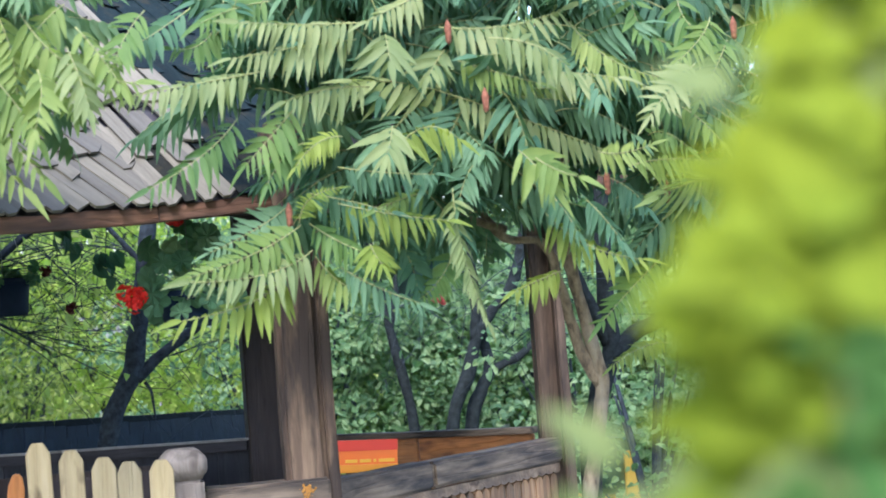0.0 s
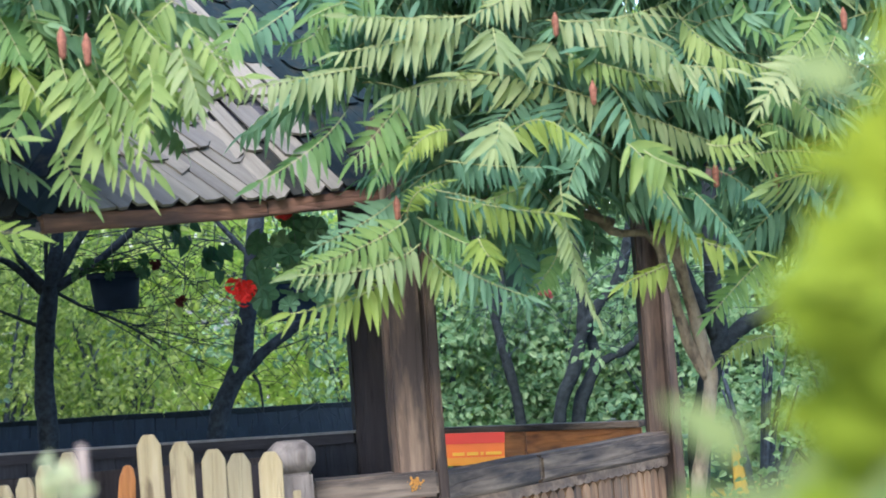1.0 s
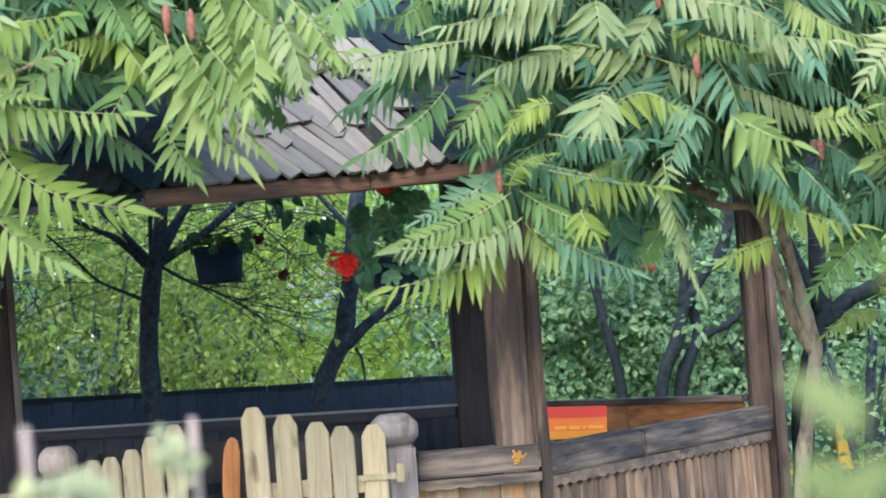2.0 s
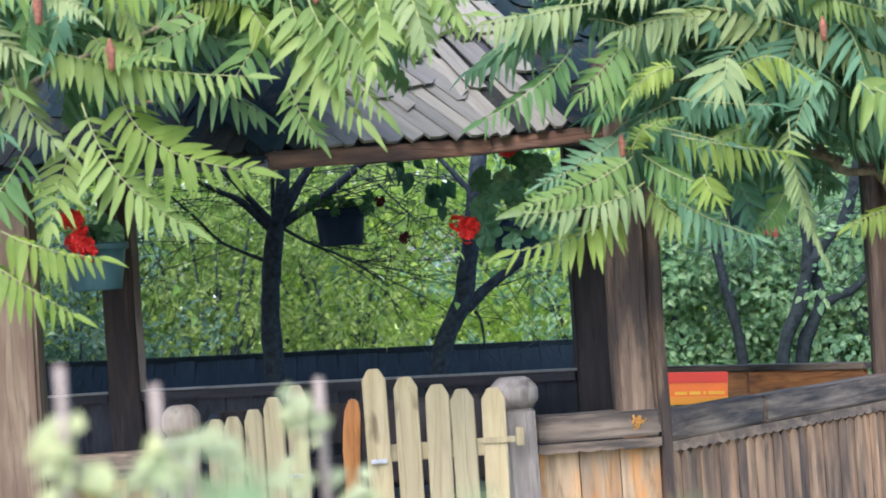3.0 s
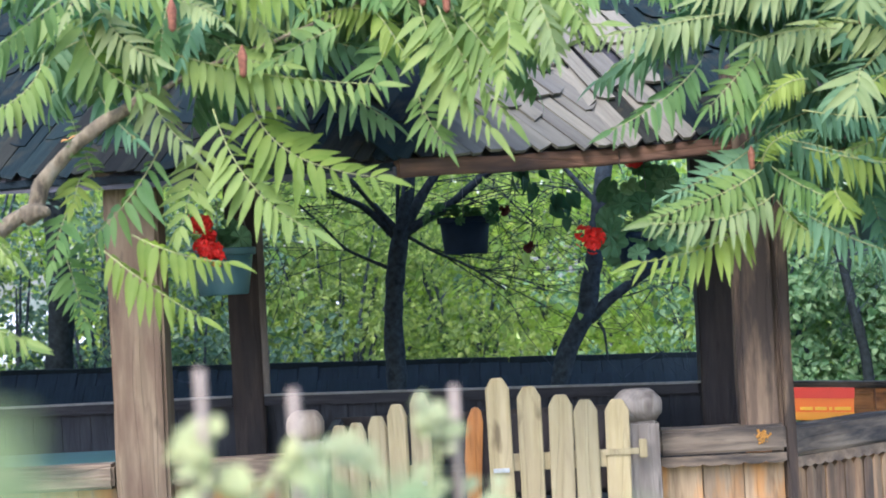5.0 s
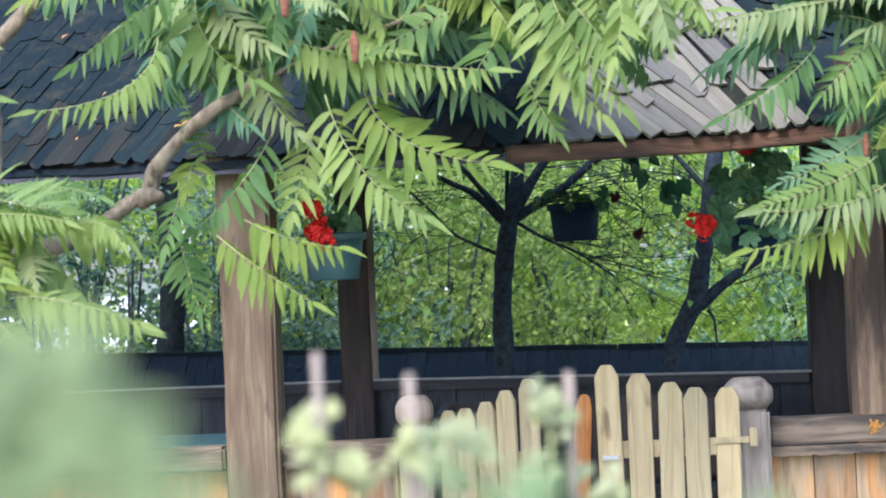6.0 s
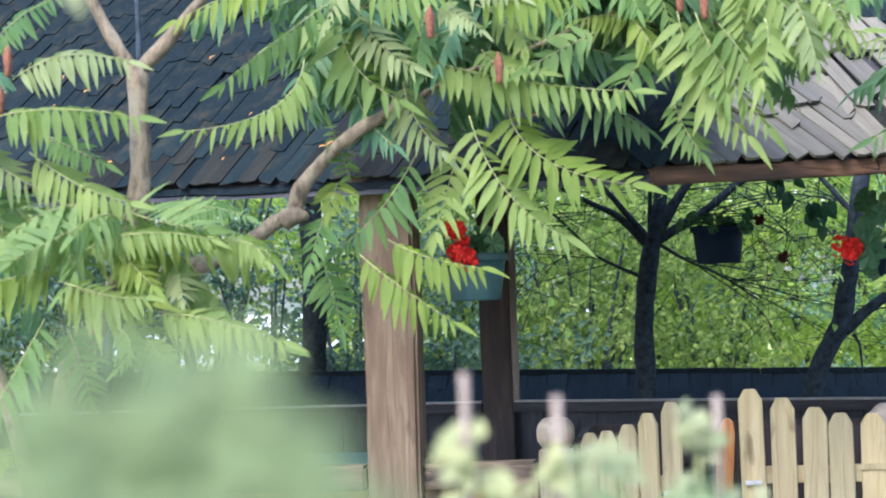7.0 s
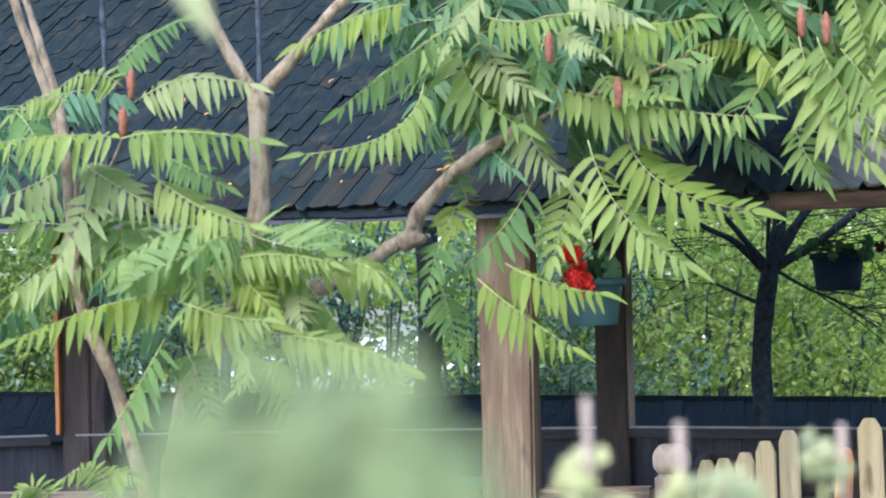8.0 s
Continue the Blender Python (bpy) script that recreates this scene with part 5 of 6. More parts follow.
def fill(tree, count, low, high, seed, length=(0.34, 0.5), keep=None):
    """More leaves inside the crown, in rosettes: leaves leave one shoot to all sides and droop."""
    rng = random.Random(seed)
    made = 0
    while made < count:
        p = Vector([rng.uniform(a_, b_) for a_, b_ in zip(low, high)])
        if keep and not keep(p):
            continue
        k = rng.randint(3, 6)
        turn = rng.uniform(0, 6.28)
        for i in range(k):
            g, r = turn + 6.28 * i / k + rng.gauss(0, 0.25), rng.uniform(*length)
            d = Vector((math.cos(g), math.sin(g) * 0.55 - 0.3, rng.uniform(-0.8, 0.25)))
            sprig(tree, p + Vector((0, 0, rng.uniform(-0.06, 0.06))), p + d.normalized() * r, 0.06)
        made += k


right = sumac(31, (1.9, 7.2, 0), [
    ([(1.9, 7.2, -0.05), (1.9, 7.2, 0.4), (1.927, 7.20, 0.790), (1.974, 7.20, 1.017), (2.005, 7.20, 1.183), (1.992, 7.20, 1.289), (1.957, 7.20, 1.461), (1.906, 7.15, 1.642), (1.852, 7.10, 1.800), (1.75, 6.95, 1.9), (1.6, 6.9, 2.3)], 0.034, 0.02),
    ([(1.998, 7.20, 1.204), (1.938, 7.20, 1.325), (1.896, 7.18, 1.465), (1.852, 7.12, 1.593), (1.794, 7.10, 1.742), (1.62, 7.1, 1.8), (1.4, 7.1, 2.2)], 0.022, 0.014),
    ([(1.75, 6.95, 1.9), (1.4, 7.12, 2.08), (1.05, 7.2, 2.25), (0.85, 7.2, 2.4)], 0.018, 0.006),
    ([(1.66, 7.1, 1.8), (1.3, 7.0, 1.9), (0.95, 6.9, 1.9)], 0.016, 0.008),
    ([(1.75, 6.95, 1.9), (2.0, 6.9, 2.2), (2.3, 6.9, 2.5)], 0.02, 0.01)],
    "sumac tree with cool green feathery leaves and red cones", SUMAC_COOL, 1.3)
left = sumac(41, (-1.85, 6.05, 0), [
    ([(-2.3, 6.0, -0.05), (-2.24, 6.0, 0.9), (-2.193, 6.0, 1.228), (-2.158, 6.0, 1.351), (-2.09, 6.0, 1.45), (-1.995, 6.0, 1.6), (-1.935, 6.0, 1.78), (-1.91, 6.0, 2.02), (-1.913, 6.0, 2.29)], 0.038, 0.033),
    ([(-1.913, 6.0, 2.26), (-1.99, 6.0, 2.38), (-2.05, 6.0, 2.5), (-2.25, 6.0, 2.9)], 0.024, 0.014),
    ([(-1.91, 6.0, 2.27), (-1.80, 6.02, 2.38), (-1.66, 6.05, 2.54), (-1.4, 6.1, 2.75)], 0.024, 0.014),
    ([(-1.98, 6.02, 1.6), (-1.70, 6.2, 1.69), (-1.56, 6.28, 1.79), (-1.50, 6.3, 1.82), (-1.47, 6.3, 1.9), (-1.38, 6.3, 2.0), (-1.27, 6.3, 2.08), (-1.15, 6.38, 2.16)], 0.03, 0.02),
    ([(-1.17, 6.37, 2.14), (-1.0, 6.5, 2.25), (-0.75, 6.55, 2.34), (-0.35, 6.6, 2.5)], 0.011, 0.005),
    ([(-1.525, 6.285, 1.80), (-1.49, 6.28, 1.812), (-1.462, 6.275, 1.812), (-1.448, 6.27, 1.81)], 0.037, 0.012)],
    "sumac tree with fresh light green leaves before the roof", SUMAC)
slim = sumac(51, (-2.3, 6.0, 0), [
    ([(-2.2, 6.0, -0.05), (-2.30, 6.0, 0.98), (-2.33, 6.0, 1.1), (-2.412, 6.0, 1.392), (-2.503, 6.0, 1.591), (-2.537, 6.0, 1.809), (-2.554, 6.0, 2.063), (-2.575, 6.0, 2.263), (-2.63, 6.0, 2.439), (-2.685, 6.0, 2.616), (-2.8, 6.0, 2.9)], 0.03, 0.009),
    ([(-2.53, 6.02, 1.75), (-2.561, 6.08, 2.009), (-2.606, 6.08, 2.174), (-2.646, 6.08, 2.312), (-2.698, 6.08, 2.452), (-2.757, 6.08, 2.62), (-2.86, 6.1, 2.95)], 0.016, 0.015),
    ([(-2.53, 6.0, 1.75), (-2.42, 5.9, 1.95), (-2.30, 5.82, 2.12), (-2.25, 5.75, 2.2)], 0.009, 0.005)],
    "young sumac tree with pale slender stems and low leaves", SUMAC_SUN)
# This stem's shade behind the other sumacs is given by the darker bark colour.
back_stem = sumac(61, (-2.25, 6.5, 0), [
    ([(-2.28, 6.5, -0.05), (-2.2, 6.5, 1.4), (-2.09, 6.5, 1.7), (-2.07, 6.5, 2.08), (-2.056, 6.5, 2.4), (-2.06, 6.5, 2.75)], 0.018, 0.008),
    ([(-2.2, 6.5, 1.45), (-2.5, 6.55, 1.8), (-2.65, 6.6, 2.1), (-2.652, 6.6, 2.47), (-2.66, 6.6, 2.8)], 0.013, 0.009)],
    "thin dark sumac stem standing behind the others", SUMAC_COOL, 1.0, BARK, "dark bark, shade in its colour")


def right_leaves():
    frond(right, (0.827, 6.434, 1.837), (0.668, 6.384, 1.755), (0.442, 6.334, 1.688), 0.113, 1, 0.8, 0.15, FRESH, 0.19)
    frond(right, (0.854, 6.408, 1.751), (0.687, 6.358, 1.683), (0.448, 6.308, 1.674), 0.130, 1, 0.5, 0.2, LIT_YOUNG, 0.19)
    frond(right, (0.770, 6.448, 1.676), (0.639, 6.398, 1.597), (0.415, 6.348, 1.556), 0.142, 1, 0.3, 0.5, VIVID, 0.19)
    frond(right, (0.819, 6.413, 1.840), (0.851, 6.363, 1.914), (0.938, 6.313, 1.941), 0.062, 0.5, 0.9, 0.2, VIVID, 0.19)
    frond(right, (0.805, 6.535, 1.910), (0.694, 6.485, 1.840), (0.527, 6.435, 1.767), 0.102, 1, 0.8, 0.2, SHADED, 0.19)
    frond(right, (0.960, 6.489, 1.902), (1.118, 6.439, 1.855), (1.304, 6.389, 1.817), 0.114, 0.5, 1, 0.6, VIVID, 0.19)
    frond(right, (1.043, 6.397, 1.756), (1.046, 6.347, 1.726), (1.059, 6.297, 1.687), 0.119, 0.9, 0.9, 0.45, VIVID, 0.19)
    frond(right, (0.947, 6.446, 1.691), (1.055, 6.396, 1.617), (1.181, 6.346, 1.555), 0.106, 0.5, 1, 0.5, SHADED, 0.19)
    frond(right, (0.879, 6.538, 1.736), (0.941, 6.488, 1.650), (1.019, 6.438, 1.599), 0.115, 0.4, 1, 0.5, FRESH, 0.19)
    frond(right, (1.134, 6.338, 2.132), (1.116, 6.288, 2.082), (1.090, 6.238, 2.028), 0.147, 0.9, 0.95, 0.45, LIT_YOUNG, 0.19)
    frond(right, (1.181, 6.483, 2.082), (1.271, 6.433, 2.131), (1.361, 6.383, 2.080), 0.125, 0.3, 1, 0.6, VIVID, 0.19)
    frond(right, (0.840, 6.503, 2.222), (0.759, 6.453, 2.138), (0.660, 6.403, 2.039), 0.132, 1, 0.6, 0.2, GREEN, 0.19)
    frond(right, (0.977, 6.389, 2.111), (0.889, 6.339, 2.092), (0.804, 6.289, 2.015), 0.079, 1, 0.6, 0.5, VIVID, 0.19)
    frond(right, (0.867, 6.514, 2.110), (0.792, 6.464, 2.063), (0.724, 6.414, 1.972), 0.101, 1, 0.7, 0.4, GREEN, 0.19)
    frond(right, (1.102, 6.538, 2.284), (0.955, 6.488, 2.279), (0.808, 6.438, 2.241), 0.133, 1, 0.3, 0.6, LIT_YOUNG, 0.19)
    frond(right, (1.059, 6.473, 2.436), (0.860, 6.423, 2.413), (0.637, 6.373, 2.380), 0.124, 1, 0.25, 0.6, LIT_YOUNG, 0.19)
    frond(right, (1.087, 6.465, 2.490), (0.874, 6.415, 2.486), (0.667, 6.365, 2.496), 0.121, 1, 0.4, 0.8, LIT_YOUNG, 0.19)
    frond(right, (1.150, 6.424, 2.443), (1.144, 6.374, 2.399), (1.140, 6.324, 2.340), 0.153, 0.9, 0.95, 0.45, LIT_YOUNG, 0.19)
    frond(right, (1.365, 6.531, 2.394), (1.324, 6.481, 2.351), (1.284, 6.431, 2.298), 0.122, 0.8, 0.9, 0.4, LIT_YOUNG, 0.19)
    frond(right, (0.724, 6.367, 2.332), (0.495, 6.317, 2.297), (0.264, 6.267, 2.260), 0.115, 1, 0.35, 0.4, LIT_YOUNG, 0.19)
    frond(right, (0.644, 6.420, 2.192), (0.527, 6.370, 2.081), (0.343, 6.320, 1.977), 0.123, 1, 0.5, 0.2, GREEN, 0.19)
    frond(right, (1.347, 6.576, 2.262), (1.658, 6.526, 2.129), (1.932, 6.476, 1.996), 0.126, 0.35, 1, 0.7, LIT_YOUNG, 0.19)
    frond(right, (1.821, 6.368, 2.012), (1.882, 6.318, 1.997), (1.974, 6.268, 2.014), 0.086, 0.6, 1, 0.2, FRESH, 0.19)
    frond(right, (1.677, 6.470, 2.296), (1.779, 6.420, 2.280), (1.909, 6.370, 2.252), 0.135, 0.2, 1, 0.8, LIT_YOUNG, 0.19)
    frond(right, (1.739, 6.563, 2.170), (1.853, 6.513, 2.158), (1.980, 6.463, 2.065), 0.119, 0.3, 1, 0.7, SHADED, 0.19)
    frond(right, (1.796, 6.514, 2.468), (1.904, 6.464, 2.336), (2.065, 6.414, 2.250), 0.107, 0.6, 1, 0.5, FRESH, 0.19)
    frond(right, (2.171, 6.345, 2.281), (2.077, 6.295, 2.210), (1.971, 6.245, 2.107), 0.111, 0.9, 0.9, 0.1, LIT_YOUNG, 0.19)
    frond(right, (1.354, 6.544, 2.473), (1.559, 6.494, 2.458), (1.755, 6.444, 2.497), 0.141, 0.5, 1, 0.8, LIT_YOUNG, 0.19)
    frond(right, (1.469, 6.325, 2.400), (1.614, 6.275, 2.359), (1.716, 6.225, 2.262), 0.125, 0.6, 1, 0.4, LIT_YOUNG, 0.19)
    frond(right, (1.405, 6.533, 2.358), (1.506, 6.483, 2.311), (1.655, 6.433, 2.255), 0.100, 0.4, 1, 0.6, FRESH, 0.19)
    frond(right, (1.532, 6.280, 2.023), (1.564, 6.230, 1.976), (1.602, 6.180, 1.906), 0.186, 0.9, 0.95, 0.3, FRESH, 0.19)
    frond(right, (1.562, 6.185, 1.990), (1.610, 6.135, 1.947), (1.677, 6.085, 1.912), 0.122, 0.6, 1, 0.3, FRESH, 0.19)
    frond(right, (1.668, 6.526, 1.826), (1.787, 6.476, 1.709), (1.963, 6.426, 1.645), 0.122, 0.5, 1, 0.4, VIVID, 0.19)
    frond(right, (1.723, 6.569, 1.629), (1.623, 6.519, 1.601), (1.527, 6.469, 1.569), 0.097, 1, 0.3, 0.6, VIVID, 0.19)
    frond(right, (1.340, 6.453, 1.925), (1.349, 6.403, 1.707), (1.401, 6.353, 1.480), 0.102, 0.7, 0.7, 0.5, LIT_YOUNG, 0.19)
    frond(right, (0.974, 6.521, 2.023), (1.115, 6.471, 1.993), (1.279, 6.421, 1.973), 0.100, 0.3, 1, 0.8, SHADED, 0.19)
    frond(right, (0.859, 6.468, 1.841), (0.940, 6.418, 1.777), (1.031, 6.368, 1.724), 0.106, 0.6, 1, 0.5, GREEN, 0.19)
    frond(right, (0.876, 6.539, 1.943), (0.998, 6.489, 1.907), (1.128, 6.439, 1.860), 0.115, 0.4, 1, 0.6, SHADED, 0.19)
    frond(right, (1.672, 6.536, 1.909), (1.712, 6.486, 1.846), (1.750, 6.436, 1.751), 0.137, 0.6, 0.8, 0.3, SHADED, 0.19)
    frond(right, (1.955, 6.455, 1.962), (2.063, 6.405, 1.974), (2.198, 6.355, 1.957), 0.088, 0.4, 1, 0.7, FRESH, 0.19)
    frond(right, (2.129, 6.753, 1.649), (2.003, 6.703, 1.554), (1.870, 6.653, 1.442), 0.115, 0.8, 0.6, 0.2, GREEN, 0.19)
    frond(right, (2.249, 7.125, 1.340), (2.124, 7.075, 1.329), (2.000, 7.025, 1.273), 0.081, 0.8, 0.3, 0.4, FRESH, 0.19)
    frond(right, (0.792, 6.529, 2.584), (0.673, 6.479, 2.558), (0.551, 6.429, 2.508), 0.122, 1, 0.6, 0.6, GREEN, 0.19)
    frond(right, (0.599, 6.551, 2.476), (0.655, 6.501, 2.540), (0.695, 6.451, 2.641), 0.111, 0.6, 0.6, 0.3, SHADED, 0.19)
    frond(right, (1.298, 6.489, 2.581), (1.209, 6.439, 2.539), (1.084, 6.389, 2.482), 0.110, 1, 0.5, 0.5, LIT_YOUNG, 0.19)
    frond(right, (1.498, 6.541, 2.041), (1.415, 6.491, 1.989), (1.358, 6.441, 1.885), 0.115, 0.8, 0.8, 0.3, SHADED, 0.19)
    frond(right, (1.279, 6.561, 1.927), (1.172, 6.511, 1.902), (1.085, 6.461, 1.873), 0.102, 1, 0.4, 0.5, GREEN, 0.19)
    frond(right, (1.816, 6.536, 1.861), (1.856, 6.486, 1.798), (1.903, 6.436, 1.707), 0.107, 0.7, 0.8, 0.3, SHADED, 0.19)
    frond(right, (2.058, 6.556, 2.069), (2.103, 6.506, 2.071), (2.162, 6.456, 2.014), 0.093, 0.4, 1, 0.4, GREEN, 0.19)
    frond(right, (2.047, 6.583, 2.560), (2.061, 6.533, 2.434), (2.160, 6.483, 2.364), 0.130, 0.7, 0.8, 0.3, GREEN, 0.19)
    frond(right, (1.880, 6.597, 1.948), (1.961, 6.547, 1.900), (2.019, 6.497, 1.816), 0.112, 0.6, 0.9, 0.3, SHADED, 0.19)
    frond(right, (0.651, 6.593, 2.630), (0.580, 6.543, 2.475), (0.462, 6.493, 2.437), 0.112, 0.9, 0.5, 0.4, GREEN, 0.19)
    frond(right, (2.178, 6.532, 2.156), (2.218, 6.482, 2.110), (2.274, 6.432, 2.024), 0.102, 0.6, 0.9, 0.3, FRESH, 0.19)
    frond(right, (2.282, 6.467, 2.451), (2.218, 6.417, 2.370), (2.095, 6.367, 2.275), 0.110, 0.8, 0.6, 0.3, FRESH, 0.19)
    frond(right, (2.296, 6.659, 2.322), (2.311, 6.609, 2.216), (2.387, 6.559, 2.108), 0.113, 0.7, 0.9, 0.3, SHADED, 0.19)
    frond(right, (2.202, 6.564, 2.549), (2.217, 6.514, 2.443), (2.295, 6.464, 2.373), 0.119, 0.7, 0.9, 0.3, GREEN, 0.19)
    frond(right, (2.388, 6.610, 2.389), (2.321, 6.560, 2.288), (2.233, 6.510, 2.170), 0.112, 0.8, 0.7, 0.3, GREEN, 0.19)
    frond(right, (2.100, 6.584, 2.225), (2.129, 6.534, 2.159), (2.197, 6.484, 2.082), 0.108, 0.6, 0.9, 0.3, GREEN, 0.19)
    frond(right, (2.204, 6.668, 1.933), (2.244, 6.618, 1.867), (2.299, 6.568, 1.763), 0.109, 0.6, 0.9, 0.3, SHADED, 0.19)
    frond(right, (1.179, 6.734, 1.785), (1.226, 6.684, 1.685), (1.234, 6.634, 1.532), 0.110, 0.9, 0.7, 0.3, SHADED, 0.19)
    frond(right, (1.389, 6.747, 1.738), (1.328, 6.697, 1.637), (1.234, 6.647, 1.566), 0.099, 0.7, 0.9, 0.3, GREEN, 0.19)
    frond(right, (1.072, 6.802, 1.891), (1.143, 6.752, 1.861), (1.221, 6.702, 1.781), 0.115, 0.6, 0.9, 0.4, SHADED, 0.19)


def left_leaves():
    frond(left, (-0.244, 6.301, 2.405), (-0.177, 6.251, 2.197), (-0.041, 6.201, 1.996), 0.153, 0.35, 1, 0.2, FRESH)
    frond(left, (-0.188, 6.299, 2.398), (-0.111, 6.249, 2.219), (0.023, 6.199, 2.018), 0.128, 0.6, 0.9, 0.3, FRESH)
    frond(left, (-0.274, 6.489, 2.149), (-0.240, 6.439, 2.052), (-0.187, 6.389, 1.960), 0.106, 0.9, 0.9, 0.2, GREEN)
    frond(left, (-0.023, 6.290, 2.556), (0.122, 6.240, 2.367), (0.317, 6.190, 2.299), 0.135, 0.4, 1, 0.4, FRESH)
    frond(left, (0.020, 6.311, 2.414), (0.101, 6.261, 2.314), (0.128, 6.211, 2.218), 0.125, 0.8, 0.8, 0.3, FRESH)
    frond(left, (-0.376, 6.517, 2.407), (-0.464, 6.467, 2.427), (-0.553, 6.417, 2.412), 0.101, 1, 0.3, 0.6, VIVID)
    frond(left, (-0.391, 6.403, 2.400), (-0.355, 6.353, 2.352), (-0.303, 6.303, 2.255), 0.100, 0.6, 0.9, 0.4, VIVID)
    frond(left, (-0.340, 6.506, 2.323), (-0.383, 6.456, 2.255), (-0.437, 6.406, 2.170), 0.144, 0.9, 0.9, 0.1, GREEN)
    frond(left, (-0.094, 6.397, 2.577), (-0.051, 6.347, 2.423), (-0.044, 6.297, 2.256), 0.127, 0.7, 0.8, 0.3, FRESH)
    frond(left, (-0.160, 6.624, 2.505), (-0.132, 6.574, 2.366), (-0.104, 6.524, 2.230), 0.122, 0.7, 0.7, 0.3, GREEN)
    frond(left, (0.123, 6.470, 2.595), (0.026, 6.420, 2.501), (-0.055, 6.370, 2.372), 0.121, 0.9, 0.5, 0.4, FRESH)
    frond(left, (-0.452, 6.467, 2.608), (-0.402, 6.417, 2.507), (-0.369, 6.367, 2.426), 0.110, 0.8, 0.9, 0.3, GREEN)
    frond(left, (-0.330, 6.525, 2.611), (-0.300, 6.475, 2.492), (-0.270, 6.425, 2.374), 0.118, 0.8, 0.8, 0.3, GREEN)
    frond(left, (-0.525, 6.496, 2.617), (-0.545, 6.446, 2.520), (-0.617, 6.396, 2.409), 0.118, 0.9, 0.7, 0.3, GREEN)
    frond(left, (-0.116, 6.296, 2.358), (-0.044, 6.246, 2.250), (0.010, 6.196, 2.145), 0.132, 0.6, 0.9, 0.4, FRESH)
    frond(left, (0.024, 6.129, 2.345), (0.030, 6.079, 2.261), (0.002, 6.029, 2.146), 0.128, 0.8, 0.8, 0.4, FRESH)
    frond(left, (0.116, 6.179, 2.417), (0.150, 6.129, 2.303), (0.168, 6.079, 2.210), 0.126, 0.7, 0.9, 0.4, LIT_YOUNG)
    frond(left, (0.149, 6.284, 2.492), (0.220, 6.234, 2.388), (0.269, 6.184, 2.291), 0.117, 0.6, 0.9, 0.3, FRESH)
    frond(left, (0.372, 6.401, 2.552), (0.300, 6.351, 2.457), (0.248, 6.301, 2.337), 0.119, 0.8, 0.8, 0.3, GREEN)
    frond(left, (0.527, 6.504, 2.569), (0.388, 6.454, 2.477), (0.271, 6.404, 2.412), 0.110, 0.9, 0.5, 0.4, SHADED)
    frond(left, (-0.186, 6.307, 2.363), (-0.131, 6.257, 2.257), (-0.104, 6.207, 2.136), 0.132, 0.5, 0.8, 0.3, FRESH)
    frond(left, (-1.073, 6.290, 2.307), (-0.759, 6.240, 2.209), (-0.384, 6.190, 2.150), 0.139, 0.15, 1, 0.9, FRESH)
    frond(left, (-0.500, 6.317, 2.356), (-0.597, 6.267, 2.307), (-0.711, 6.217, 2.243), 0.121, 0.9, 0.8, 0.1, GREEN)
    frond(left, (-0.908, 6.249, 2.105), (-0.795, 6.199, 1.862), (-0.606, 6.149, 1.706), 0.148, 0.5, 1, 0.1, FRESH)
    frond(left, (-0.793, 6.306, 2.130), (-0.673, 6.256, 1.957), (-0.401, 6.206, 1.862), 0.157, 0.75, 1, 0.25, VIVID)
    frond(left, (-0.972, 6.424, 2.013), (-1.003, 6.374, 1.882), (-1.041, 6.324, 1.735), 0.149, 0.9, 0.9, 0.1, FRESH)
    frond(left, (-1.105, 6.383, 1.997), (-1.214, 6.333, 1.829), (-1.344, 6.283, 1.705), 0.141, 1, 0.35, 0.1, GREEN)
    frond(left, (-1.165, 6.154, 1.721), (-1.021, 6.104, 1.656), (-0.860, 6.054, 1.619), 0.129, 0.1, 1, 0.8, VIVID)
    frond(left, (-1.256, 6.157, 1.677), (-1.118, 6.107, 1.568), (-0.949, 6.057, 1.456), 0.125, 0.15, 1, 0.7, VIVID)
    frond(left, (-1.365, 6.383, 1.921), (-1.366, 6.333, 1.887), (-1.372, 6.283, 1.831), 0.116, 0.9, 0.9, 0.2, VIVID)
    frond(left, (-1.391, 6.278, 1.802), (-1.404, 6.228, 1.748), (-1.424, 6.178, 1.648), 0.114, 0.8, 0.8, 0.2, GREEN)
    frond(left, (-1.427, 6.379, 1.680), (-1.386, 6.329, 1.569), (-1.350, 6.279, 1.452), 0.108, 0.9, 0.8, 0.15, GREEN)
    frond(left, (-1.274, 6.329, 2.471), (-1.195, 6.279, 2.353), (-1.077, 6.229, 2.266), 0.115, 0.8, 1, 0.3, LIT_YOUNG)
    frond(left, (-1.331, 6.364, 2.461), (-1.288, 6.314, 2.301), (-1.135, 6.264, 2.166), 0.158, 0.4, 1, 0.4, FRESH)
    frond(left, (-1.137, 6.377, 2.237), (-1.092, 6.327, 2.111), (-1.004, 6.277, 1.999), 0.133, 0.6, 1, 0.5, LIT_YOUNG)
    frond(left, (-1.289, 6.377, 2.192), (-1.237, 6.327, 2.102), (-1.160, 6.277, 2.026), 0.115, 0.6, 1, 0.5, SHADED)
    frond(left, (-1.047, 6.354, 2.479), (-1.063, 6.304, 2.366), (-1.070, 6.254, 2.253), 0.119, 0.8, 0.8, 0.4, GREEN)
    frond(left, (-0.942, 6.359, 2.437), (-0.974, 6.309, 2.361), (-1.004, 6.259, 2.268), 0.108, 0.8, 0.8, 0.4, SHADED)
    frond(left, (-0.868, 6.302, 2.318), (-0.794, 6.252, 2.255), (-0.666, 6.202, 2.224), 0.100, 0.8, 0.6, 0.2, FRESH)
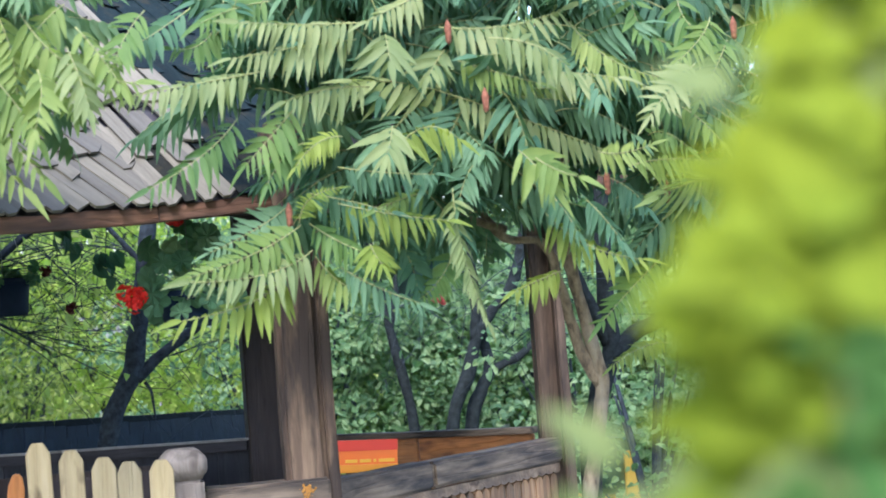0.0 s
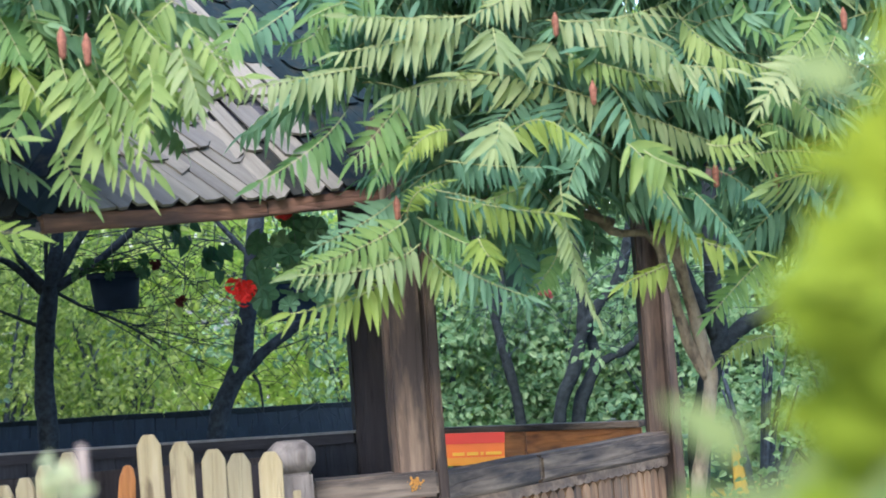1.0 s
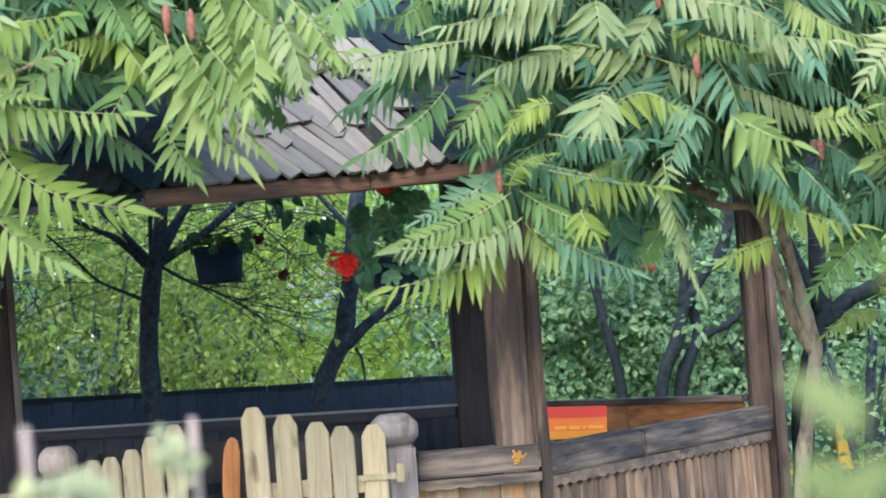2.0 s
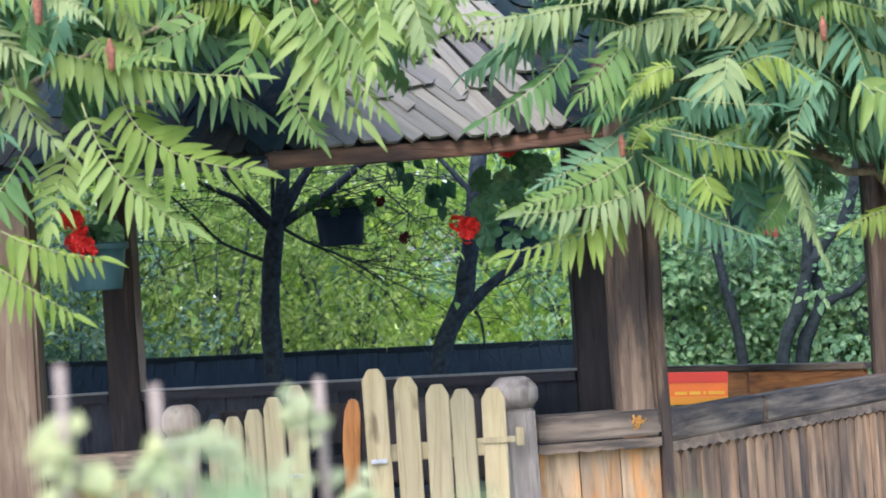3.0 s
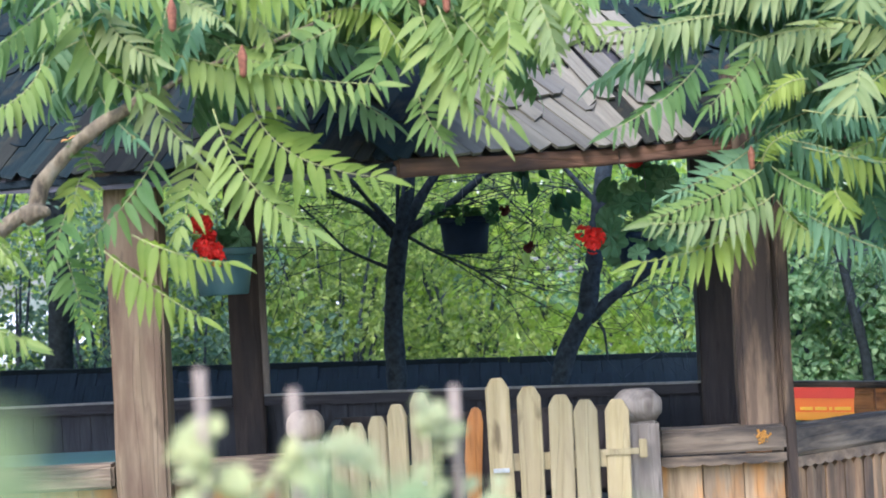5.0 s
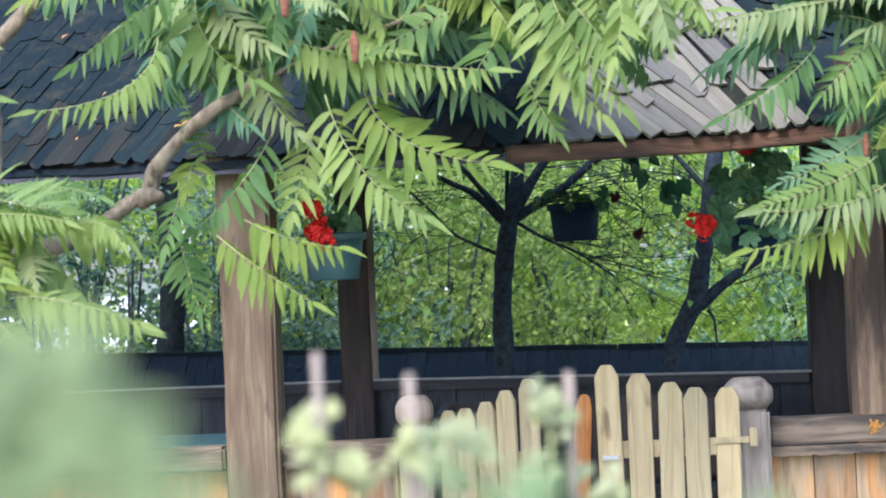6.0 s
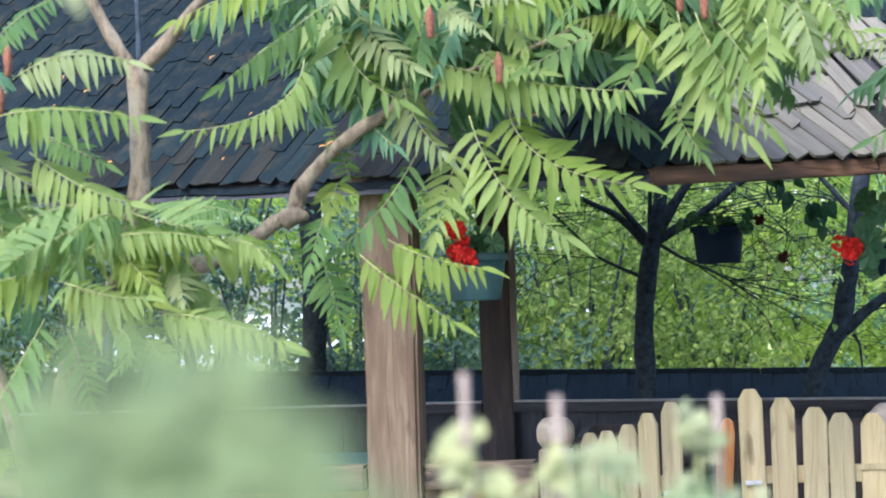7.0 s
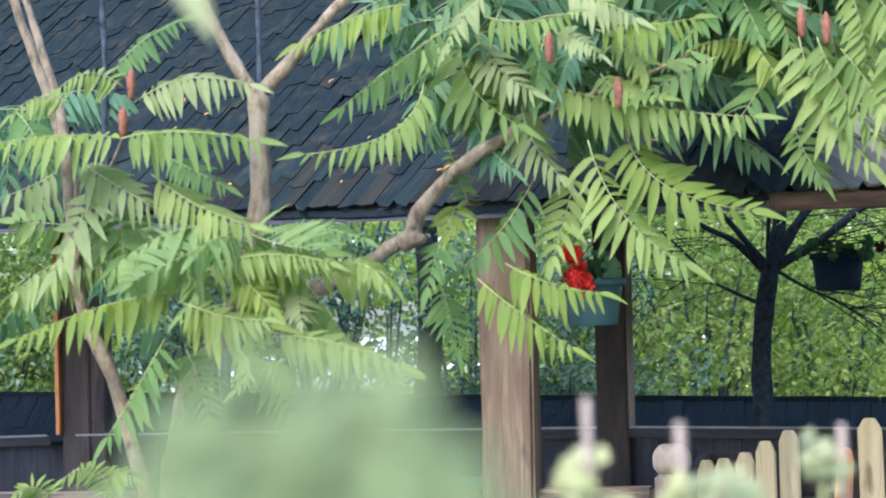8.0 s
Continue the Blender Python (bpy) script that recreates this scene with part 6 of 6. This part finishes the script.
    frond(left, (-0.884, 6.349, 2.469), (-0.757, 6.299, 2.383), (-0.720, 6.249, 2.303), 0.108, 0.6, 0.8, 0.5, FRESH)
    frond(left, (-1.321, 6.390, 1.919), (-1.342, 6.340, 2.008), (-1.363, 6.290, 2.096), 0.090, 0.4, 0.3, 0.4, GREEN)
    frond(left, (-0.863, 6.197, 2.477), (-0.708, 6.147, 2.447), (-0.551, 6.097, 2.450), 0.116, 0.1, 1, 0.8, VIVID)
    frond(left, (-1.219, 6.206, 2.507), (-1.081, 6.156, 2.478), (-0.943, 6.106, 2.488), 0.116, 0.2, 1, 0.8, FRESH)
    frond(left, (-0.966, 6.244, 2.570), (-0.853, 6.194, 2.535), (-0.734, 6.144, 2.467), 0.117, 0.3, 1, 0.6, LIT_YOUNG)
    frond(left, (-0.988, 6.183, 2.438), (-0.919, 6.133, 2.413), (-0.835, 6.083, 2.349), 0.077, 0.6, 0.8, 0.3, LIT_YOUNG)
    frond(left, (-1.348, 6.223, 2.481), (-1.497, 6.173, 2.370), (-1.678, 6.123, 2.230), 0.116, 1, 0.4, 0.4, GREEN)
    frond(left, (-1.390, 6.054, 2.287), (-1.490, 6.004, 2.134), (-1.753, 5.954, 2.074), 0.120, 1, 0.15, 0.4, FRESH)
    frond(left, (-1.428, 6.053, 2.536), (-1.571, 6.003, 2.505), (-1.764, 5.953, 2.417), 0.113, 1, 0.3, 0.4, VIVID)
    frond(left, (-1.220, 6.239, 2.585), (-1.285, 6.189, 2.509), (-1.332, 6.139, 2.415), 0.106, 0.9, 0.6, 0.3, LIT_YOUNG)


def slim_leaves():
    frond(slim, (-2.245, 5.682, 2.122), (-2.040, 5.632, 2.129), (-1.784, 5.582, 2.089), 0.129, 0.3, 1, 0.8, FRESH)
    frond(slim, (-2.250, 5.681, 2.122), (-2.414, 5.631, 2.134), (-2.647, 5.581, 2.109), 0.125, 1, 0.2, 0.8, FRESH)
    frond(slim, (-2.339, 5.866, 2.345), (-2.229, 5.816, 2.428), (-2.075, 5.766, 2.484), 0.103, 0.45, 1, 0.4, GREEN)
    frond(slim, (-2.236, 5.783, 2.240), (-2.053, 5.733, 2.298), (-1.839, 5.683, 2.265), 0.118, 0.4, 1, 0.6, LIT_YOUNG)
    frond(slim, (-2.272, 5.776, 2.288), (-2.358, 5.726, 2.330), (-2.443, 5.676, 2.280), 0.082, 1, 0.5, 0.5, FRESH)
    frond(slim, (-2.450, 5.776, 2.249), (-2.525, 5.726, 2.265), (-2.600, 5.676, 2.207), 0.075, 1, 0.4, 0.6, FRESH)
    frond(slim, (-2.414, 5.797, 2.064), (-2.300, 5.747, 1.992), (-2.100, 5.697, 1.884), 0.125, 0.5, 1, 0.5, LIT_YOUNG)
    frond(slim, (-2.172, 5.735, 2.015), (-2.010, 5.685, 1.911), (-1.834, 5.635, 1.845), 0.130, 0.5, 1, 0.7, FRESH)
    frond(slim, (-2.383, 5.807, 1.987), (-2.421, 5.757, 1.867), (-2.488, 5.707, 1.723), 0.141, 0.9, 0.8, 0.1, LIT_YOUNG)
    frond(slim, (-2.339, 5.867, 1.925), (-2.299, 5.817, 1.813), (-2.268, 5.767, 1.669), 0.139, 0.9, 0.9, 0.1, GREEN)
    frond(slim, (-2.510, 5.810, 2.039), (-2.573, 5.760, 1.995), (-2.663, 5.710, 1.957), 0.122, 1, 0.4, 0.5, LIT_YOUNG)
    frond(slim, (-2.067, 5.689, 1.657), (-2.284, 5.639, 1.621), (-2.553, 5.589, 1.526), 0.129, 1, 0.15, 0.9, VIVID)
    frond(slim, (-2.065, 5.722, 1.606), (-1.942, 5.672, 1.578), (-1.774, 5.622, 1.547), 0.142, 0.2, 1, 0.7, VIVID)
    frond(slim, (-2.024, 5.755, 1.696), (-1.808, 5.705, 1.759), (-1.591, 5.655, 1.715), 0.130, 0.15, 1, 0.8, VIVID)
    frond(slim, (-1.691, 5.839, 1.674), (-1.545, 5.789, 1.726), (-1.439, 5.739, 1.668), 0.129, 0.2, 1, 0.8, FRESH)
    frond(slim, (-1.866, 6.050, 1.803), (-1.732, 6.000, 1.842), (-1.566, 5.950, 1.803), 0.086, 0.6, 0.8, 0.4, GREEN)
    frond(slim, (-1.737, 5.751, 1.660), (-1.710, 5.701, 1.614), (-1.690, 5.651, 1.555), 0.081, 0.9, 0.9, 0.3, LIT_YOUNG)
    frond(slim, (-1.817, 5.761, 1.527), (-1.608, 5.711, 1.486), (-1.393, 5.661, 1.413), 0.121, 0.25, 1, 0.8, FRESH)
    frond(slim, (-2.126, 5.697, 1.515), (-2.203, 5.647, 1.366), (-2.276, 5.597, 1.229), 0.129, 1, 0.3, 0.15, GREEN)
    frond(slim, (-1.910, 5.775, 1.512), (-1.822, 5.725, 1.423), (-1.733, 5.675, 1.282), 0.108, 0.8, 0.9, 0.3, FRESH)
    frond(slim, (-2.357, 5.862, 1.020), (-2.409, 5.812, 1.117), (-2.486, 5.762, 1.094), 0.070, 1, 0.5, 0.3, FRESH)
    frond(slim, (-2.413, 5.911, 1.016), (-2.364, 5.861, 1.095), (-2.275, 5.811, 1.091), 0.067, 0.5, 1, 0.3, FRESH)
    frond(slim, (-1.869, 5.671, 1.697), (-1.833, 5.621, 1.667), (-1.751, 5.571, 1.598), 0.096, 0.8, 0.9, 0.4, VIVID)
    frond(slim, (-2.197, 5.969, 2.082), (-2.106, 5.919, 2.039), (-1.980, 5.869, 1.978), 0.101, 0.5, 0.8, 0.5, GREEN)
    frond(slim, (-2.705, 5.963, 2.248), (-2.627, 5.913, 2.167), (-2.570, 5.863, 2.054), 0.101, 0.8, 0.8, 0.4, GREEN)
    frond(slim, (-2.229, 5.837, 1.794), (-2.139, 5.787, 1.738), (-2.032, 5.737, 1.733), 0.092, 0.6, 0.8, 0.4, GREEN)
    frond(slim, (-2.583, 5.891, 1.028), (-2.617, 5.841, 1.064), (-2.652, 5.791, 1.046), 0.067, 0.7, 0.8, 0.3, FRESH)
    frond(slim, (-1.652, 5.882, 1.570), (-1.693, 5.832, 1.503), (-1.752, 5.782, 1.403), 0.091, 0.8, 0.7, 0.3, GREEN)
    frond(slim, (-2.142, 5.933, 1.477), (-2.089, 5.883, 1.389), (-2.039, 5.833, 1.270), 0.101, 0.8, 0.8, 0.2, GREEN)
    frond(slim, (-1.992, 5.645, 1.705), (-1.792, 5.595, 1.753), (-1.569, 5.545, 1.723), 0.089, 0.35, 1, 0.6, FRESH)
    frond(slim, (-1.600, 5.686, 1.702), (-1.497, 5.636, 1.718), (-1.419, 5.586, 1.659), 0.074, 0.4, 1, 0.6, FRESH)
    frond(slim, (-2.051, 5.633, 1.623), (-1.896, 5.583, 1.577), (-1.767, 5.533, 1.564), 0.108, 0.4, 1, 0.5, FRESH)
    frond(slim, (-1.757, 5.612, 1.512), (-1.593, 5.562, 1.500), (-1.359, 5.512, 1.428), 0.114, 0.45, 1, 0.6, FRESH)
    frond(slim, (-1.933, 5.729, 1.652), (-1.855, 5.679, 1.671), (-1.772, 5.629, 1.590), 0.075, 0.7, 0.9, 0.5, VIVID)
    frond(slim, (-1.877, 5.619, 1.482), (-1.826, 5.569, 1.428), (-1.854, 5.519, 1.361), 0.067, 0.8, 0.8, 0.3, FRESH)
    frond(slim, (-1.785, 5.604, 1.446), (-1.730, 5.554, 1.397), (-1.669, 5.504, 1.343), 0.067, 0.8, 0.8, 0.3, FRESH)
    frond(slim, (-2.116, 5.725, 1.761), (-2.020, 5.675, 1.681), (-2.053, 5.625, 1.581), 0.081, 0.8, 0.8, 0.3, GREEN)


right_leaves()
left_leaves()
slim_leaves()


def right_crown(p):
    """The crown's ragged lower edge, and the gap that shows the roof."""
    low = 1.62 + 0.16 * noise.noise(Vector((p.x * 2.2, 0, 3))) + 0.25 * max(0, abs(p.x - 1.35) - 0.75) + (0.3 if p.x < 1.2 else 0.2 if p.x < 1.85 else 0)
    return p.z > low and p.x - 0.77 > (2.25 - p.z) * 0.35 - 0.12


fill(right, 300, (0.65, 6.72, 1.65), (2.8, 7.35, 2.95), 71, keep=right_crown)
fill(left, 14, (-1.35, 6.6, 2.25), (-1.05, 6.8, 2.6), 77, (0.3, 0.42))
fill(left, 44, (-1.2, 6.68, 2.1), (-0.05, 6.95, 2.8), 75, keep=lambda p: p.z > 2.42 + 0.12 * p.x + (0.1 if p.x < -0.95 else 0))
fill(left, 34, (-1.6, 6.68, 2.0), (-0.2, 6.9, 2.75), 72, keep=lambda p: p.z > 2.42 + 0.2 * abs(p.x + 0.9))
fill(left, 24, (-0.62, 6.65, 2.45), (0.0, 6.9, 2.8), 78, (0.34, 0.46))
fill(right, 46, (0.95, 6.8, 2.4), (2.9, 7.1, 2.9), 79, (0.36, 0.5))
fill(right, 22, (0.95, 6.9, 2.4), (1.7, 7.3, 2.75), 80)
fill(slim, 4, (-2.5, 5.7, 1.5), (-1.7, 5.95, 1.95), 76, (0.3, 0.42), lambda p: p.z > 1.75 or p.x > -2.15)
fill(slim, 6, (-2.6, 5.95, 1.45), (-1.95, 6.25, 2.2), 73, (0.28, 0.4), lambda p: p.z > 1.8 or p.x > -2.15)
fill(back_stem, 8, (-3.2, 6.4, 1.7), (-2.6, 6.7, 2.7), 74)
for at in ((-0.229, 6.12, 2.426), (-0.156, 6.12, 2.402), (-0.789, 6.10, 2.235), (-0.976, 5.95, 2.368)):
    fruit(left, at, 0.95)
for at in ((1.883, 6.5, 1.913), (2.156, 6.7, 1.88), (1.462, 6.4, 2.206), (1.177, 6.5, 2.329), (1.375, 6.5, 2.451), (0.799, 6.5, 1.876), (2.411, 6.6, 2.43)):
    fruit(right, at, 0.78)
for at in ((-2.237, 5.75, 2.295), (-2.247, 5.7, 2.175)):
    fruit(slim, at, 0.9)


# ---- plants close to the camera ----
def near_plant(at, label, clusters, blade, material, seed, stem=0.004, bare=()):
    """A tall weed or shoot: stems from the ground, bunches of leaves at the places given (place, spread, count)."""
    p_ = thing("garden_shrub", at, label, "shrub", "shrubs beside the path")
    rng = random.Random(seed)
    stems, spots = [], []
    for c, r, k in clusters:
        c = Vector(c)
        stems.append(([at, ((at[0] + c.x) / 2, (at[1] + c.y) / 2, c.z * 0.5), tuple(c)], stem * 1.5, stem))
        for i in range(k):
            o = c + Vector((rng.gauss(0, 1), rng.gauss(0, 1), rng.gauss(0, 1))) * r
            m = Euler((0.8 + rng.gauss(0, 0.27), rng.gauss(0, 0.3), 0)).to_matrix().to_4x4() @ Matrix.Rotation(rng.uniform(0, 6.28), 4, "Z") @ Matrix.Scale(rng.uniform(0.7, 1.3), 4)
            m.translation = o
            spots.append(m)
    tagged(part("stem_tangle", limb_mesh("stem_tangle", stems, STEM, 6, 0.05), STEM, p_), kind="stuff")
    if bare:
        for x, y, z in bare:
            part("bare_shoot", limb_mesh("bare_shoot", [([(x, y, 0.0), (x + 0.004, y, z * 0.6), (x, y, z)], 0.0052, 0.0048)], SHOOT, 6, 0.1), SHOOT, p_, "bare grey shoot")
    part("leaves", scatter("leaves", blade, spots, material), material, p_)


near_plant((0.38, 0.9, 0), "bright yellow-green leafy shrub close by", [
    ((0.325, 0.85, 1.553), 0.013, 25), ((0.322, 0.85, 1.542), 0.010, 20), ((0.332, 0.85, 1.535), 0.022, 42), ((0.318, 0.85, 1.520), 0.014, 21), ((0.338, 0.85, 1.575), 0.018, 21), ((0.366, 0.87, 1.555), 0.022, 34), ((0.350, 0.85, 1.600), 0.018, 17),
    ((0.385, 0.86, 1.655), 0.013, 17), ((0.312, 0.85, 1.466), 0.015, 13), ((0.400, 0.87, 1.600), 0.025, 21), ((0.381, 0.87, 1.652), 0.012, 14), ((0.371, 0.87, 1.667), 0.010, 10), ((0.384, 0.87, 1.623), 0.012, 10),
    ((0.298, 0.81, 1.538), 0.009, 12), ((0.309, 0.81, 1.526), 0.009, 14), ((0.310, 0.81, 1.548), 0.009, 12), ((0.301, 0.81, 1.558), 0.009, 8), ((0.314, 0.81, 1.509), 0.009, 10)],
    leaf_blade(0.044, 0.033, 0.003, 0.006), NEAR_LEAF, 81, 0.002)
near_plant((0.42, 1.0, 0), "pale lime-green shoots beside the bright shrub", [
    ((0.384, 1.00, 1.652), 0.014, 6), ((0.372, 0.84, 1.604), 0.008, 4), ((0.425, 1.00, 1.622), 0.016, 12), ((0.330, 0.80, 1.474), 0.014, 14), ((0.345, 0.80, 1.462), 0.014, 12), ((0.345, 1.00, 1.45), 0.018, 3), ((0.315, 1.00, 1.440), 0.014, 4), ((0.295, 1.00, 1.43), 0.012, 4)],
    leaf_blade(0.05, 0.036, 0.004, 0.008), LIME_LEAF, 82, 0.002)
near_plant((0.38, 0.79, 0), "deep green leafy shoots among the bright shrub", [
    ((0.334, 0.78, 1.515), 0.010, 9), ((0.336, 0.78, 1.493), 0.010, 10), ((0.318, 0.78, 1.462), 0.010, 7), ((0.320, 0.78, 1.509), 0.007, 4)],
    leaf_blade(0.036, 0.027, 0.003, 0.006), DEEP_LEAF, 88, 0.002)
near_plant((0.05, 0.82, 0), "low grey-green shoots by the path", [
    ((0.049, 0.80, 1.428), 0.016, 4), ((0.081, 0.80, 1.424), 0.016, 3), ((-0.080, 0.80, 1.428), 0.016, 5), ((-0.115, 0.80, 1.428), 0.016, 5), ((-0.150, 0.80, 1.428), 0.016, 5)],
    leaf_blade(0.03, 0.02, 0.003, 0.006), HAZE_LEAF, 87, 0.0015)
near_plant((-0.33, 2.05, 0), "low shrub with pale leaf clumps and bare shoots", [
    ((-0.353, 2.00, 1.388), 0.011, 10), ((-0.350, 2.00, 1.352), 0.014, 10), ((-0.265, 2.00, 1.376), 0.010, 9), ((-0.318, 2.02, 1.335), 0.014, 8)], leaf_blade(0.029, 0.021, 0.003, 0.006), PALE_LEAF, 83, 0.0025,
    ((-0.348, 2.0, 1.468), (-0.255, 2.0, 1.442)))
near_plant((-0.14, 2.2, 0), "low shrub with yellow-green leaf clumps and bare shoots", [
    ((-0.230, 2.05, 1.374), 0.010, 10), ((-0.199, 2.10, 1.360), 0.009, 5), ((-0.121, 2.20, 1.386), 0.011, 11), ((-0.052, 2.25, 1.301), 0.012, 9), ((-0.132, 2.20, 1.312), 0.012, 6), ((-0.190, 2.10, 1.318), 0.014, 4)],
    leaf_blade(0.029, 0.021, 0.003, 0.006), PALE_LEAF, 84, 0.0025, ((-0.1, 2.25, 1.424),))
near_plant((-0.25, 0.52, 0), "soft grey-green shrub close to the path", [
    ((-0.253, 0.50, 1.508), 0.008, 4), ((-0.241, 0.50, 1.514), 0.008, 5), ((-0.231, 0.50, 1.518), 0.008, 7), ((-0.221, 0.50, 1.517), 0.008, 7), ((-0.210, 0.50, 1.518), 0.008, 7), ((-0.199, 0.50, 1.520), 0.008, 6),
    ((-0.189, 0.50, 1.515), 0.008, 6), ((-0.180, 0.50, 1.509), 0.008, 5), ((-0.171, 0.50, 1.504), 0.008, 4), ((-0.246, 0.50, 1.502), 0.008, 7), ((-0.233, 0.50, 1.502), 0.008, 7), ((-0.221, 0.50, 1.502), 0.008, 7), ((-0.209, 0.50, 1.502), 0.008, 7),
    ((-0.197, 0.50, 1.501), 0.008, 7), ((-0.185, 0.50, 1.501), 0.008, 7), ((-0.175, 0.50, 1.501), 0.008, 7), ((-0.231, 0.50, 1.526), 0.008, 1), ((-0.198, 0.50, 1.527), 0.008, 1)],
    leaf_blade(0.018, 0.014, 0.002, 0.003), HAZE_LEAF, 85, 0.001)


def overhanging_shoot():
    p_ = thing("garden_shoot", (-1.05, 1.5, 0), "tall arching shoot with one drooping pale leaf", "shrub")
    part("stem", limb_mesh("stem", [([(-1.05, 1.5, 0), (-1.02, 1.5, 1.2), (-0.9, 1.5, 1.9), (-0.7, 1.5, 1.97), (-0.61, 1.5, 1.86)], 0.006, 0.002)], STEM, 6, 0.05), STEM, p_)
    blade = mesh("leaf", *leaf_blade(0.085, 0.03, 0.003, 0.004), PALE_LEAF)
    piece("leaf", blade, p_, pose(-0.607, 1.5, 1.848, 60, 60, 0))


overhanging_shoot()


# ---- yellow cart behind the trees ----
def cart():
    c_ = thing("garden_cart", (3.35, 12.0, 0), "yellow metal garden cart with a dark green tub", "cart")
    part("tub", mesh("tub", *lathe([(0.12, 0.3), (0.15, 0.32), (0.19, 0.62), (0.2, 0.63), (0.18, 0.62), (0.13, 0.34)], (3.30, 12.0, 0), 18), GREEN_TUB), GREEN_TUB, c_, "dark green tub", True)
    part("platform", box(3.05, 3.75, 11.8, 12.2, 0.26, 0.29, 0.004), YELLOW, c_)
    part("handle_post", box(3.40, 3.47, 11.82, 11.86, 0.28, 0.56, 0.006), YELLOW, c_)
    for x, y in ((3.15, 11.85), (3.6, 11.85), (3.15, 12.1), (3.6, 12.1)):
        v, f = lathe([(0.02, -0.02), (0.12, -0.025), (0.13, 0.0), (0.12, 0.025), (0.02, 0.02)], (0, 0, 0), 16)
        part("wheel", mesh("wheel", v, f, NAVY), NAVY, c_).matrix_basis = pose(x, y, 0.13, 90, 0, 0)


cart()

# ---- fallen leaves on the roof ----
def fallen_leaves():
    """Single dry leaves lying on the dark side of the roof."""
    rng = random.Random(9)
    p, q = EAVES[1], EAVES[2]
    e = (q - p).normalized()
    nrm = e.cross(PEAK - p).normalized()
    up = nrm.cross(e)
    me = mesh("leaf_blade", *leaf_blade(0.05, 0.022, 0.006, 0.008), DRY)
    for i in range(34):
        s = rng.uniform(2.0, 5.1)
        o = p + e * s + up * rng.uniform(0.04, 1.0) + nrm * 0.058
        leaf = thing("fallen_leaf", tuple(o), "dry ochre leaf lying on the dark shingles", "leaf", "leaves on the roof")
        m = Matrix((e, up, nrm)).transposed().to_4x4() @ Matrix.Rotation(rng.uniform(0, 6.28), 4, "Z") @ Matrix.Scale(rng.uniform(0.4, 0.85), 4)
        m.translation = o
        piece("leaf_blade", me, leaf, m)


fallen_leaves()

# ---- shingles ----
# Dark kinds go where the trees shade the roof; grey ones where it is lit.
shingle_facet(EAVES[2], EAVES[3], 9, random.Random(1), 110, SHINGLES, lean=-0.26, uneven=0.11, wide=1.3, edge=(OLD_SHADED_SHINGLES + MID_SHINGLES, 0.17), gap=0.008)
shingle_facet(EAVES[1], EAVES[2], 11, random.Random(2), 140, OLD_SHADED_SHINGLES, PEAK_END, 0.22, 0.12, MID_SHINGLES, uneven=0.1, wide=1.05, lift=0.016)
shingle_facet(EAVES[3], EAVES[4], 9, random.Random(4), 50, OLD_SHADED_SHINGLES + MID_SHINGLES, lean=-0.26, uneven=0.1, wide=1.0, edge=(SHINGLES + MID_SHINGLES[:2], 0.3), gap=0.007)
shingle_facet(EAVES[4], EAVES[5], 9, random.Random(5), 0, OLD_SHADED_SHINGLES)
